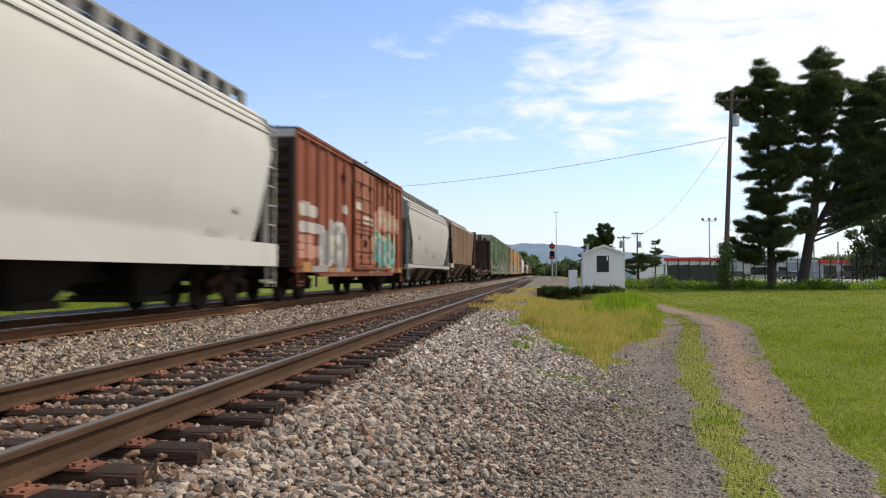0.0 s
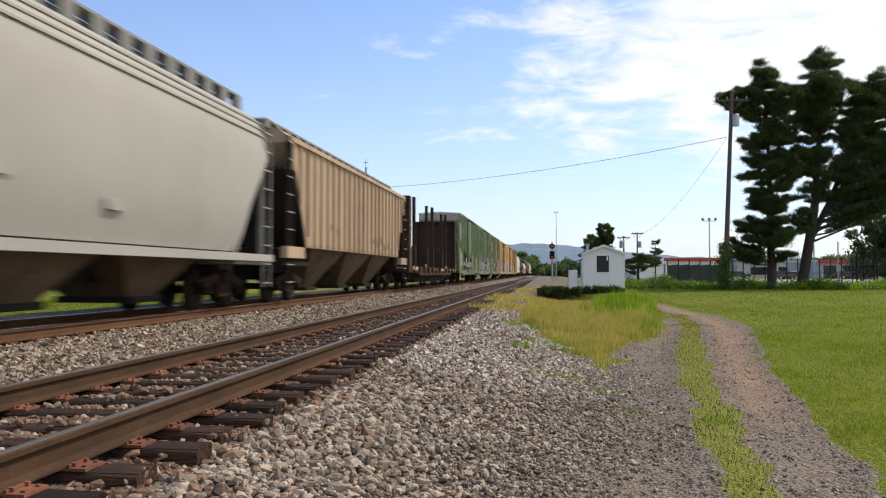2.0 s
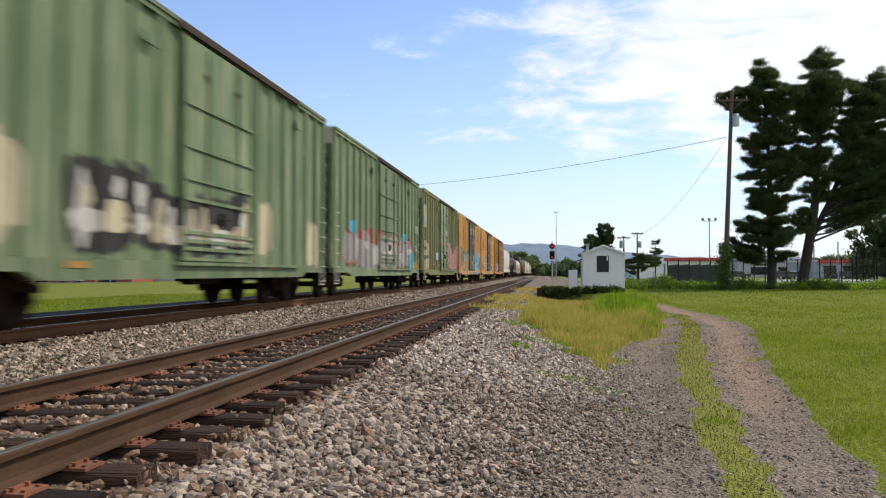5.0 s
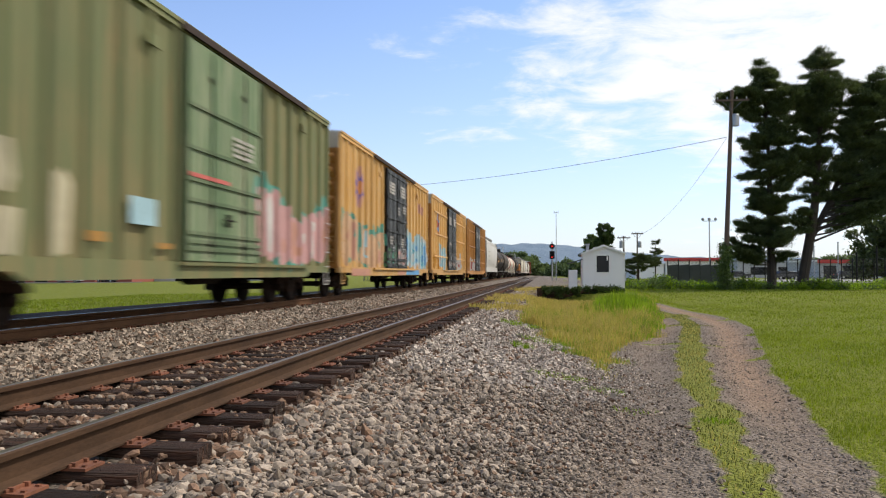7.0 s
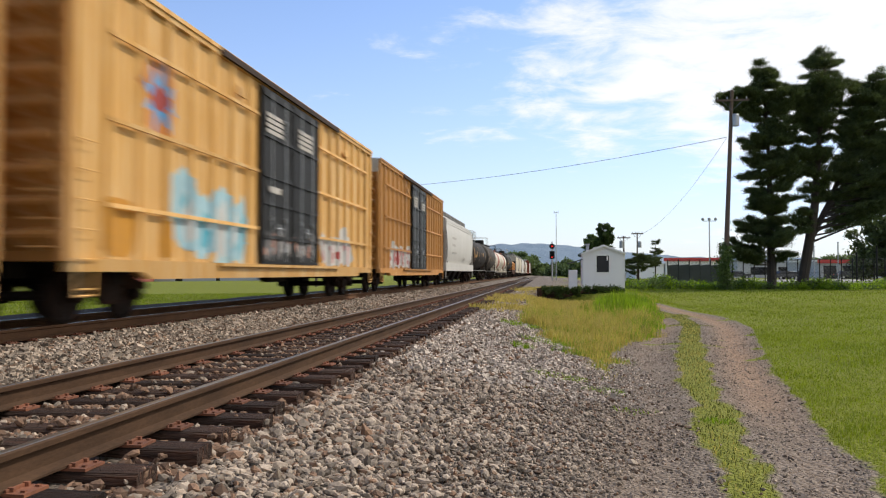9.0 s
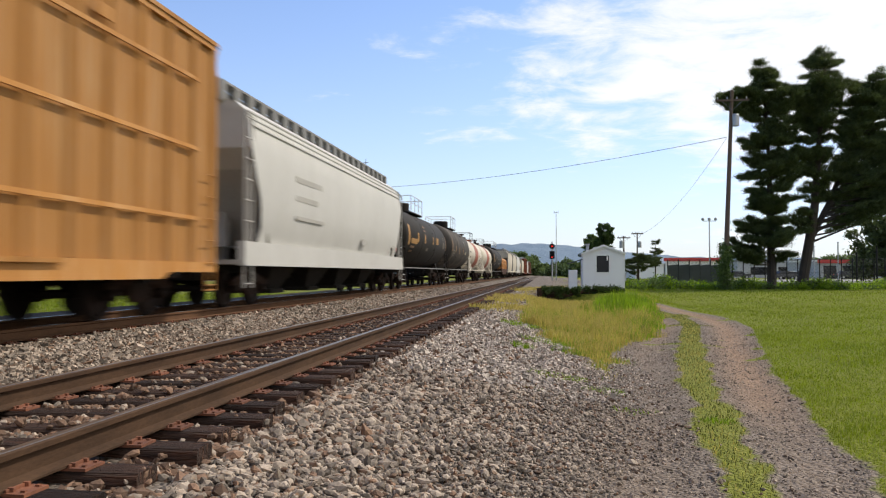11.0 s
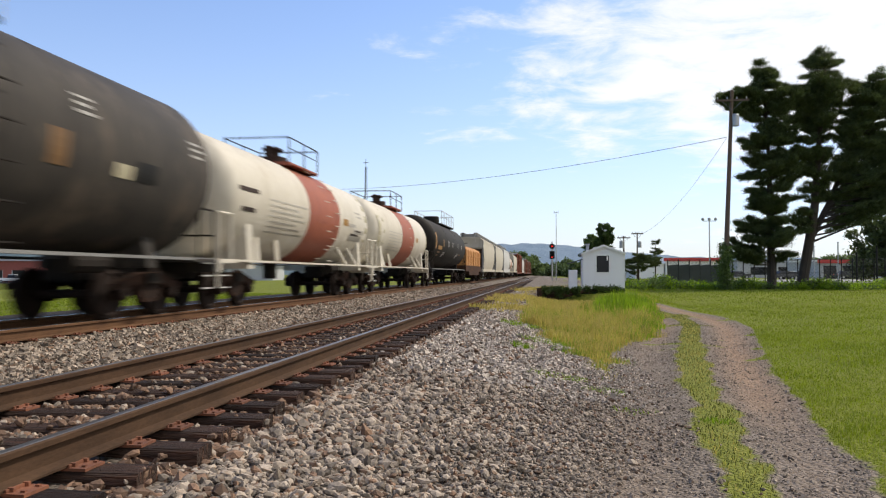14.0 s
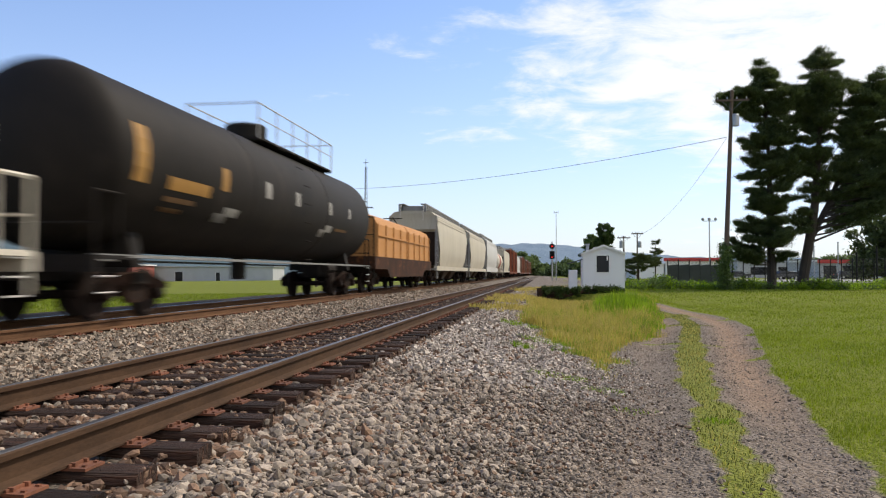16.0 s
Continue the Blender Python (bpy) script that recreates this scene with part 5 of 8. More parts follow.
def bulkhead_flat(L, label):
    car = tagged(new("bulkhead_flatcar"), label, "freight car", "cars of the freight train")
    h = L / 2
    bm = NB()
    sideprism(bm, [(-h, 0.82), (-h + 2.6, 0.82), (-h + 3.6, 0.66), (h - 3.6, 0.66), (h - 2.6, 0.82), (h, 0.82), (h, 1.07), (-h, 1.07)], -1.50, 1.50)
    deck = part("deck", bm, M["flat_red"], car, "rusty red-brown steel deck and side sills")
    pocket = mesh_of("stake_pocket", box(NB(), -0.04, 0.04, -0.07, 0.07, 0.80, 1.09), M["flat_red"])
    for s in (-1, 1):
        for k in range(12):
            piece("stake_pocket", pocket, deck, pose(s * 1.54, -h + 1.4 + (L - 2.8) * k / 11, 0))
    board = mesh_of("deck_board", box(NB(), -1.46, 1.46, -0.13, 0.13, 1.07, 1.125), M["flat_brown"])
    for y in np.linspace(-h + 0.8, h - 0.8, 60):
        piece("deck_board", board, deck, pose(0, y, 0))
    for s in (-1, 1):
        bm = NB()
        a, b = sorted((s * (h - 0.62), s * (h - 0.05)))
        box(bm, -1.46, 1.46, *sorted((s * (h - 0.36), s * (h - 0.12))), 1.07, 4.50)
        bh = part("bulkhead", bm, M["flat_brown"], car, "tall dark steel end bulkhead")
        for x in (-1.50, 1.36):
            part("bulkhead_post", box(NB(), x, x + 0.14, a, b, 0.95, 4.48), M["flat_red"], bh)
        for x in (-0.7, 0.0, 0.7):
            part("stiffener", box(NB(), x - 0.06, x + 0.06, *sorted((s * (h - 0.12), s * (h + 0.06))), 1.3, 4.48), M["flat_red"], bh)
        part("cap_rail", box(NB(), -1.5, 1.5, a, b, 4.48, 4.58), M["flat_red"], bh)
        bm = NB()
        ladder(bm, 1.53, *sorted((s * (h - 0.40), s * (h - 0.06))), 1.4, 4.3, 8, False)
        tagged(part("grab_ladder", bm, M["flat_red"], bh), kind="stuff")
    # upright stakes on both sides
    for s, k, y in ((1, 0, -7.65), (1, 1, -3.4), (1, 2, -1.15), (1, 3, 2.95), (1, 4, 5.05), (-1, 0, -7.65), (-1, 3, 2.05), (-1, 4, 4.45), (-1, 2, 8.1)):
        bm = NB()
        sx = s * 1.33
        tall = 4.72 if k % 2 == 0 else 4.62
        prof = [(-0.08, -0.075), (0.08, -0.075), (0.08, -0.045), (0.015, -0.045), (0.015, 0.045), (0.08, 0.045), (0.08, 0.075), (-0.08, 0.075), (-0.08, 0.045), (-0.015, 0.045), (-0.015, -0.045), (-0.08, -0.045)]
        lo, hi = [bm.verts.new((sx + px, y + py, 1.07)) for px, py in prof], [bm.verts.new((sx + px, y + py, tall)) for px, py in prof]
        for i in range(12):
            bm.faces.new((lo[i], lo[(i + 1) % 12], hi[(i + 1) % 12], hi[i]))
        bm.faces.new(lo[::-1])
        bm.faces.new(hi)
        stake = part("stake", bm, M["flat_brown"], car, "dark steel upright stake")
        part("sleeve", box(NB(), sx - 0.10, sx + 0.10, y - 0.10, y + 0.10, 1.07, 2.2), M["flat_brown"], stake)
    bm = NB()
    sideprism(bm, [(-h + 0.2, 0.85), (-h + 0.2, 0.6), (-h + 3.0, 0.55), (-h + 4.2, 0.28), (h - 4.2, 0.28), (h - 3.0, 0.55), (h - 0.2, 0.6), (h - 0.2, 0.85)], -1.1, 1.1)
    part("centre_sill", bm, M["steel_dark"], car)
    couplers(car, h, 0.45)
    for s in (-1, 1):
        truck_parts(car, s * (h - 1.75))
    return car


def coil_car(L, label):
    car = tagged(new("coil_car"), label, "freight car", "cars of the freight train")
    h = L / 2
    bm = NB()
    sideprism(bm, [(-h, 0.95), (-h + 2.4, 0.95), (-h + 3.0, 0.62), (h - 3.0, 0.62), (h - 2.4, 0.95), (h, 0.95), (h, 1.45), (-h, 1.45)], -1.48, 1.48)
    part("frame", bm, M["flat_red"], car, "rusty red-brown frame")
    for a, b in ((-h + 0.5, -0.12), (0.12, h - 0.5)):
        bm = NB()
        prism(bm, [(-1.42, 1.45), (1.42, 1.45), (1.42, 2.75), (1.30, 3.0), (0.9, 3.2), (-0.9, 3.2), (-1.30, 3.0), (-1.42, 2.75)], a, b)
        hood = part("hood", bm, M["coil_orange"], car, "orange steel coil cover")
        bm = NB()
        for q in range(5):
            y = a + 0.1 + (b - a - 0.2) * q / 4
            for s in (-1, 1):
                box(bm, *sorted((s * 1.42, s * 1.47)), y - 0.05, y + 0.05, 1.45, 2.8)
        for s in (-1, 1):
            box(bm, *sorted((s * 1.42, s * 1.48)), a, b, 2.28, 2.34)
        part("hood_ribs", bm, M["coil_orange"], hood)
        bm = NB()
        mid = (a + b) / 2
        rod(bm, (-0.3, mid - 0.5, 3.18), (0, mid, 3.75), 0.03, 6)
        rod(bm, (0.3, mid + 0.5, 3.18), (0, mid, 3.75), 0.03, 6)
        rod(bm, (-0.5, mid, 3.7), (0.5, mid, 3.7), 0.03, 6)
        part("lifting_bail", bm, M["steel_dark"], hood)
    for s in (-1, 1):
        bm = NB()
        for x in (-1.4, 1.4):
            rod(bm, (x, s * (h - 0.05), 0.6), (x, s * (h - 0.05), 3.0), 0.03, 6)
        rod(bm, (-1.4, s * (h - 0.05), 3.0), (1.4, s * (h - 0.05), 3.0), 0.03, 6)
        rod(bm, (-1.4, s * (h - 0.05), 2.3), (1.4, s * (h - 0.05), 2.3), 0.02, 6)
        part("end_rail", bm, M["steel_dark"], car)
    couplers(car, h, 0.40)
    for s in (-1, 1):
        truck_parts(car, s * (h - 1.6))
    return car


TRAIN = []          # (car, its middle's y at the start)


def placed(car, y0, y1):
    TRAIN.append((car, (y0 + y1) / 2))
    return car


def make_train():
    W = 1.585      # just outside the posts
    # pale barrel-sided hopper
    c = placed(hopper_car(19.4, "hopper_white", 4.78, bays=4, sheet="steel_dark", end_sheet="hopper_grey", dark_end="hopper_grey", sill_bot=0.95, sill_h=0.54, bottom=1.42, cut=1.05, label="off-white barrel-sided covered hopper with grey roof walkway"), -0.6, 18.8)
    marks(c, "hopper_grey", "faded_stencil", [(5.8, 6.6, 1.6, 1.7), (7.0, 7.3, 2.1, 2.2)], 1.56)
    first_hopper = c
    # red-brown boxcar; its end walls are coloured dark to paint their shade
    c = placed(box_car(15.3, 4.72, "box_red", (-1.45, 1.65, "door_rust", 1), "flat_dark", 15, roof="flat_red", bars=(1.12, 1.55, 2.18, 2.34, 2.50, 2.66, 2.95, 3.45, 3.98), bar_h=0.06, label="weathered red-brown boxcar with grey sprayed lettering"), 20.3, 35.6)
    faded(c, "white_mark", [(-7.3, -6.45, 2.37, 2.77), (-6.35, -5.7, 2.37, 2.72), (-7.3, -6.5, 1.91, 2.22), (-6.4, -5.55, 1.91, 2.22), (-2.74, -2.05, 2.73, 3.02), (-1.34, -0.4, 2.99, 3.27), (-0.2, 1.4, 2.55, 2.85)], "white_panel", 0.003, 0.05)
    faded(c, "spray_salmon", [(-7.36, -5.5, 1.2, 1.6), (-7.2, -6.0, 1.62, 1.85), (1.9, 2.4, 2.2, 3.2)], rough=0.2)
    marks(c, "yellow_mark", "reflector", [(-7.2, -6.4, 0.82, 1.09), (-4.6, -3.9, 0.82, 0.94), (-2.6, -2.0, 0.82, 0.94), (0.9, 1.7, 0.80, 0.90), (3.0, 3.6, 0.84, 0.94), (5.0, 5.4, 0.84, 0.94), (6.7, 7.4, 0.82, 1.02)], W)
    marks(c, "spray_grey", "sprayed_sill", [(-6.3, -4.7, 0.82, 0.98), (-3.8, -2.7, 0.82, 0.98), (2.0, 2.9, 0.82, 0.98)], W)
    sprayed(c, -5.6, -2.0, 0.98, 2.25, ("white", "grey", "cream"), "grey", "white", 3, "large grey and white sprayed lettering")
    sprayed(c, 1.75, 6.3, 1.0, 2.35, ("cream", "grey", "ice"), "teal", "cream", 5, "teal and cream sprayed lettering")
    sprayed(c, 2.4, 6.8, 2.45, 3.4, ("cream",), "salmon", None, 8, "small faded sprayed lettering", 0.42)
    # grey barrel-sided hopper
    c = placed(hopper_car(16.3, "hopper_grey", 4.62, bays=3, sheet="chute_tan", sill_bot=1.06, sill_h=0.16, bottom=1.26, end_sheet="grating", label="light grey barrel-sided covered hopper, dusty below"), 37.2, 53.5)
    marks(c, "hopper_grey", "faded_stencil", [(-5.0, -4.2, 2.5, 2.8)], 1.565)
    marks(c, "dark_mark", "sprayed_tag", [(-2.2, -1.4, 2.0, 2.25), (0.8, 1.3, 1.75, 1.95)], 1.565)
    # tan ribbed hopper
    c = placed(hopper_car(17.5, "hopper_tan", 4.70, "ribbed", "chute_tan", 0.16, 3, dark_end="steel_dark", sill_bot=1.18, sill_h=0.30, bottom=1.50, full_sill=False, label="tan ribbed covered hopper with brown stains"), 54.45, 72.0)
    marks(c, "hopper_stain", "rust_stain", [(-4.3, -3.9, 2.1, 2.3), (-3.6, -3.2, 2.0, 2.2), (-1.4, -1.1, 2.3, 2.8), (1.5, 1.9, 1.9, 2.15), (2.3, 2.7, 1.75, 2.1), (3.0, 3.4, 1.95, 2.2), (3.7, 4.1, 1.7, 1.95), (4.5, 4.8, 1.75, 2.0), (5.2, 5.6, 1.65, 1.9)], 1.486)
    c = placed(bulkhead_flat(20.1, "empty rusty bulkhead flatcar with dark upright stakes"), 72.9, 93.0)
    marks(c, "yellow_mark", "reflector", [(-9.3, -8.9, 0.95, 1.15), (-5.4, -5.0, 1.15, 1.27), (-1.5, -1.1, 0.95, 1.05), (3.2, 3.7, 1.1, 1.25), (5.6, 6.1, 0.95, 1.05), (7.7, 8.1, 0.95, 1.05), (8.6, 8.9, 0.95, 1.05)], 1.585)
    marks(c, "white_mark", "reflector", [(-8.6, -7.9, 0.95, 1.1), (1.4, 2.2, 0.92, 1.05)], 1.585)
    # three green boxcars
    c = placed(box_car(15.6, 5.42, "box_green", (-1.6, 1.9, "box_green", 1), "box_green", 17, top_band="pale_band", label="tall green boxcar with faded stripes and pale sprayed lettering"), 94.8, 110.4)
    faded(c, "white_mark", [(-7.35, -6.6, 3.3, 4.6)])
    faded(c, "spray_cream", [(-7.2, -6.0, 1.2, 2.6), (2.4, 3.2, 1.2, 2.4), (6.2, 7.2, 1.0, 2.2)], rough=0.2)
    marks(c, "yellow_mark", "reflector", [(-7.6, -6.9, 1.0, 1.2), (-5.0, -4.5, 0.85, 0.95), (3.0, 3.5, 0.85, 0.95)], W)
    sprayed(c, -5.0, 1.7, 1.0, 2.45, ("white", "cream"), "black", None, 6, "pale outlined sprayed lettering")
    c = placed(box_car(16.4, 5.42, "box_green", (-1.6, 2.2, "box_green", 1), "box_green", 18, top_band="pale_band", label="tall green boxcar with grey sprayed lettering"), 111.4, 127.9)
    sprayed(c, -6.8, 6.4, 0.98, 2.3, ("grey", "white", "grey"), "grey", "red", 10, "broad grey sprayed lettering with red rim", 0.8)
    faded(c, "spray_cyan", [(5.6, 6.7, 1.0, 1.75), (3.6, 4.7, 2.25, 2.6), (-6.4, -5.4, 2.2, 2.6)], lift=0.012, rough=0.2)
    faded(c, "spray_amber", [(6.8, 7.5, 1.02, 1.34), (7.6, 8.1, 1.0, 1.2)])
    marks(c, "white_mark", "stencil", [(7.0, 7.9, 2.8, 3.2), (7.0, 7.6, 1.9, 2.2)], W)
    c = placed(box_car(16.3, 5.42, "box_olive", (-1.55, 2.3, "box_green", 1), "box_green", 18, top_band="pale_band", label="tall olive-green boxcar streaked with rust, pink sprayed lettering"), 129.5, 145.8)
    faded(c, "white_mark", [(-7.8, -6.78, 3.3, 4.55)], rough=0.05)
    faded(c, "spray_cream", [(-7.45, -6.9, 2.25, 2.6), (-7.5, -6.8, 1.75, 2.05), (-7.4, -6.0, 0.98, 1.6), (-6.6, -6.1, 1.8, 2.5), (-5.4, -4.9, 1.0, 2.2)], rough=0.15)
    marks(c, "white_mark", "stencil", [(0.6, 1.7, 3.22, 3.68)], W + 0.06)
    marks(c, "red_mark", "latch_bar", [(-1.45, 0.4, 2.58, 2.66)], W + 0.06)
    marks(c, "spray_ice", "placard_board", [(-3.44, -2.6, 1.57, 2.02)], W + 0.01)
    marks(c, "yellow_mark", "reflector", [(-8.1, -7.5, 1.0, 1.18), (-4.6, -4.1, 1.25, 1.4), (-2.5, -2.0, 1.2, 1.3)], W)
    sprayed(c, 2.0, 8.05, 0.98, 2.7, ("pink", "white", "pink", "salmon"), "pink", "teal", 17, "pink and white sprayed lettering", 0.5)
    # yellow and ochre boxcars
    panels = [(-1.85, -0.65, z, z + 0.09) for z in (4.15, 4.28, 4.41, 4.54)] + [(0.62, 1.85, z, z + 0.09) for z in (4.2, 4.33, 4.46, 4.59)]
    c = placed(box_car(18.9, 5.42, "box_yellow", (-2.25, 2.4, "black_paint", 2), "box_ochre", 20, top_band="pale_band", bars=(1.0, 1.32, 2.52, 3.08, 3.92, 4.95), bar_h=0.10, locks="galv", label="yellow boxcar with black doors, colourful sprayed lettering"), 147.2, 166.1)
    marks(c, "white_mark", "stencil", panels + [(1.25, 2.1, 3.5, 3.56), (1.25, 2.1, 3.62, 3.68), (1.25, 2.1, 3.74, 3.80), (0.05, 0.5, 3.35, 3.72), (-1.7, -1.05, 2.0, 2.38), (0.75, 1.4, 1.95, 2.36)], W + 0.065, "white stencilled panel")
    faded(c, "spray_salmon", [(6.2, 6.7, 3.9, 4.4), (6.9, 7.5, 3.85, 4.3)], rough=0.2)
    sprayed(c, -9.1, -2.35, 0.98, 2.75, ("peach", "salmon", "teal", "ice"), "peach", "teal", 21, "peach, orange and teal sprayed lettering", 0.7)
    sprayed(c, -2.2, -0.05, 1.08, 1.98, ("leaf_green", "teal"), "black", "leaf_green", 22, "green sprayed lettering", 0.8)
    sprayed(c, 0.2, 2.3, 1.08, 1.85, ("pink", "salmon"), "grey", None, 20, "pink sprayed lettering", 0.8)
    sprayed(c, 2.5, 9.1, 0.98, 2.65, ("blue", "ice", "white", "cyan"), "ice", "white", 23, "blue and white sprayed lettering", 0.45)
    marks(c, "spray_blue", "sprayed_sill", [(2.5, 6.2, 0.70, 0.94)], W)
    marks(c, "spray_salmon", "sprayed_sill", [(-8.0, -5.2, 0.70, 0.94), (0.4, 2.2, 0.70, 0.90)], W)
    sprayed_star(c, -6.7, 3.85, 0.80, "purple", "orange", "salmon", 25)
    c = placed(box_car(19.0, 5.42, "box_yellow", (-2.25, 2.3, "black_paint", 2), "box_ochre", 20, bands=True, top_band="pale_band", bars=(1.0, 1.6, 2.4, 3.05, 4.0, 4.95), bar_h=0.08, locks="galv", label="yellow-ochre boxcar with black doors and side bands"), 167.7, 186.7)
    marks(c, "white_mark", "stencil", [(-2.0, -0.9, z, z + 0.09) for z in (4.1, 4.23, 4.36, 4.49)] + [(0.4, 1.6, z, z + 0.09) for z in (4.1, 4.23, 4.36, 4.49)] + [(-1.8, -1.0, 2.7, 2.85)], W + 0.065, "white stencilled panel")
    sprayed_star(c, -6.95, 3.80, 0.74, "blue", "red", "orange", 35)
    faded(c, "spray_amber", [(-8.7, -7.7, 1.05, 1.95), (-6.9, -6.3, 1.05, 1.7), (2.5, 3.1, 1.1, 1.8)], rough=0.05)
    sprayed(c, -6.2, -3.0, 0.95, 2.4, ("white", "cyan", "white"), "ice", "ice", 27, "pale blue sprayed lettering", 0.55)
    sprayed(c, -2.1, 2.1, 1.05, 2.0, ("grey", "salmon", "grey"), "black", None, 26, "dull sprayed lettering on the doors", 0.5)
    sprayed(c, 2.8, 6.5, 0.95, 2.05, ("red", "white", "pink"), "white", "white", 29, "white and red sprayed lettering", 0.6)
    c = placed(box_car(19.2, 5.42, "box_ochre", (-2.3, 2.2, "black_paint", 2), "box_ochre", 20, bands=True, top_band="pale_band", bars=(1.0, 1.6, 2.4, 3.05, 4.0, 4.95), bar_h=0.08, locks="galv", label="brown-ochre boxcar with black doors and red sprayed lettering"), 188.3, 207.5)
    marks(c, "white_mark", "stencil", [(-2.0, -0.9, z, z + 0.09) for z in (4.1, 4.23, 4.36, 4.49)] + [(0.4, 1.6, z, z + 0.09) for z in (4.1, 4.23, 4.36)], W + 0.065, "white stencilled panel")
    sprayed(c, -7.4, -2.5, 0.95, 2.1, ("red", "pink", "red"), "white", None, 31, "red and pink sprayed lettering", 0.55)
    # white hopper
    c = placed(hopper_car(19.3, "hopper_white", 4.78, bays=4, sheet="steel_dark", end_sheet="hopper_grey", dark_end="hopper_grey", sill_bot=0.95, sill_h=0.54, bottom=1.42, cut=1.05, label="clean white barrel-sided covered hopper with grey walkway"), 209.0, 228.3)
    marks(c, "hopper_grey", "faded_stencil", [(-6.0, -3.6, 3.2, 3.35), (-6.0, -4.0, 2.7, 2.85), (-6.0, -3.4, 2.2, 2.3), (1.5, 2.2, 1.8, 2.0), (7.2, 7.8, 1.75, 1.95)], 1.565)
    marks(c, "tank_band", "rust_mark", [(8.2, 8.45, 1.75, 2.05)], 1.50)
    # black tank cars
    c = placed(tank_car(16.4, "tank_black", inset=0.40, off=-0.2, dome_y=-1.45, rail_span=(-3.1, 0.6), label="matt black tank car with yellow marks"), 228.9, 245.3)
    tank_marks(c, "yellow_mark", [(-7.0, -6.55, -0.45, 0.54), (-6.15, -4.3, -0.36, -0.10), (-4.28, -3.88, -0.24, 0.25), (-1.9, -1.55, -0.22, 0.26), (1.1, 1.45, -0.18, 0.25), (2.55, 3.5, -0.14, 0.26)])
    tank_marks(c, "faded_amber", [(-2.0, -1.3, 0.62, 0.72), (-2.0, -1.3, 0.42, 0.50), (-6.1, -5.0, -0.58, -0.47), (-6.1, -5.2, -0.78, -0.68), (6.9, 7.15, -0.4, 0.5)])
    tank_marks(c, "faded_mark", [(5.5, 6.0, 0.34, 0.40), (5.5, 6.0, 0.22, 0.28), (5.5, 6.3, -0.3, 0.1), (-1.0, -0.4, -0.62, -0.45)])
    c = placed(tank_car(14.7, "tank_grey", 1.59, 2.69, inset=0.70, off=0.6, label="grey-black tank car with brown dust stains"), 245.6, 260.3)
    tank_marks(c, "faded_amber", [(-5.5, -5.1, -0.35, 0.45), (-3.3, -2.9, -0.40, 0.05), (-1.0, -0.6, -0.45, 0.04), (1.65, 2.05, -0.43, 0.07)], 1.59, 2.69)
    tank_marks(c, "spray_cream", [(3.3, 3.8, -0.42, -0.20)], 1.59, 2.69)
    tank_marks(c, "faded_mark", [(-4.9, -3.6, -0.34, -0.22), (-4.9, -3.5, -0.50, -0.42), (-4.9, -3.9, -0.64, -0.58)], 1.59, 2.69)
    tank_marks(c, "dark_mark", [(2.3, 2.8, 0.38, 0.43), (2.3, 2.7, 0.5, 0.55), (2.3, 2.8, 0.62, 0.66), (5.9, 6.4, 0.25, 0.30), (5.9, 6.5, 0.38, 0.43), (5.9, 6.4, 0.5, 0.55)], 1.59, 2.69)
    tank_marks(c, "black_paint", [(3.95, 4.6, -0.42, -0.1)], 1.59, 2.69)
    # white tank cars with a red-brown band
    c = placed(tank_car(14.5, "tank_white", 1.47, 2.53, band=(-1.0, 2.3), saddle="tank_white", label="cream-white tank car with a broad red-brown band"), 260.4, 274.9)
    rows = [(-4.2 + 0.37 * q, -3.93 + 0.37 * q, -0.75 + 0.13 * k, -0.705 + 0.13 * k) for k in range(7) for q in range(8 - k % 3)]
    tank_marks(c, "soft_letter", rows + [(3.7, 5.4, -0.62, -0.42), (4.2, 5.6, -0.36, -0.22), (3.4, 4.4, -0.16, -0.05), (4.6, 5.3, 0.2, 0.26), (4.4, 5.2, 0.34, 0.40)], 1.47, 2.53)
    tank_marks(c, "flat_dark", [(-6.2, -5.0, 0.1, 0.2), (-6.0, -5.2, -0.35, -0.25), (3.8, 4.9, -0.45, -0.38), (4.4, 5.2, -0.30, -0.25)], 1.47, 2.53)
    tank_marks(c, "spray_cream", [(5.75, 6.2, -0.6, 1.0)], 1.47, 2.53)
    tank_marks(c, "yellow_mark", [(2.75, 3.4, -0.16, 0.06)], 1.47, 2.53)
    c = placed(tank_car(14.5, "tank_white", 1.47, 2.53, band=(-1.0, 2.3), saddle="tank_white", label="cream-white tank car with a broad red-brown band"), 275.0, 289.5)
    tank_marks(c, "soft_letter", rows, 1.47, 2.53)
    tank_marks(c, "spray_cream", [(-6.3, -5.8, -0.7, 0.6), (-5.4, -5.1, -0.9, 0.9), (6.0, 6.3, -0.7, 0.5)], 1.47, 2.53)
    tank_marks(c, "yellow_mark", [(2.75, 3.4, -0.16, 0.06)], 1.47, 2.53)
    c = placed(tank_car(18.6, "tank_black", 1.57, 2.74, inset=0.15, rail_span=(-1.3, 5.5), dome_y=0.25, label="long matt black tank car with yellow and white marks"), 290.9, 309.5)
    tank_marks(c, "yellow_mark", [(-8.35, -7.95, -0.45, 0.50), (-7.15, -5.45, -0.47, -0.24), (-4.9, -4.6, -0.27, 0.20)], 1.57, 2.74)
    tank_marks(c, "dark_mark", [(-2.35, -2.05, -0.18, 0.20), (-0.1, 0.2, -0.17, 0.18), (3.1, 3.35, -0.18, 0.20), (5.45, 5.7, -0.14, 0.18)], 1.57, 2.74)
    tank_marks(c, "faded_amber", [(-7.15, -6.0, -0.68, -0.59), (-7.15, -6.4, -0.86, -0.78), (4.1, 5.5, -0.62, -0.54)], 1.57, 2.74)
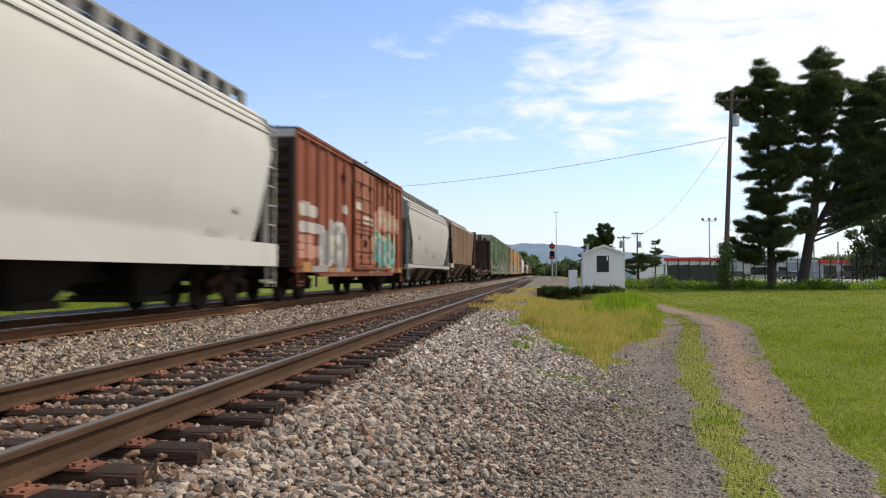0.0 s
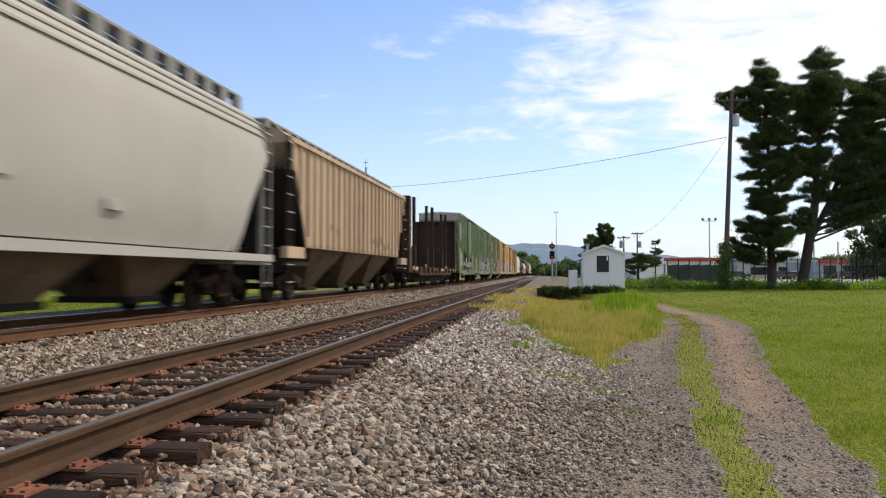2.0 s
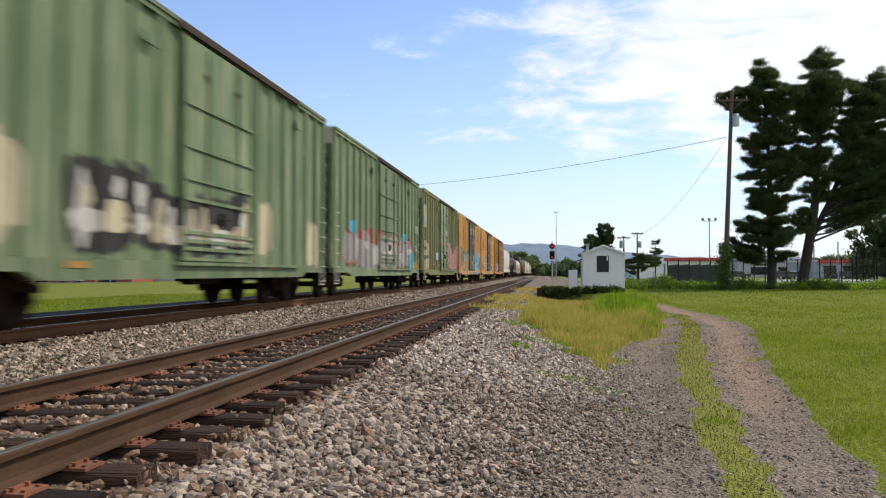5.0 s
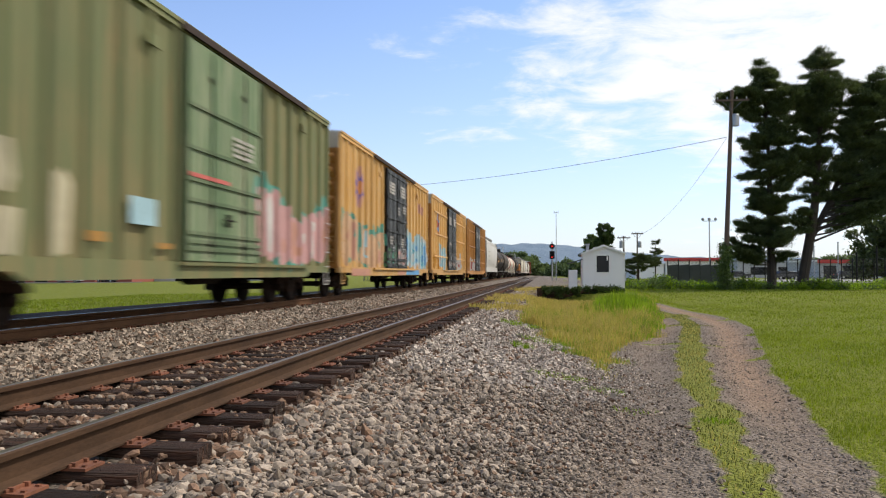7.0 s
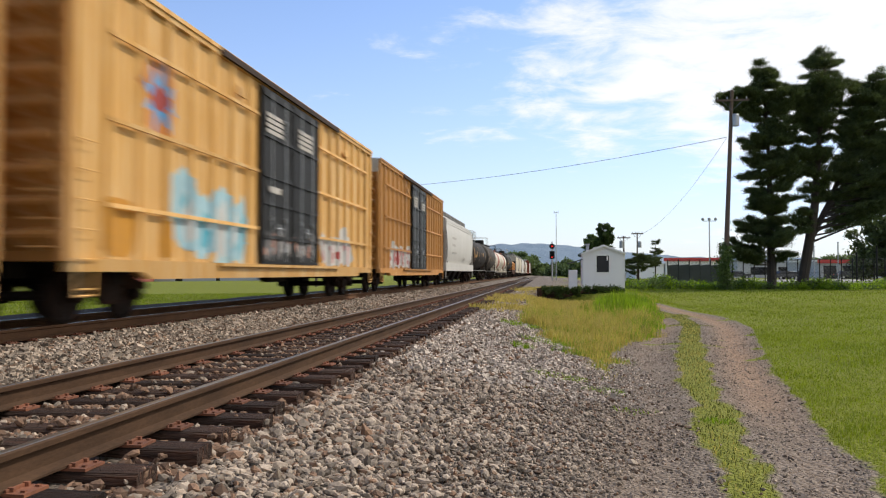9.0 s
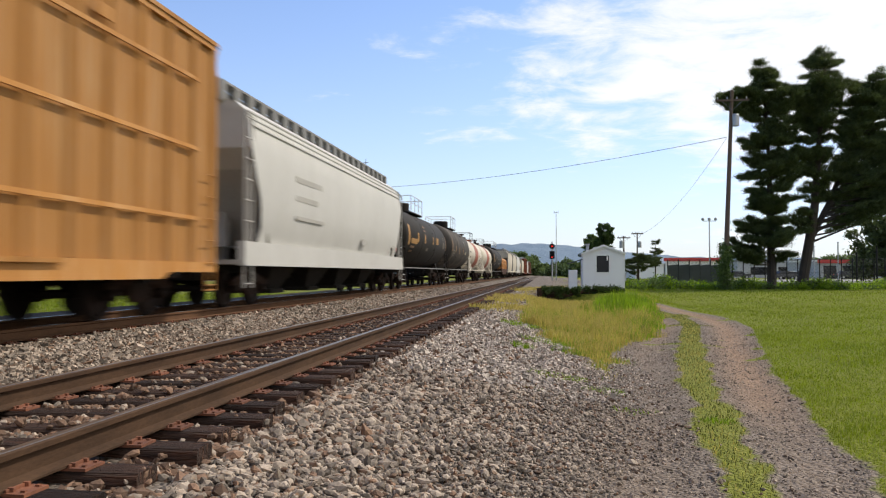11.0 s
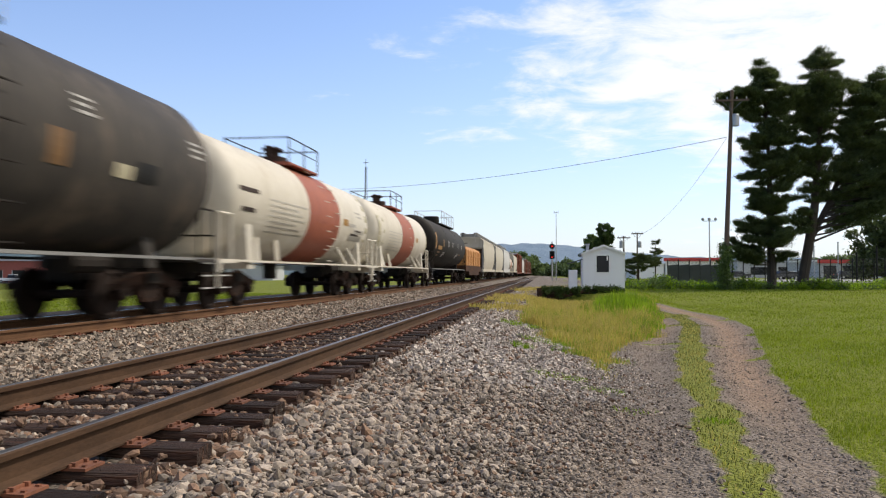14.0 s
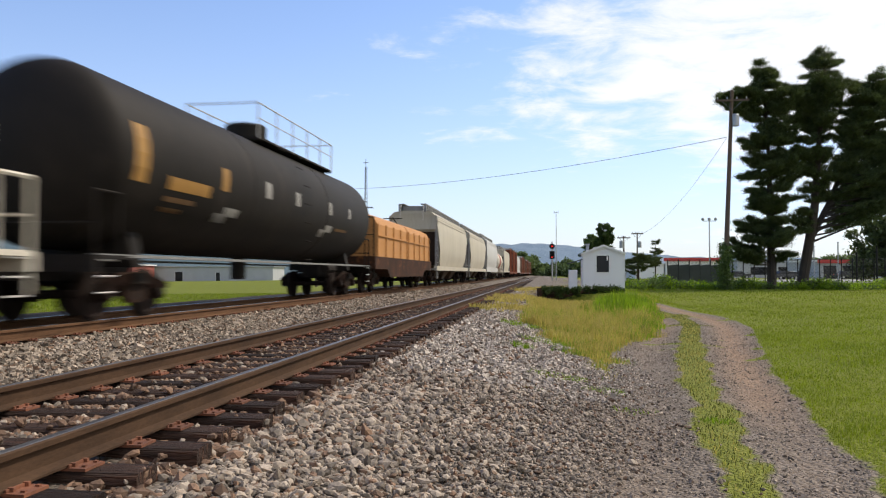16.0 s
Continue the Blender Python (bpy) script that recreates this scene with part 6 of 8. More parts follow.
    tank_marks(c, "dark_mark", [(-4.9, -4.3, -0.90, -0.72), (-4.5, -3.8, -0.76, -0.58), (2.5, 3.1, -0.86, -0.64), (3.0, 3.7, -0.70, -0.50)], 1.57, 2.74)
    placed(coil_car(15.0, "orange coil car on a rusty frame"), 310.2, 325.3)
    tan = placed(hopper_car(18.6, "hopper_beige", 4.62, bays=3, sheet="chute", label="beige barrel-sided covered hopper"), 327.0, 345.9)
    beige2 = copy_thing(tan, pose(0, 0, 0))
    placed(beige2, 347.3, 365.9)
    white2 = placed(copy_thing(first_hopper, pose(0, 0, 0)), 367.0, 386.3)
    # the rest of the train, far up the line
    tank2 = placed(copy_thing(TRAIN[14][0], pose(0, 0, 0)), 387.0, 401.5)
    placed(copy_thing(tan, pose(0, 0, 0)), 402.4, 421.0)
    redbox = placed(box_car(16.0, 5.35, "box_red", (-1.5, 1.5, "box_red", 1), "box_red", 15, label="red boxcar far up the line"), 422.4, 438.4)
    placed(copy_thing(redbox, pose(0, 0, 0)), 439.8, 455.8)
    placed(copy_thing(first_hopper, pose(0, 0, 0)), 457.0, 476.4)
    brown = box_car(16.0, 4.9, "box_brown", (-1.5, 1.5, "box_brown", 1), "box_brown", 15, label="dull brown boxcar far up the line")
    y = 477.8
    placed(brown, y, y + 16)
    for k in range(14):
        y += 17.6
        placed(copy_thing(brown if k % 3 else redbox, pose(0, 0, 0)), y, y + 16)


def tank_marks(car, material, spots, radius=1.53, mid=2.64):
    """Painted marks that follow the tank's round side: (y0, y1, z0, z1) with z from the tank's middle."""
    tank = [o for o in car.children if o.name.startswith("tank")][0]
    for y0, y1, z0, z1 in spots:
        bm = NB()
        a0, a1 = math.asin(z0 / radius), math.asin(z1 / radius)
        r = radius + 0.008
        k = 4
        lo = [bm.verts.new((r * math.cos(a0 + (a1 - a0) * i / k), y0, mid + r * math.sin(a0 + (a1 - a0) * i / k))) for i in range(k + 1)]
        hi = [bm.verts.new((r * math.cos(a0 + (a1 - a0) * i / k), y1, mid + r * math.sin(a0 + (a1 - a0) * i / k))) for i in range(k + 1)]
        for i in range(k):
            bm.faces.new((lo[i], lo[i + 1], hi[i + 1], hi[i]))
        bmesh.ops.solidify(bm, geom=bm.faces[:], thickness=0.005)
        part("painted_mark", bm, M[material], tank)


make_train()


# ---- lineside things ----
CAM_YAW = radians(7.49)


def spot(bearing, depth):
    """A place on the plan: tangent of the bearing right of the view's axis, and the depth along that axis."""
    a = bearing * depth
    return (-math.sin(CAM_YAW) * depth + math.cos(CAM_YAW) * a, math.cos(CAM_YAW) * depth + math.sin(CAM_YAW) * a)


def ground_z(x, y):
    return float(height(x, y))


def thing(name, x, y, label, category, z=None, rz=0, group="", kind=""):
    ob = tagged(new(name), label, category, group, kind)
    ob.matrix_basis = pose(x, y, ground_z(x, y) if z is None else z, 0, 0, rz)
    return ob


def make_hut():
    x, y = spot(0.2029, 45.0)
    hut = thing("trackside_hut", x, y, "small white clapboard hut with a gable roof and dark window", "shed", z=-0.14)
    w, d, e, p = 1.14, 3.2, 2.10, 2.54
    bm = NB()
    box(bm, -w - 0.05, w + 0.05, -0.05, d + 0.05, -0.45, 0.12)
    part("foundation", bm, M["concrete"], hut)
    # front wall with a real window opening
    wx0, wx1, wz0, wz1 = -0.42, 0.34, 1.02, 2.02
    bm = NB()
    for a, b, c, e2 in ((-w, wx0, 0.12, e), (wx1, w, 0.12, e), (wx0, wx1, 0.12, wz0), (wx0, wx1, wz1, e)):
        box(bm, a, b, 0, 0.12, c, e2)
    prism(bm, [(-w, e), (w, e), (0, p)], 0.0, 0.12)
    front = part("front_wall", bm, M["siding_board"], hut)
    for k in range(15):
        z = 0.15 + 0.155 * k
        lim = w if z < e else w * (p - z) / (p - e)
        for a, b in (((-lim, wx0 - 0.07), (wx1 + 0.07, lim)) if wz0 - 0.1 < z < wz1 else ((-lim, lim),)):
            if b - a > 0.1:
                piece("clapboard", mesh_of("clapboard", sideprism(NB(), [(-0.004, z), (-0.022, z), (-0.004, z + 0.15)], a, b), M["siding_board"]), front, pose(0, 0, 0))
    for s in (-1, 1):
        bm = NB()
        box(bm, *sorted((s * w, s * (w - 0.12))), 0.12, d, 0.12, e)
        part("side_wall", bm, M["siding_board"], hut)
        bm = NB()
        box(bm, *sorted((s * (w - 0.03), s * (w + 0.03))), -0.035, 0.06, 0.1, e)
        part("corner_board", bm, M["white_paint"], hut)
    bm = NB()
    box(bm, -w + 0.12, w - 0.12, d - 0.12, d, 0.12, e)
    prism(bm, [(-w, e), (w, e), (0, p)], d - 0.12, d)
    part("back_wall", bm, M["siding_board"], hut)
    for s in (-1, 1):
        bm = NB()
        prism(bm, [(s * (w + 0.09), e - 0.04), (0, p + 0.0), (0, p + 0.08), (s * (w + 0.09), e + 0.04)], -0.12, d + 0.12)
        rf = part("roof_slope", bm, M["shingle"], hut, "grey shingles")
        bm = NB()
        prism(bm, [(s * (w + 0.10), e - 0.07), (0, p - 0.03), (0, p + 0.08), (s * (w + 0.10), e + 0.04)], -0.15, -0.122)
        part("bargeboard", bm, M["white_paint"], rf)
    bm = NB()
    for a, b, c, e2 in ((wx0 - 0.06, wx0 + 0.03, wz0 - 0.06, wz1 + 0.06), (wx1 - 0.03, wx1 + 0.06, wz0 - 0.06, wz1 + 0.06), (wx0 + 0.03, wx1 - 0.03, wz0 - 0.06, wz0 + 0.03), (wx0 + 0.03, wx1 - 0.03, wz1 - 0.03, wz1 + 0.06)):
        box(bm, a, b, -0.035, 0.05, c, e2)
    win = part("window_frame", bm, M["white_paint"], hut)
    bm = NB()
    box(bm, wx0 + 0.02, wx1 - 0.02, 0.05, 0.06, wz0 + 0.02, wz1 - 0.02)
    part("pane", bm, M["dark_glass"], win, "dark window pane")
    bm = NB()
    box(bm, wx1 - 0.16, wx1 - 0.08, 0.035, 0.045, wz1 - 0.3, wz1 - 0.06)
    part("notice", bm, M["white_paint"], win)
    bm = NB()
    box(bm, -0.95, -0.78, 0.4, 0.57, 2.1, 2.62)
    box(bm, -1.0, -0.73, 0.35, 0.62, 2.62, 2.68)
    part("vent_stack", bm, M["galv"], hut)
    bm = NB()
    box(bm, w, w + 0.14, 0.2, 0.5, 0.55, 1.0)
    rod(bm, (w + 0.05, 0.3, 0.1), (w + 0.05, 0.3, 2.1), 0.025, 6)
    part("meter_box", bm, M["galv"], hut)
    bm = NB()
    rod(bm, (-w, 0.6, e - 0.3), (-w - 0.85, 0.9, e - 0.55), 0.035, 6)
    rod(bm, (-w - 0.7, 0.5, e - 0.48), (-w - 0.7, 1.3, e - 0.52), 0.03, 6)
    part("bracket_arm", bm, M["wire"], hut)
    x, y = spot(0.1643, 45.5)
    cab = thing("relay_cabinet", x, y, "narrow white steel lineside cabinet beside the hut", "cabinet", z=-0.2)
    bm = NB()
    box(bm, -0.25, 0.25, 0, 0.4, 0.15, 1.24)
    bmesh.ops.bevel(bm, geom=bm.edges[:], offset=0.02, segments=1, affect="EDGES")
    body = part("cabinet_body", bm, M["siding_board"], cab)
    part("cabinet_door", box(NB(), -0.21, 0.21, -0.015, 0.0, 0.22, 1.18), M["siding_board"], cab)
    part("plinth", box(NB(), -0.28, 0.28, -0.03, 0.43, -0.1, 0.15), M["concrete"], cab)


def make_signal():
    x, y = spot(0.1379, 110)
    sig = thing("railway_signal", x, y, "two-head railway signal showing red", "railway signal", z=-0.45)
    part("mast", rod(NB(), (0, 0, 0), (0, 0, 5.7), 0.09, 10), M["galv"], sig)
    part("base", box(NB(), -0.4, 0.4, -0.4, 0.4, -0.2, 0.25), M["concrete"], sig)
    for k, z in enumerate((5.05, 3.85)):
        bm = NB()
        if k == 0:
            lathe(bm, [(-0.16, 0.05), (-0.16, 0.36), (-0.12, 0.38), (-0.10, 0.36), (-0.10, 0.05)], "y", 20, (0, 0, z))
        else:
            box(bm, -0.34, 0.34, -0.16, -0.10, z - 0.55, z + 0.55)
            bmesh.ops.bevel(bm, geom=bm.edges[:], offset=0.05, segments=1, affect="EDGES")
        head = part("signal_head", bm, M["black_paint"], sig)
        for q in ((0,) if k == 0 else (0.33, 0, -0.33)):
            bm = NB()
            rod(bm, (0, -0.17, z + q), (0, -0.20, z + q), 0.10, 12)
            part("lens", bm, LIT_RED if (k == 0 or q == -0.33) else M["black_paint"], head, "red lens" if k == 0 or q == -0.33 else "dark lens")
            bm = NB()
            lathe(bm, [(-0.16, 0.15), (-0.42, 0.15), (-0.42, 0.14), (-0.16, 0.14)], "y", 12, (0, 0, z + q), False)
            part("hood", bm, M["black_paint"], head)
        part("bracket", box(NB(), -0.05, 0.05, -0.12, 0.12, z - 0.1, z + 0.1), M["galv"], sig)
    bm = NB()
    for s in (-0.16, 0.16):
        rod(bm, (0.28 + s, 0.12, 0), (0.28 + s, 0.12, 5.2), 0.02, 5)
    for k in range(16):
        rod(bm, (0.12, 0.12, 0.3 + 0.3 * k), (0.44, 0.12, 0.3 + 0.3 * k), 0.013, 5)
    part("ladder", bm, M["galv"], sig)
    x, y = spot(0.1433, 114)
    m = thing("radio_mast", x, y, "thin grey radio mast by the signal", "mast", z=-0.45)
    part("tube", rod(NB(), (0, 0, 0), (0, 0, 10.2), 0.06, 8, 0.04), M["galv"], m)
    bm = NB()
    rod(bm, (-0.3, 0, 10.1), (0.3, 0, 10.1), 0.03, 6)
    rod(bm, (-0.28, 0, 9.9), (-0.28, 0, 10.3), 0.03, 6)
    rod(bm, (0.28, 0, 9.9), (0.28, 0, 10.3), 0.03, 6)
    part("antenna", bm, M["galv"], m)
    # distant lattice tower
    x, y = spot(-0.0979, 150)
    t = thing("lattice_tower", x, y, "slim lattice radio tower behind the railway", "tower", z=-1.0)
    bm = NB()
    top = 22.0
    legs = [(0.5, 0), (-0.25, 0.43), (-0.25, -0.43)]
    for a, b in legs:
        rod(bm, (a, b, 0), (a * 0.4, b * 0.4, top), 0.05, 5)
    for k in range(28):
        z0, z1 = top * k / 28, top * (k + 1) / 28
        for i in range(3):
            f0, f1 = 1 - 0.6 * z0 / top, 1 - 0.6 * z1 / top
            a, b = legs[i], legs[(i + 1) % 3]
            rod(bm, (a[0] * f0, a[1] * f0, z0), (b[0] * f1, b[1] * f1, z1), 0.025, 4)
    part("lattice", bm, M["wire"], t)
    bm = NB()
    rod(bm, (0, 0, top), (0, 0, top + 1.6), 0.05, 5)
    rod(bm, (-0.5, 0, top + 0.9), (0.5, 0, top + 0.9), 0.06, 5)
    part("antenna", bm, M["wire"], t)


def cable(name, a, b, sag, r, label):
    a, b = Vector(a), Vector(b)
    n = 24
    pts = [a.lerp(b, k / n) - Vector((0, 0, 4 * sag * (k / n) * (1 - k / n))) for k in range(n + 1)]
    cu = bpy.data.curves.new(name, "CURVE")
    cu.dimensions, cu.bevel_depth, cu.bevel_resolution = "3D", r, 1
    sp = cu.splines.new("POLY")
    sp.points.add(n)
    for q, p in zip(sp.points, pts):
        q.co = (*p, 1)
    cu.materials.append(M["wire"])
    return tagged(new(name, cu), label, "cable")


def wooden_pole(x, y, base, top, r, arms, label, lean=0.0, cans=()):
    pole = thing("utility_pole", x, y, label, "utility pole", z=base, group="utility poles")
    tall = top - base
    part("post", rod(NB(), (0, 0, -0.3), (lean * tall, 0, tall), r, 12, r * 0.62), M["pole_wood"], pole)
    for drop, half, off in arms:
        z = tall - drop
        cx = lean * z + off
        arm = part("crossarm", box(NB(), cx - half, cx + half, -0.20, -0.10, z - 0.07, z + 0.07), M["pole_wood"], pole)
        for k in range(4):
            q = cx - half + 0.15 + (2 * half - 0.3) * k / 3
            part("insulator", lathe(NB(), [(z + 0.07, 0.02), (z + 0.10, 0.05), (z + 0.16, 0.04), (z + 0.2, 0.05), (z + 0.24, 0.02)], "z", 8, (q, -0.15, 0)), M["galv"], arm)
        bm = NB()
        for s in (-1, 1):
            rod(bm, (cx, -0.15, z - 0.7), (cx + s * min(0.7, half * 0.7), -0.15, z - 0.05), 0.02, 5)
        part("brace", bm, M["wire"], arm)
    for drop, off, cr, ch in cans:
        z = tall - drop
        part("transformer", lathe(NB(), [(z, 0.02), (z, cr), (z + ch, cr), (z + ch + 0.08, cr * 0.8), (z + ch + 0.1, 0.02)], "z", 14, (lean * z + off, -0.1, 0)), M["galv"], pole)
    return pole


def make_poles():
    x, y = spot(0.3557, 55)
    wooden_pole(x, y, -0.45, 13.65, 0.19, ((0.75, 1.12, 0.0),), "tall leaning wooden utility pole with one crossarm", 0.045, ((2.55, 0.32, 0.24, 0.75),))
    ax, ay = spot(0.3621, 55)
    bx, by = spot(-0.16, 92)
    cable("overhead_wire", (ax - 0.1, ay, 10.35), (bx, by, 10.6), 0.9, 0.018, "dark overhead wire spanning above the railway")
    cable("service_wire", (ax - 0.1, ay, 10.3), (spot(0.246, 100)[0], spot(0.246, 100)[1], 5.6), 1.2, 0.011, "thin sagging service wire")
    wooden_pole(bx, by, -1.0, 10.7, 0.16, ((0.4, 0.9, 0.0),), "wooden utility pole beyond the railway")
    x, y = spot(0.2286, 105)
    wooden_pole(x, y, -0.4, 5.8, 0.14, ((0.25, 0.85, 0.0),), "short wooden pole with crossarm and transformer", 0, ((1.6, -0.30, 0.28, 0.9),))
    x, y = spot(0.2457, 100)
    wooden_pole(x, y, -0.4, 6.0, 0.12, ((0.15, 0.75, 0.0),), "slender grey pole with a crossarm", 0, ((1.9, 0.3, 0.22, 0.7),))
    # sports-field light
    x, y = spot(0.3371, 90)
    lp = thing("field_light", x, y, "grey steel field light with three lamps", "lamp post", z=-0.4)
    part("post", rod(NB(), (0, 0, 0), (0, 0, 7.3), 0.08, 8, 0.06), M["galv"], lp)
    part("crossarm", rod(NB(), (-0.75, 0, 7.2), (0.75, 0, 7.2), 0.04, 6), M["galv"], lp)
    for q in (-0.7, 0, 0.7):
        bm = NB()
        lathe(bm, [(7.25, 0.06), (7.3, 0.16), (7.5, 0.18), (7.56, 0.1), (7.6, 0.02)], "z", 12, (q, 0, 0))
        part("lamp_head", bm, M["galv"], lp)


# ---- trees ----
def leaf_cloud(centres, radii, per, size, rng, flat=0.7, tilt=1.0):
    """Small leaf quads filling soft clumps. Returns points and faces."""
    c = np.repeat(np.asarray(centres), per, axis=0)
    r = np.repeat(np.asarray(radii), per)
    k = len(c)
    d = rng.normal(0, 1, (k, 3))
    d /= np.linalg.norm(d, axis=1)[:, None]
    p = c + rng.normal(0, 0.52, (k, 3)) * r[:, None] * np.array([1, 1, flat])
    u = rng.normal(0, 1, (k, 3)) * np.array([1, 1, tilt])
    u /= np.linalg.norm(u, axis=1)[:, None]
    w = np.cross(u, rng.normal(0, 1, (k, 3)))
    w /= np.linalg.norm(w, axis=1)[:, None]
    s = (size * rng.uniform(0.6, 1.3, k))[:, None]
    quad = np.stack([p - u * s, p + w * s * 0.6, p + u * s, p - w * s * 0.6], 1).reshape(-1, 3)
    return quad, np.arange(4 * k).reshape(-1, 4)


def crown_part(tree, name, centres, radii, per, size, rng, material, flat=0.7, tilt=1.0):
    v, f = leaf_cloud(centres, radii, per, size, rng, flat, tilt)
    ob = new(name, big_mesh(name, v, f, M[material]))
    ob.parent = tree
    return ob


def pine(x, y, base, label, stems, lobes, seed, trunk_r=0.36, limbs_per=5.7, needles=420000, fine=1.0, group="pines on the grass"):
    """A ragged pine: stems as lists of (x, z), limbs that sweep up into lobes (x, z, wide, tall), and flat plumes of needles along them."""
    rng = np.random.RandomState(seed)
    tree = thing("pine_tree", x, y, label, "tree", z=base, group=group)
    bm = NB()
    for k, stem in enumerate(stems):
        top = stem[-1][1]
        for (ax, az), (bx, bz) in zip(stem, stem[1:]):
            ra, rb = trunk_r * (0.75 if k else 1.0) * max(0.10, 1 - az / top * 0.9), trunk_r * (0.75 if k else 1.0) * max(0.10, 1 - bz / top * 0.9)
            rod(bm, (ax, 0.3 * k, az), (bx, 0.3 * k, bz), ra, 10, rb)
    part("trunk", bm, M["bark"], tree, "dark furrowed trunk")
    limbs = NB()
    cen, rad, way = [], [], []
    for lx, lz, wide, tall in lobes:
        for _ in range(int(limbs_per * wide * tall / fine ** 2) + 4):
            d = Vector(rng.normal(0, 1, 3)).normalized() * rng.uniform(0.15, 1.0) ** 0.5 * rng.uniform(0.72, 1.28)
            tip = Vector((lx + d.x * wide, d.y * wide * 0.9, lz + d.z * tall))
            # leave the stem lower down than the tip
            best = min(stems, key=lambda st: abs(np.interp(tip.z, [q[1] for q in st], [q[0] for q in st]) - tip.x))
            zs, xs = [q[1] for q in best], [q[0] for q in best]
            out = math.hypot(tip.x - float(np.interp(tip.z, zs, xs)), tip.y)
            oz = min(max(tip.z - out * rng.uniform(-0.20, 0.62), zs[-1] * 0.12), zs[-1] * 0.97)
            o = Vector((float(np.interp(oz, zs, xs)), 0, oz))
            ln = (tip - o).length
            if ln < 0.3 * fine:
                continue
            sag = Vector((0, rng.uniform(-0.12, 0.12) * ln, rng.uniform(-0.16, 0.04) * ln))
            at = lambda f: o.lerp(tip, f) + sag * 4 * f * (1 - f)
            pts = [at(q) for q in (0, 0.35, 0.7, 1.0)]
            r0 = 0.020 * fine + 0.011 * ln
            for q, (c0, c1) in enumerate(zip(pts, pts[1:])):
                rod(limbs, c0, c1, r0 * (1 - 0.28 * q), 5, r0 * (0.72 - 0.28 * q) + 0.004)
            head = (pts[3] - pts[2]).normalized()
            cross = head.cross(Vector((0, 0, 1)))
            cross = cross.normalized() if cross.length > 0.01 else Vector((1, 0, 0))
            plume = min(ln * 0.8, rng.uniform(0.8, 1.8) * fine + 0.42 * ln)
            m = max(3, int(plume / (0.30 * fine)))
            for q in range(m):
                f = 1 - plume / ln * (1 - (q + rng.uniform(0, 0.8)) / m)
                p = at(min(max(f, 0.05), 1.0))
                width = (0.25 + 0.75 * (1 - (q + 0.5) / m)) * rng.uniform(0.35, 0.85) * fine
                for sgn in (-1, 0, 1):
                    e = p + (cross * sgn + head * 0.6).normalized() * width * (1 if sgn else 0.2) + Vector((0, 0, rng.uniform(-0.03, 0.16) * fine))
                    if sgn:
                        rod(limbs, p, e, 0.010 * fine, 3, 0.004)
                    for w_ in ((0.55, 1.0) if sgn else (1.0,)):
                        c = p.lerp(e, w_)
                        cen.append((c.x, c.y, c.z))
                        rad.append(rng.uniform(0.15, 0.33) * fine)
                        v = (head * 0.7 + cross * sgn * 0.7 + Vector((0, 0, 0.55))).normalized()
                        way.append((v.x, v.y, v.z))
    tagged(part("limbwork", limbs, M["bark"], tree), kind="stuff")
    c, r, o3 = np.array(cen), np.array(rad), np.array(way)
    per = max(12, int(needles / len(c)))
    c2, r2, o2 = np.repeat(c, per, 0), np.repeat(r, per), np.repeat(o3, per, 0)
    k = len(c2)
    p = c2 + rng.normal(0, 0.50, (k, 3)) * r2[:, None] * np.array([1.15, 1.15, 0.62])
    d = rng.normal(0, 0.55, (k, 3)) + o2
    d /= np.linalg.norm(d, axis=1)[:, None]
    w = np.cross(d, rng.normal(0, 1, (k, 3)))
    w /= np.linalg.norm(w, axis=1)[:, None]
    ln, wd = rng.uniform(0.13, 0.30, (k, 1)) * fine, rng.uniform(0.010, 0.022, (k, 1)) * fine
    tri = np.stack([p - w * wd, p + w * wd, p + d * ln], 1).reshape(-1, 3)
    ob = new("crown", big_mesh("crown", tri, np.arange(3 * k).reshape(-1, 3), M["needle"]))
    ob.parent = tree
    tagged(ob, "dark green needles in ragged layers")
    return tree


def leafy_tree(x, y, base, tall, spread, seed, label, material="leaf", low=0.25, clumps=60, per=130, size=0.16, trunk_r=0.2, name="tree", tuft=1.0, flat=0.75):
    rng = np.random.RandomState(seed)
    tree = thing(name, x, y, label, "tree", z=base)
    bm, limbs = NB(), NB()
    top = Vector((rng.uniform(-0.2, 0.2), 0, tall * 0.75))
    rod(bm, (0, 0, -0.3), top, trunk_r, 8, trunk_r * 0.3)
    part("trunk", bm, M["bark"], tree)
    centres, radii = [], []
    for _ in range(clumps):
        u = rng.uniform(0, 1)
        z = tall * (low + (0.94 - low) * u)
        lim = spread * math.sin(math.pi * (0.22 + 0.70 * u)) ** 0.7 * rng.uniform(0.25, 1.05)
        a = rng.uniform(0, 6.283)
        e = Vector((math.cos(a) * lim, math.sin(a) * lim, z))
        o = Vector((top.x * z / tall, 0, max(tall * 0.15, z - 0.5 * lim)))
        rod(limbs, o, e, 0.05, 4, 0.012)
        centres.append(np.array(e))
        radii.append(spread * rng.uniform(0.14, 0.30) * tuft)
    tagged(part("limbwork", limbs, M["bark"], tree), kind="stuff")
    crown_part(tree, "crown", centres, radii, per, size, rng, material, flat)
    return tree


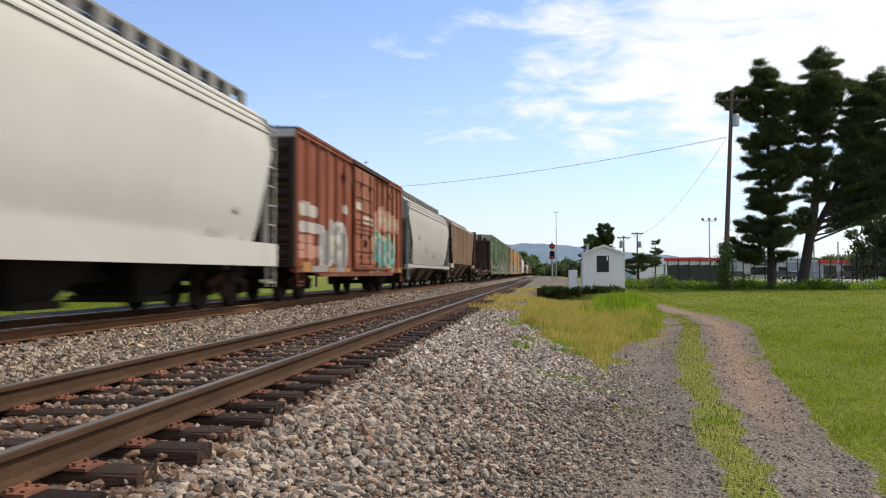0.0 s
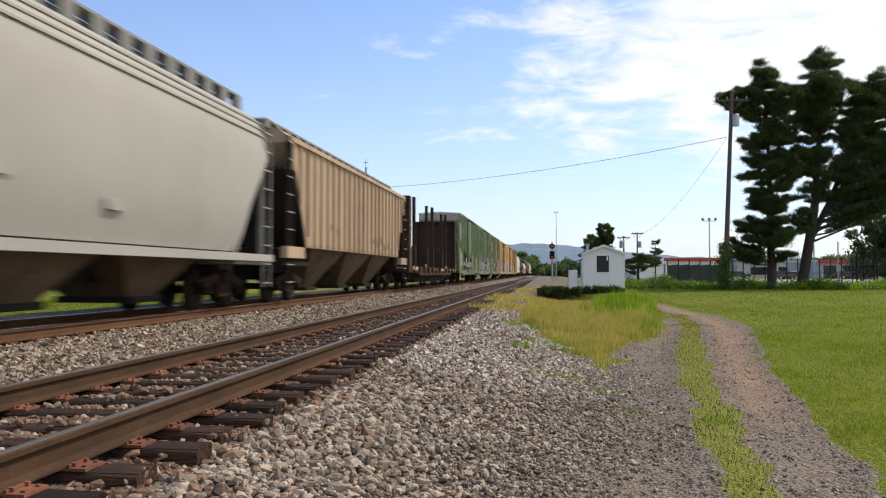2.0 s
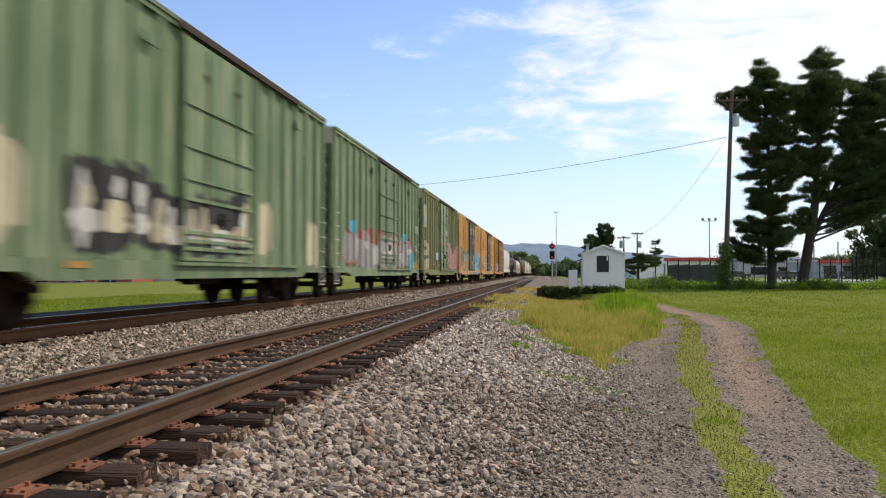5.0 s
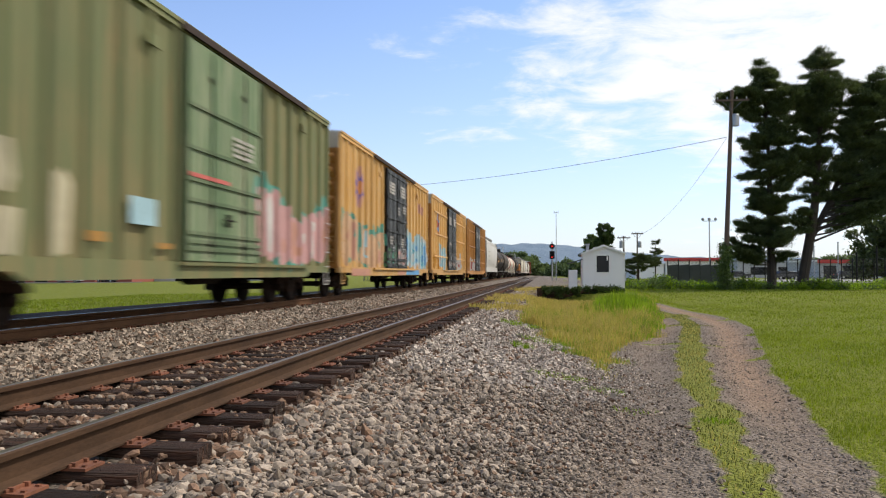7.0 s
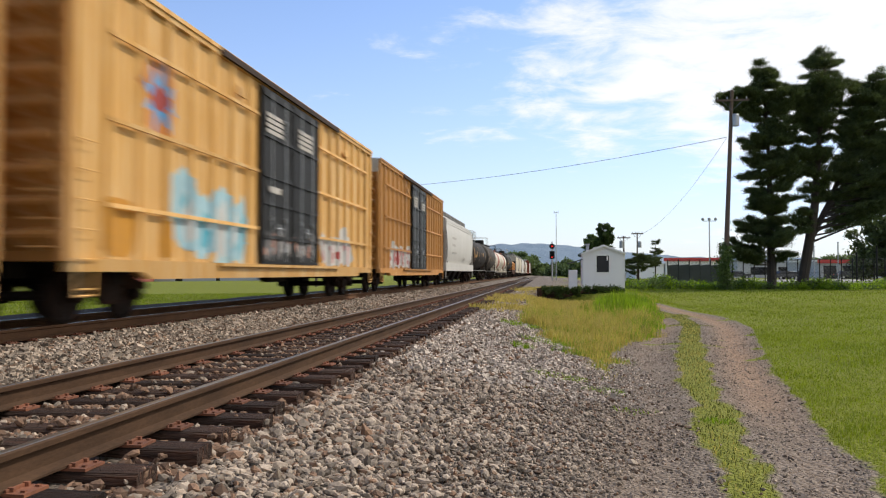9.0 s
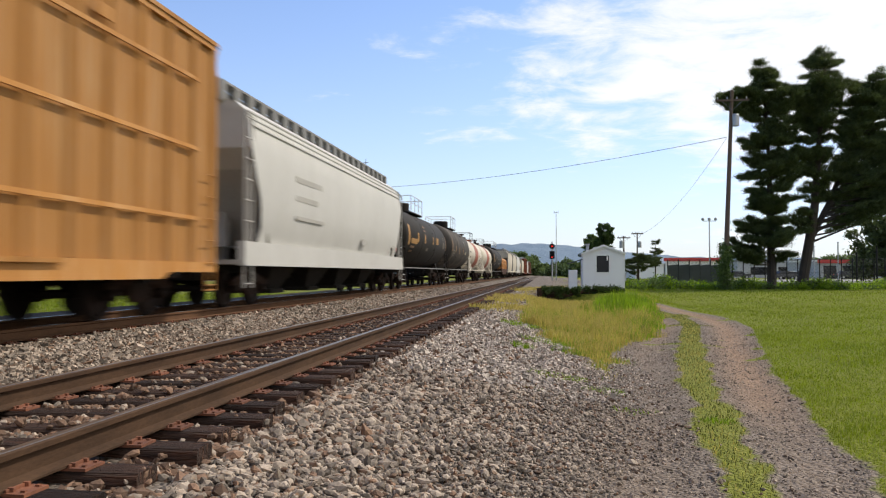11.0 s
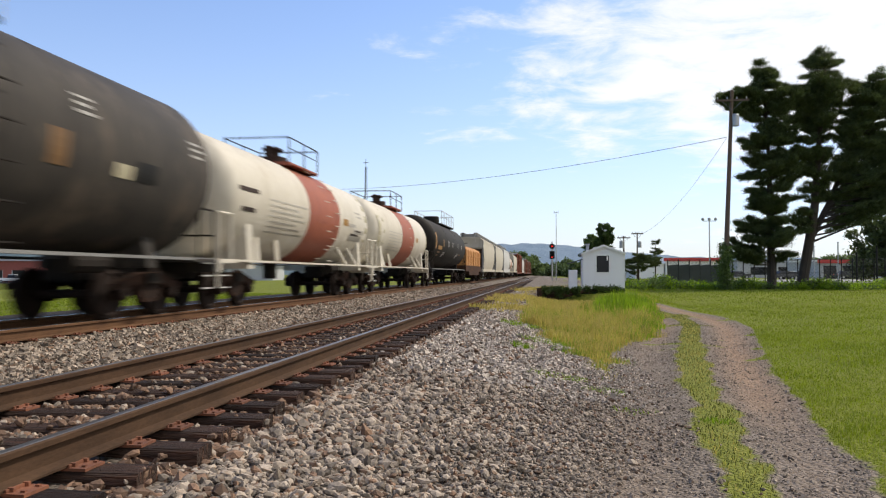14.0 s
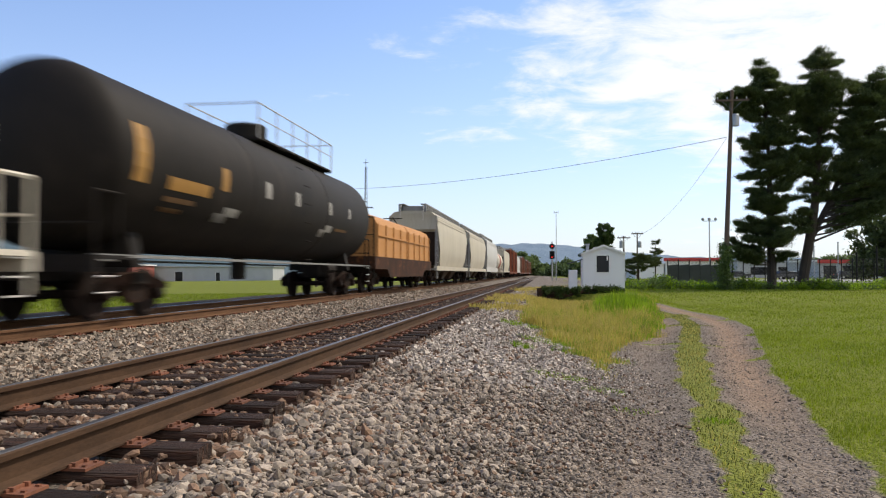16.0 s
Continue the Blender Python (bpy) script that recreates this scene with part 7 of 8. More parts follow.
def make_trees():
    x, y = spot(0.4150, 58)
    pine(x, y, -0.5, "tall dark pine with ragged layers above a bare trunk", [[(0, -0.4), (0, 5.0), (-0.1, 10.0), (-0.3, 14.0), (-0.5, 16.4)]],
         [(-0.4, 3.9, 3.2, 1.5), (-0.2, 6.4, 2.4, 1.5), (0.1, 8.8, 2.5, 1.6), (-0.2, 11.4, 2.3, 1.5), (-0.8, 14.0, 2.9, 1.5), (-0.6, 15.6, 1.5, 1.3), (-2.7, 14.4, 1.2, 0.5), (1.5, 10.2, 1.7, 2.2), (1.2, 13.6, 1.6, 1.3)], 5, 0.34)
    x, y = spot(0.4507, 59)
    pine(x, y, -0.5, "big dark forked pine with wide-spreading limbs", [[(0, -0.4), (0.7, 3.6), (1.1, 6.0), (1.5, 11.0), (1.9, 15.0), (2.0, 18.0)], [(0.75, 3.6), (2.2, 6.5), (3.6, 10.0), (4.6, 13.5), (5.2, 16.0)]],
         [(1.9, 15.6, 2.8, 1.9), (1.9, 17.4, 1.2, 1.3), (5.0, 14.2, 2.9, 2.0), (7.0, 12.4, 2.0, 1.8), (0.5, 12.8, 2.1, 1.6), (3.4, 11.4, 2.6, 1.3), (0.6, 9.8, 1.9, 1.4), (5.6, 9.0, 3.1, 1.7), (2.6, 7.4, 2.0, 0.9), (0.0, 6.0, 1.5, 1.4), (5.6, 6.4, 2.6, 1.1), (2.6, 9.5, 2.2, 1.4), (2.5, 12.6, 2.1, 1.3), (0.9, 7.6, 1.6, 1.2), (7.2, 8.2, 2.2, 1.4), (6.6, 14.8, 1.8, 1.2), (-0.6, 14.6, 1.5, 1.1), (2.4, 14.0, 2.2, 1.2), (6.8, 10.4, 2.0, 1.2)], 9, 0.42, needles=560000)
    x, y = spot(0.560, 84)
    leafy_tree(x, y, -0.6, 7.4, 3.9, 13, "dark broad tree behind the wire fence", "needle", low=0.16, clumps=80, per=150, size=0.20)
    # creeper on the pole's foot
    x, y = spot(0.3557, 54.7)
    vine = thing("creeper", x, y, "dark green creeper climbing the foot of the utility pole", "vine", z=-0.45)
    rng = np.random.RandomState(3)
    zs = np.linspace(0.1, 3.2, 40)
    cen = [(0.02 * z + rng.normal(0, 0.14), rng.normal(0, 0.16), z) for z in zs]
    crown_part(vine, "leaves", cen, [0.42 * (1.05 - 0.18 * z) + 0.1 for z in zs], 90, 0.075, rng, "leaf", 1.0)
    part("stem", rod(NB(), (0.1, 0.1, -0.2), (0.15, 0.1, 3.0), 0.04, 6, 0.015), M["bark"], vine)
    # behind the hut
    x, y = spot(0.2035, 92)
    leafy_tree(x, y, -0.4, 7.4, 1.15, 21, "dense dark green tree behind the hut", "hedge", 0.2, 90, 170, 0.13, tuft=1.2)
    x, y = spot(0.1870, 96)
    leafy_tree(x, y, -0.4, 6.2, 1.35, 22, "lighter green tree behind the hut", "leaf", 0.25, 60, 130, 0.14, tuft=0.9)
    x, y = spot(0.2470, 84)
    pine(x, y, -0.4, "low spreading dark evergreen by the hut", [[(0, -0.2), (0, 3.4)]], [(-0.3, 2.2, 1.9, 0.8), (0.9, 2.9, 1.2, 0.5), (0.0, 3.2, 1.1, 0.4)], 23, 0.13, needles=50000, fine=0.6, group="evergreens by the hut")
    x, y = spot(0.2680, 86)
    pine(x, y, -0.4, "thin ragged dark evergreen", [[(0, -0.2), (0.1, 4.9)]], [(-0.2, 2.4, 1.3, 0.7), (0.2, 3.6, 0.8, 0.5), (0.1, 4.6, 0.4, 0.4)], 24, 0.10, needles=26000, fine=0.55, group="evergreens by the hut")
    # trees beyond the fence
    for k, (b, d, t, s) in enumerate(((0.545, 150, 6.5, 4.2), (0.515, 165, 5.0, 3.8), (0.492, 170, 5.0, 3.6), (0.575, 158, 8.5, 5.0), (0.47, 200, 5.0, 4.0))):
        x, y = spot(b, d)
        leafy_tree(x, y, -0.5, t, s, 40 + k, "broad dull-green tree beyond the fence", "far_leaf", 0.2, 70, 110, 0.22)
    # woods up the line
    for k, (b, d, t, s) in enumerate(((0.098, 330, 10.5, 6.0), (0.113, 340, 9.5, 5.0), (0.088, 350, 11.0, 6.0), (0.146, 260, 5.2, 4.0), (0.158, 240, 5.8, 4.0), (0.170, 200, 4.4, 3.0), (0.128, 380, 6.5, 5.0), (0.137, 300, 4.5, 4.0))):
        x, y = spot(b, d)
        leafy_tree(x, y, -1.0, t, s, 60 + k, "hazy green tree up the line", "far_leaf", 0.1, 60, 110, 0.42, trunk_r=0.3)
    # a far belt of woods along the skyline
    rng = np.random.RandomState(77)
    cen, rad = [], []
    for b in np.linspace(0.24, 0.66, 150):
        d = rng.uniform(300, 420)
        x, y = spot(b, d)
        t = rng.uniform(3.5, 7.5)
        for q in range(3):
            cen.append((x + rng.normal(0, 2.0), y + rng.normal(0, 2), -1 + t * (0.2 + 0.3 * q)))
            rad.append(rng.uniform(1.8, 3.0))
    v, f = leaf_cloud(cen, rad, 60, 0.5, rng)
    tagged(new("distant_woods", big_mesh("distant_woods", v, f, M["far_leaf"])), "far belt of dull green woods on the skyline", "woods", kind="stuff")


# ---- hills ----
def make_hills():
    def ridge(name, depth, knots, material, label, rough, back):
        bs = np.linspace(knots[0][0], knots[-1][0], 260)
        hs = np.interp(bs, [k[0] for k in knots], [k[1] for k in knots])
        k = np.ones(9) / 9
        hs = np.convolve(np.pad(hs, 4, mode="edge"), k, mode="valid")
        rows = 14
        v = []
        for j in range(rows):
            u = j / (rows - 1)
            rise = math.sin(u * math.pi / 2) ** 1.3
            for b, h in zip(bs, hs):
                x, y = spot(b, depth * (1 - back * (1 - u)))
                v.append((x, y, -3 + (h * depth + 3) * rise + rough * (0.25 + u) * noise.noise(Vector((x / 60, y / 60, j * 0.3)))))
        n = len(bs)
        idx = np.arange(rows * n).reshape(rows, n)
        f = np.stack([idx[:-1, :-1], idx[:-1, 1:], idx[1:, 1:], idx[1:, :-1]], -1).reshape(-1, 4)
        me = big_mesh(name, v, f, M[material])
        tagged(new(name, me), label, "hill", kind="structure")

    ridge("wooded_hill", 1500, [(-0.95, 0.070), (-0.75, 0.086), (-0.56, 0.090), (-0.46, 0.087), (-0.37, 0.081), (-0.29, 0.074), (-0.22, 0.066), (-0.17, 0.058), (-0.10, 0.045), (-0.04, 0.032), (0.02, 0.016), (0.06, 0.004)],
          "hazed_forest", "long wooded hill, tinted blue-green for haze", 7.0, 0.35)
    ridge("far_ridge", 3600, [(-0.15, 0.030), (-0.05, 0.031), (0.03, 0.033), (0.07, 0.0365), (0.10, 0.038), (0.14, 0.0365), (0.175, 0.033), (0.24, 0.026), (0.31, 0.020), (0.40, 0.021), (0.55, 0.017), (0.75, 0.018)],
          "hazed_forest_far", "distant ridge, tinted blue for haze", 6.0, 0.2)


# ---- buildings, fence and vehicles ----
def building(name, b0, b1, depth, wall_h, wall, label, band=None, roof_over=0.4, roof_mat="white_paint", openings=(), base=None, deep=14.0):
    """A long low building that faces the railway. openings: (from, to, low, high, kind) in metres along its front."""
    x0, y0 = spot(b0, depth)
    x1, y1 = spot(b1, depth)
    w = math.hypot(x1 - x0, y1 - y0)
    ob = thing(name, x0, y0, label, "building", z=(ground_z(x0, y0) if base is None else base), rz=math.degrees(math.atan2(y1 - y0, x1 - x0)))
    cuts = sorted(openings)
    bm = NB()
    at = 0.0
    for a, b, lo, hi, kind in cuts:
        if a > at:
            box(bm, at, a, 0, 0.3, -0.3, wall_h)
        if lo > 0.05:
            box(bm, a, b, 0, 0.3, -0.3, lo)
        box(bm, a, b, 0, 0.3, hi, wall_h)
        at = b
    box(bm, at, w, 0, 0.3, -0.3, wall_h)
    part("front_wall", bm, M[wall], ob)
    for a, b, c, d in ((0, 0.3, 0.3, deep), (w - 0.3, w, 0.3, deep), (0.3, w - 0.3, deep - 0.3, deep)):
        part("wall", box(NB(), a, b, c, d, -0.3, wall_h), M[wall], ob)
    part("roof", box(NB(), -roof_over, w + roof_over, -roof_over, deep + roof_over, wall_h, wall_h + 0.25), M[roof_mat], ob)
    if band:
        part("fascia", box(NB(), -roof_over - 0.03, w + roof_over + 0.03, -roof_over - 0.06, -roof_over - 0.003, wall_h - 0.35, wall_h + 0.32), M[band], ob, "bright fascia band")
    for a, b, lo, hi, kind in cuts:
        win = part("window_frame" if kind == "window" else "door_frame", box(box(NB(), a, a + 0.08, 0.05, 0.2, lo, hi), b - 0.08, b, 0.05, 0.2, lo, hi), M["white_paint"], ob)
        part("pane" if kind == "window" else "door_leaf", box(NB(), a + 0.08, b - 0.08, 0.10, 0.14, lo, hi), M["dark_glass"], win)
    return ob


def car_shape(name, x, y, z, rz, paint, pickup, label):
    ob = thing(name, x, y, label, "car" if not pickup else "pickup truck", z=z, rz=rz, group="parked vehicles")
    L, W = (5.6, 1.9) if pickup else (4.6, 1.8)
    bm = NB()
    prof = [(-L / 2, 0.45), (L / 2, 0.45), (L / 2, 0.80), (L / 2 - 0.1, 0.95), (-L / 2, 0.98)] if not pickup else [(-L / 2, 0.5), (L / 2, 0.5), (L / 2, 0.95), (L / 2 - 0.15, 1.08), (-L / 2, 1.10)]
    a = [bm.verts.new((px, -W / 2, pz)) for px, pz in prof]
    b = [bm.verts.new((px, W / 2, pz)) for px, pz in prof]
    for i in range(len(prof)):
        bm.faces.new((a[i], a[(i + 1) % len(prof)], b[(i + 1) % len(prof)], b[i]))
    bm.faces.new(a)
    bm.faces.new(b[::-1])
    bmesh.ops.recalc_face_normals(bm, faces=bm.faces)
    bmesh.ops.bevel(bm, geom=bm.edges[:], offset=0.08, segments=2, affect="EDGES")
    part("body", bm, M[paint], ob, smooth=True)
    c0, c1, t0, t1, top = ((-0.5, 1.5, -0.35, 0.9, 1.85) if pickup else (-1.9, 1.2, -1.3, 0.5, 1.45))
    z0 = 1.05 if pickup else 0.92
    for nm, grow, m in (("cabin_glass", 0.0, "dark_glass"), ("cabin_roof", 0.03, paint)):
        bm = NB()
        lo = [(c0, -W / 2 + 0.08), (c1, -W / 2 + 0.08), (c1, W / 2 - 0.08), (c0, W / 2 - 0.08)]
        hi = [(t0, -W / 2 + 0.22), (t1, -W / 2 + 0.22), (t1, W / 2 - 0.22), (t0, W / 2 - 0.22)]
        za, zb = (z0, top - 0.06) if grow == 0 else (top - 0.08, top)
        f = 1.0 if grow == 0 else 1.02
        va = [bm.verts.new((px, py, za)) for px, py in (lo if grow == 0 else [(p * 1.0 + 0.04 * (1 if p > 0 else -1), q * 1.04) for p, q in hi])]
        vb = [bm.verts.new((px, py, zb)) for px, py in hi]
        for i in range(4):
            bm.faces.new((va[i], va[(i + 1) % 4], vb[(i + 1) % 4], vb[i]))
        bm.faces.new(va[::-1])
        bm.faces.new(vb)
        part(nm, bm, M[m], ob)
    for px in (-L * 0.30, L * 0.31):
        for s in (-1, 1):
            bm = NB()
            rod(bm, (px, s * (W / 2 - 0.22), 0.36), (px, s * (W / 2 + 0.01), 0.36), 0.36, 16)
            wh = part("wheel", bm, M["black_paint"], ob)
            part("rim", rod(NB(), (px, s * (W / 2 + 0.01), 0.36), (px, s * (W / 2 + 0.02), 0.36), 0.2, 10), M["galv"], wh)
    for s in (-0.6, 0.6):
        part("tail_light", box(NB(), -L / 2 - 0.02, -L / 2 + 0.03, s - 0.12, s + 0.12, 0.75, 0.95), M["red_paint"], ob)
    return ob


def make_buildings():
    building("white_shed", 0.243, 0.279, 160, 3.2, "white_paint", "low plain white shed", base=-0.5)
    building("service_building", 0.281, 0.358, 160, 4.15, "white_paint", "long low white building with a bright red fascia", band="red_paint", base=-0.5)
    wins = tuple((3 + 6.5 * k, 7.6 + 6.5 * k, 1.0, 2.8, "window") for k in range(6))
    building("workshop_building", 0.372, 0.60, 185, 4.3, "wall_pale", "grey-white workshop with dark windows and a red sign band", openings=wins, base=-0.5, roof_mat="galv")
    building("canopy_building", 0.475, 0.53, 150, 3.6, "wall_pale", "low pale canopy building behind the fence", band="red_paint", base=-0.5, openings=((0.8, 3.5, 0.3, 2.8, "window"), (4.4, 7.2, 0.3, 2.8, "window")))
    # beyond the railway
    r = tuple((2.0 + 5 * k, 5.0 + 5 * k, 0.1, 2.8, "door") for k in range(3))
    building("brick_building", -0.585, -0.44, 175, 5.2, "brick_red", "red-brick building with white roof edge and open bays", openings=r, roof_mat="white_paint", band="wall_pale")
    building("red_shed", -0.437, -0.393, 180, 3.9, "brick_red", "low red shed with white stripes", band="red_paint", openings=((1.5, 3.8, 0.1, 2.6, "door"),))
    building("long_warehouse", -0.385, -0.215, 195, 3.6, "wall_pale", "long grey-white metal warehouse", roof_mat="galv", openings=((9, 11, 0.1, 2.4, "door"), (19, 20.2, 0.1, 2.2, "door")))
    for k, (b, d, rz, paint, pick) in enumerate(((-0.545, 168, 5, "car_white", True), (-0.472, 168, 185, "car_white", True), (-0.425, 172, 0, "car_dark", False))):
        x, y = spot(b, d)
        car_shape("pickup_truck" if pick else "parked_car", x, y, ground_z(x, y), rz, paint, pick, "white pickup truck parked by the brick building" if pick else "dark car parked by the red shed")
    for k, (b, d, rz, paint) in enumerate(((0.432, 132, 20, "car_dark"), (0.443, 136, 15, "car_white"), (0.372, 150, 10, "car_dark"), (0.512, 140, 12, "car_dark"))):
        x, y = spot(b, d)
        car_shape("parked_car", x, y, ground_z(x, y), rz, paint, False, "dark parked car on the pale lot" if paint == "car_dark" else "white parked car on the pale lot")
    # pale paved lots
    for a_, b_, d0_, d1_, words in ((-0.60, -0.38, 158, 174, "pale concrete lot before the brick building"),):
        bm = NB()
        q = [spot(a_, d0_), spot(b_, d0_), spot(b_, d1_), spot(a_, d1_)]
        bm.faces.new([bm.verts.new((px, py, ground_z(px, py) + 0.06)) for px, py in q])
        bmesh.ops.solidify(bm, geom=bm.faces[:], thickness=0.05)
        tagged(part("paved_apron", bm, M["concrete"]), words, "pavement", kind="structure")
    bm = NB()
    a, b, c, d = (spot(0.36, 84), spot(0.66, 84), spot(0.66, 130), spot(0.36, 130))
    n = 12
    g = [[bm.verts.new((*(Vector(a).lerp(Vector(b), i / n).lerp(Vector(d).lerp(Vector(c), i / n), j / n)), 0)) for i in range(n + 1)] for j in range(n + 1)]
    for row in g:
        for v in row:
            v.co.z = ground_z(v.co.x, v.co.y) + 0.05
    for j in range(n):
        for i in range(n):
            bm.faces.new((g[j][i], g[j][i + 1], g[j + 1][i + 1], g[j + 1][i]))
    tagged(part("paved_lot", bm, M["concrete"]), "pale paved lot behind the fence", "pavement", kind="structure")


def make_fence():
    f = tagged(new("chain_link_fence"), "black chain-link fence along the edge of the grass", "fence")
    x0, y0 = spot(0.284, 74)
    f.matrix_basis = pose(x0, y0, 0)
    post = mesh_of("post", rod(NB(), (0, 0, 0), (0, 0, 2.45), 0.05, 8), M["black_paint"])
    def run(b0, b1, d0, d1, n, tall):
        pts = []
        for k in range(n + 1):
            u = k / n
            x, y = spot(b0 + (b1 - b0) * u, d0 + (d1 - d0) * u)
            pts.append(Vector((x - x0, y - y0, ground_z(x, y))))
            p = piece("post", post, f, pose(*pts[-1]))
        for z in (0.08, tall * 0.5, tall):
            for a, b in zip(pts, pts[1:]):
                part("rail", rod(NB(), a + Vector((0, 0, z)), b + Vector((0, 0, z)), 0.022, 5), M["black_paint"], f)
        for a, b in zip(pts, pts[1:]):
            bm = NB()
            ln = (b - a).length
            step = 0.30
            k = 0
            while k * step < ln + tall:
                for sgn in (0, 1):
                    u0, u1 = k * step - tall, k * step
                    z0, z1 = 0.0, tall
                    if u0 < 0:
                        z0, u0 = -u0, 0
                    if u1 > ln:
                        z1, u1 = tall - (u1 - ln), ln
                    if u1 > u0 and z1 > z0:
                        p, q = (u0, u1) if not sgn else (ln - u0, ln - u1)
                        rod(bm, a.lerp(b, p / ln) + Vector((0, 0, z0)), a.lerp(b, q / ln) + Vector((0, 0, z1)), 0.006, 3)
                k += 1
            tagged(part("wire_mesh", bm, M["wire"], f), kind="stuff")
        return pts
    pts = run(0.284, 0.352, 74, 74, 5, 2.4)
    for a, b in zip(pts, pts[1:]):
        bm = NB()
        d = (b - a).normalized()
        nrm = Vector((-d.y, d.x, 0)) * 0.03
        v = [a - nrm * 1.5 + Vector((0, 0, 0.15)), b - nrm * 1.5 + Vector((0, 0, 0.15)), b - nrm * 1.5 + Vector((0, 0, 2.0)), a - nrm * 1.5 + Vector((0, 0, 1.9))]
        bm.faces.new([bm.verts.new(p) for p in v])
        bmesh.ops.solidify(bm, geom=bm.faces[:], thickness=0.02)
        part("screen", bm, M["screen_cloth"], f, "dark grey-green wind-screen cloth")
    run(0.352, 0.60, 74, 66, 18, 2.4)
    # taller posts of the ball court
    for b, d, t in ((0.5485, 66, 3.4), (0.523, 66.5, 2.9), (0.4995, 90, 4.6), (0.469, 92, 4.2)):
        x, y = spot(b, d)
        p = thing("court_post", x, y, "tall dark steel post by the fence" if d < 80 else "grey steel court post behind the fence", "post")
        part("tube", rod(NB(), (0, 0, -0.2), (0, 0, t), 0.075, 8), M["black_paint"] if d < 80 else M["galv"], p)
        part("cap", rod(NB(), (0, 0, t), (0, 0, t + 0.05), 0.09, 8), M["black_paint"], p)


LIT_RED = glow("lit_red", (1.0, 0.02, 0.015), 1.1)
make_hut()
make_signal()
make_poles()
make_trees()
make_hills()
make_buildings()
make_fence()


# ---- growth ----
def blades(name, x, y, tall, wide, rng, material, label, lean=0.35, segs=1, category="grass"):
    """Grass blades as narrow bent strips standing on the ground."""
    k = len(x)
    z = height(x, y) - 0.01
    a = rng.uniform(0, 6.283, k)
    d = np.stack([np.cos(a), np.sin(a), np.zeros(k)], -1)
    w = np.stack([-np.sin(a), np.cos(a), np.zeros(k)], -1) * wide[:, None]
    p = np.stack([x, y, z], -1)
    bend = d * (tall * rng.uniform(0.1, 1.0, k) * lean)[:, None]
    up = np.zeros((k, 3))
    up[:, 2] = tall
    mid = p + bend * 0.3 + up * 0.55
    tip = p + bend + up * rng.uniform(0.85, 1.0, (k, 1))
    if segs == 1:
        v = np.stack([p - w, p + w, tip], 1).reshape(-1, 3)
        f = np.arange(3 * k).reshape(-1, 3)
    else:
        v = np.stack([p - w, p + w, mid - w * 0.8, mid + w * 0.8, tip], 1).reshape(-1, 3)
        i = 5 * np.arange(k)[:, None]
        f = np.concatenate([i + np.array([0, 1, 3]), i + np.array([0, 3, 2]), i + np.array([2, 3, 4])], 0)
    return tagged(new(name, big_mesh(name, v, f, M[material])), label, category, kind="stuff")


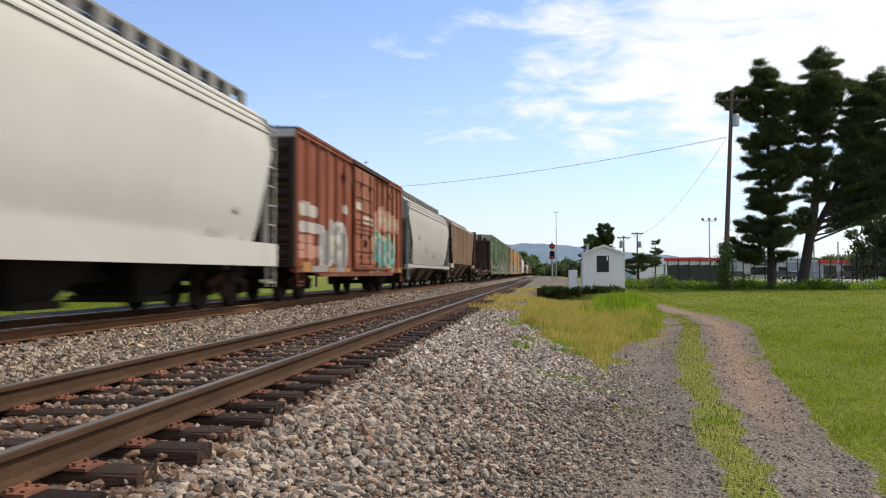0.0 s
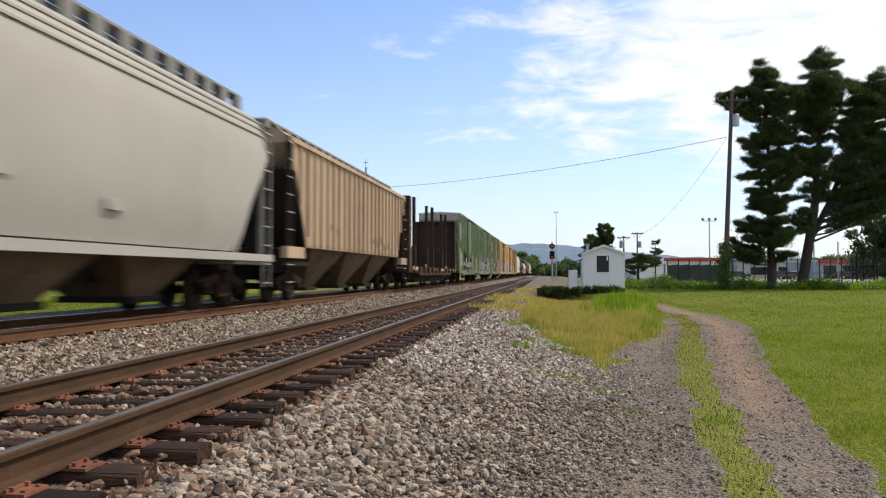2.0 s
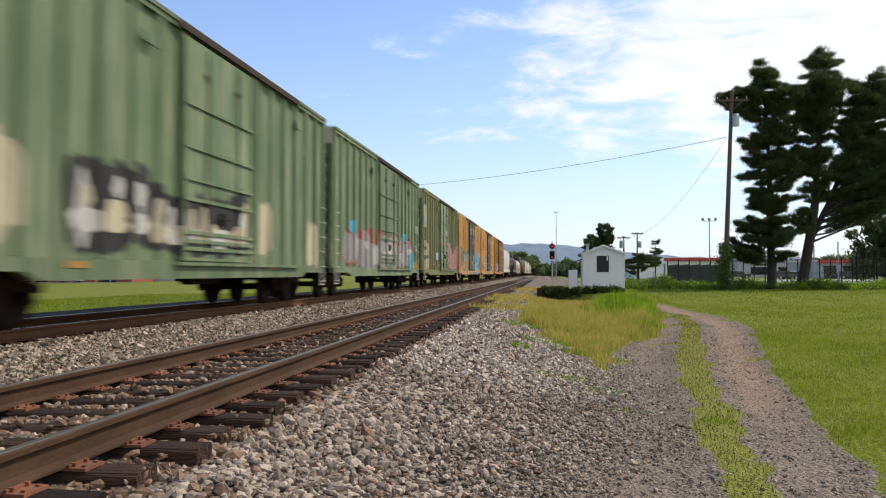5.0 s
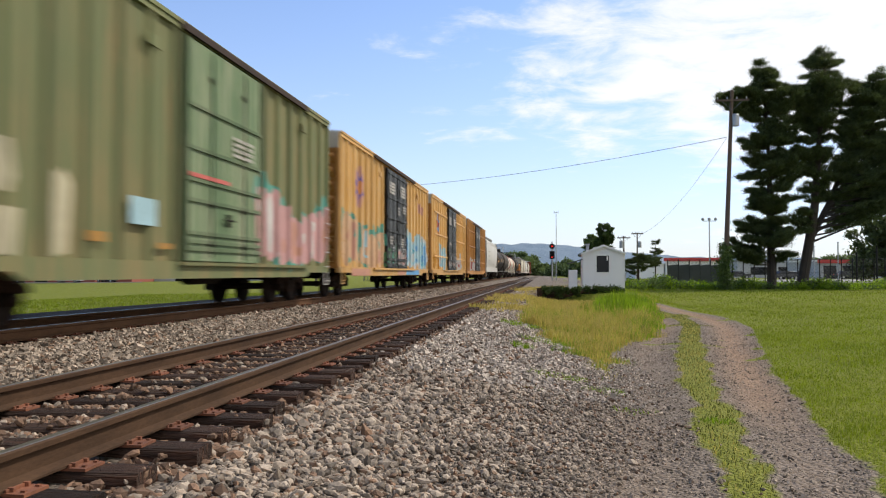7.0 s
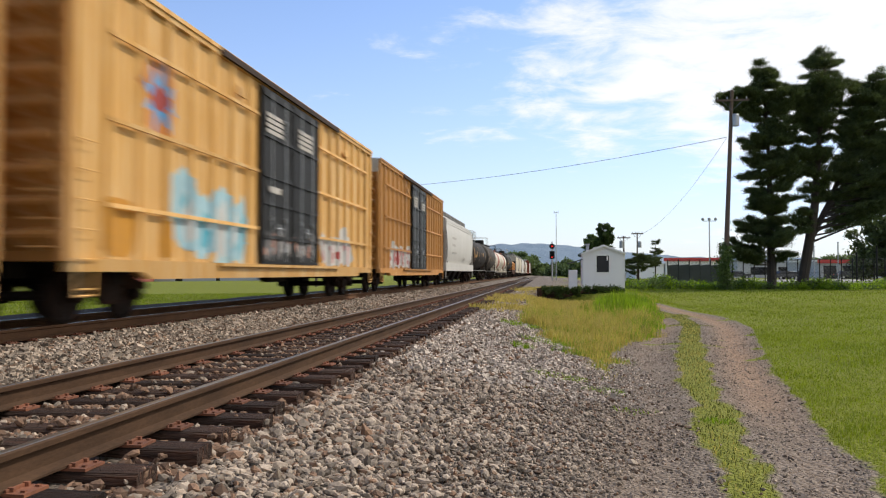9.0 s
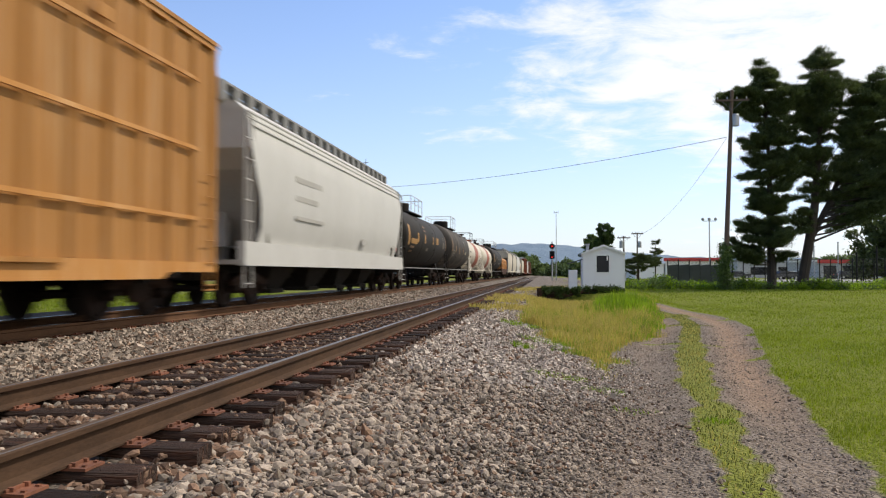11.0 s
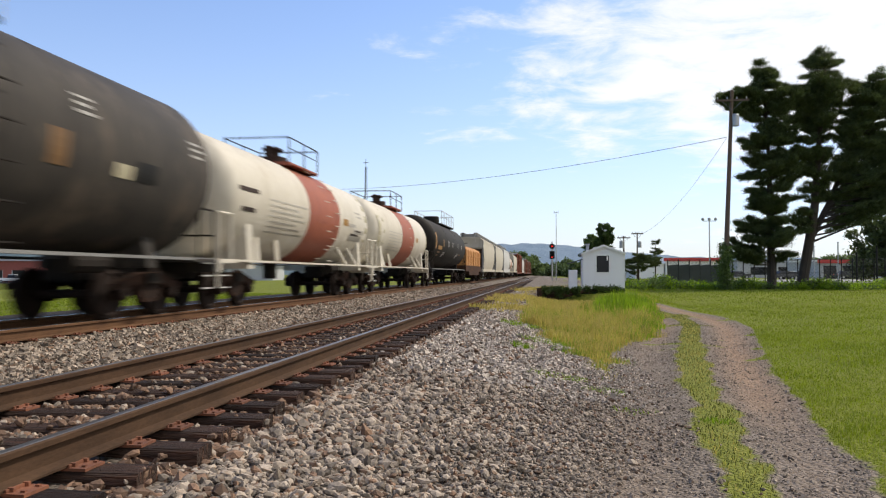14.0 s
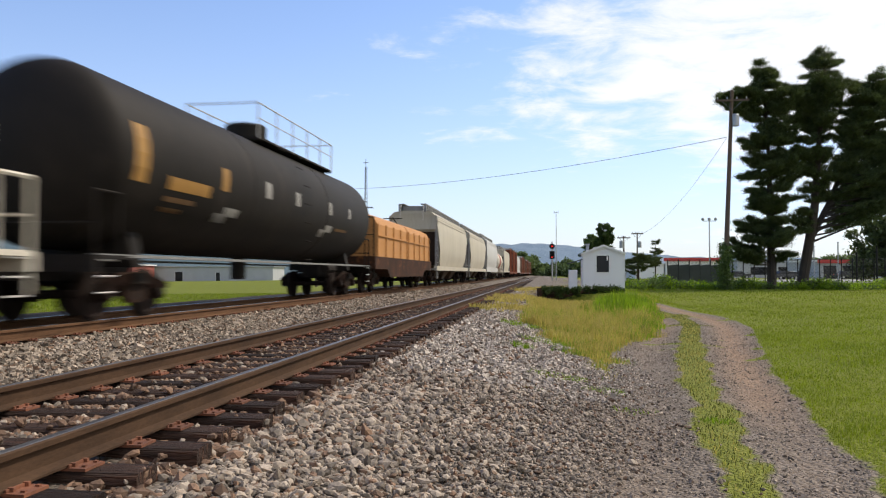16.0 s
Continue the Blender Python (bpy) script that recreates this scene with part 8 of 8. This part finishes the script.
def make_growth():
    rng = np.random.RandomState(5)

    def pick(x0, x1, y0, y1, per):
        k = int((x1 - x0) * (y1 - y0) * per)
        return rng.uniform(x0, x1, k), rng.uniform(y0, y1, k)

    # mown lawn, thinner and coarser with distance
    xs, ys, hs, ws = [], [], [], []
    for x0, x1, y0, y1, per, h, w in ((1.9, 9.5, 5.0, 12.0, 1900, 0.050, 0.0045), (3.0, 14.0, 12.0, 22.0, 700, 0.060, 0.008), (3.0, 26.0, 22.0, 40.0, 170, 0.070, 0.013), (4.6, 40.0, 40.0, 58.0, 70, 0.075, 0.02)):
        x, y = pick(x0, x1, y0, y1, per)
        g, e, d = covers(x, y)
        ok = (g < 0.45) & ((x > road_x(y) + np.clip(0.70 + 0.045 * (y - 6), 0.5, 1.4)) | (y > 32.5)) & (in_weeds(x, y) < 0.5)
        x, y = x[ok], y[ok]
        clump = 0.7 + 0.5 * np.clip(ripple(x, y, 0.9) + 0.4, 0, 1)
        xs.append(x), ys.append(y), hs.append(h * rng.uniform(0.5, 1.3, len(x)) * clump), ws.append(np.full(len(x), w))
    blades("lawn_grass", np.concatenate(xs), np.concatenate(ys), np.concatenate(hs), np.concatenate(ws), rng, "grass_blade", "bright green mown grass", 0.9)
    # green strip between the wheel tracks and tufts at its edges
    x, y = pick(0.4, 6.5, 4.6, 36.0, 640)
    g, e, d = covers(x, y)
    ok = (g < 0.5) & (np.abs(x - road_x(y)) < 0.6)
    x, y = x[ok], y[ok]
    dry = rng.uniform(0, 1, len(x)) < 0.34 + 0.25 * np.clip(ripple(x, y, 1.1), -1, 1)
    for sel, name, look_, words in ((~dry, "verge_grass", "verge_blade", "low green growth between the wheel tracks"), (dry, "dry_verge_grass", "dry_grass", "short dry grass between the wheel tracks")):
        blades(name, x[sel], y[sel], rng.uniform(0.02, 0.07, sel.sum()), np.full(sel.sum(), 0.0045), rng, look_, words, 0.9)
    # wedge of tall dry grass
    x, y = pick(-1.6, 6.0, 11.0, 40.0, 950)
    wd = in_weeds(x, y)
    ok = rng.uniform(0, 1, len(x)) < wd * (0.35 + 0.65 * smooth(12, 16, y))
    x, y, wd = x[ok], y[ok], wd[ok]
    t = (0.16 + 0.34 * smooth(13, 24, y) - 0.20 * smooth(32, 37, y)) * rng.uniform(0.5, 1.1, len(x)) * (0.45 + 0.55 * wd)
    green = rng.uniform(0, 1, len(x)) < np.clip(0.22 + 0.30 * ripple(x, y, 2.6) + 0.4 * smooth(-0.6, 0.6, x - 0.11 * y), 0.06, 0.9)
    blades("dry_grass", x[~green], y[~green], t[~green], np.where(y[~green] > 24, 0.008, 0.005), rng, "dry_grass", "tall straw-yellow grass in seed", 0.6, 2)
    blades("green_grass", x[green], y[green], t[green] * 0.9, np.where(y[green] > 24, 0.009, 0.006), rng, "weed", "fresh green grass among the dry", 0.6, 2)
    # rank weeds before the hut, in clumps of upright stalks
    cx, cy = pick(0.6, 4.4, 23.5, 36.0, 9)
    mid = 2.25 + 0.13 * (cy - 26)
    ok = np.abs(cx - mid) < 1.3 * rng.uniform(0.5, 1.0, len(cx))
    cx, cy = cx[ok], cy[ok]
    tall = rng.uniform(0.55, 1.30, len(cx)) * (1 - 0.45 * np.abs(cx - 2.15 - 0.13 * (cy - 26)) / 1.15) * (0.55 + 0.45 * smooth(23, 26, cy))
    per = 26
    x, y = np.repeat(cx, per) + rng.normal(0, 0.11, len(cx) * per), np.repeat(cy, per) + rng.normal(0, 0.11, len(cx) * per)
    t = np.repeat(tall, per) * rng.uniform(0.35, 1.05, len(x))
    blades("tall_weeds", x, y, t, rng.uniform(0.010, 0.020, len(x)), rng, "weed", "rank bright green weeds in front of the hut", 0.38, 2)
    # small tufts on the gravel
    cx, cy, ch = [], [], []
    for tx, ty, r, n, h in ((0.15, 11.4, 0.35, 420, 0.07), (-0.45, 14.4, 0.16, 200, 0.16), (0.75, 10.6, 0.25, 220, 0.06), (0.0, 16.5, 0.5, 500, 0.12), (-0.6, 20.0, 0.5, 500, 0.14), (0.6, 15.2, 0.45, 420, 0.12), (-0.2, 9.8, 0.12, 80, 0.05), (1.0, 9.3, 0.2, 90, 0.05), (1.75, 8.6, 0.15, 90, 0.06)):
        a, q = rng.uniform(0, 6.283, n), r * np.sqrt(rng.uniform(0, 1, n))
        cx.append(tx + q * np.cos(a) * 1.3), cy.append(ty + q * np.sin(a)), ch.append(rng.uniform(0.4, 1.2, n) * h)
    cx, cy, ch = np.concatenate(cx), np.concatenate(cy), np.concatenate(ch)
    blades("gravel_tufts", cx, cy, ch, np.full(len(cx), 0.006), rng, "weed", "small green tufts growing through the gravel", 0.9, 2)
    # mossy growth along the siding's shoulder, far on
    x, y = pick(-2.4, 1.2, 24.0, 62.0, 240)
    ok = rng.uniform(0, 1, len(x)) < smooth(0.1, 0.6, ripple(x, y * 0.6, 3.5) - 0.10 * np.abs(x + 1.4)) * 0.9
    x, y = x[ok], y[ok]
    blades("shoulder_grass", x, y, rng.uniform(0.08, 0.28, len(x)), np.full(len(x), 0.016), rng, "dry_grass", "yellow-green growth on the ballast shoulder", 0.8, 2)
    # strip of grass beyond the railway
    x, y = pick(-32, -15.6, 10.0, 60.0, 45)
    blades("far_side_grass", x, y, rng.uniform(0.05, 0.14, len(x)), np.full(len(x), 0.022), rng, "grass_blade", "rough green grass beyond the railway", 0.7)

    # low timber bank before the hut, grown over
    x0, y0 = spot(0.1215, 39.7)
    x1, y1 = spot(0.226, 40.6)
    wall = thing("retaining_wall", x0, y0, "low dark timber retaining wall overgrown with scrub", "wall", z=-0.75)
    turn = math.atan2(y1 - y0, x1 - x0)
    ln = math.hypot(x1 - x0, y1 - y0)
    wall.matrix_basis = pose(x0, y0, -0.75, 0, 0, math.degrees(turn))
    for q in range(4):
        at = 0.0
        while at < ln - 0.05:
            w_ = min(rng.uniform(1.1, 1.8), ln - at)
            part("timber", box(NB(), at + 0.008, at + w_ - 0.008, -0.12 + rng.uniform(0, 0.02), 0.12, 0.2 * q + 0.006, 0.2 * q + 0.196), M["tie"], wall)
            at += w_
    part("post", box(NB(), -0.10, 0.08, -0.18, 0.10, -0.1, 0.86), M["tie"], wall)
    cen, rad = [], []
    for k in range(140):
        u, v = rng.uniform(0, ln), rng.uniform(0, 1)
        cen.append((u, -0.10 + rng.normal(0, 0.10), 0.86 - 0.6 * v * v))
        rad.append(rng.uniform(0.07, 0.17))
    crown_part(wall, "scrub_leaves", cen, rad, 120, 0.035, rng, "hedge", 0.8)
    # low scrub along the fence
    cen, rad, mats = [], [], []
    for k in range(330):
        b = rng.uniform(0.228, 0.62)
        d = rng.uniform(56.0, 63.0)
        x, y = spot(b, d)
        tall = 0.38 + 0.22 * math.sin(b * 70) + (0.40 if b < 0.29 else 0)
        g = ground_z(x, y)
        for q in range(2):
            cen.append((x + rng.normal(0, 0.3), y, g + rng.uniform(0.0, 1.0) * tall * 0.75))
            rad.append(rng.uniform(0.25, 0.5))
    cen, rad = np.array(cen), np.array(rad)
    dark = rng.uniform(0, 1, len(cen)) < 0.50
    for nm, sel, m, lab in (("scrub", dark, "leaf", "low dark scrub along the fence"), ("fence_weeds", ~dark, "weed", "bright green weeds along the fence")):
        v, f = leaf_cloud(cen[sel], rad[sel], 90, 0.085, rng, 0.8)
        tagged(new(nm, big_mesh(nm, v, f, M[m])), lab, "bushes", kind="stuff")


make_growth()


# ---- movement ----
SPEED = 17.49          # metres a second, towards the camera


def motions():
    steps = [k / FPS for k in range(16 * FPS + 1)]
    for k, (car, y) in enumerate(TRAIN):
        walk(car, [(t, pose(MAIN, y - SPEED * t, MAIN_Z)) for t in (0.0, 4.0, 8.0, 12.0, 16.0)])
        if k > 20:
            continue          # wheels too far up the line to be told apart
        for truck in [o for o in car.children if o.name.startswith("truck")]:
            for axle in [o for o in truck.children if o.name.startswith("wheelset")]:
                p = axle.matrix_basis.translation.copy()
                walk(axle, [(t, pose(*p, math.degrees(SPEED / 0.425 * t) % 360)) for t in steps])


motions()
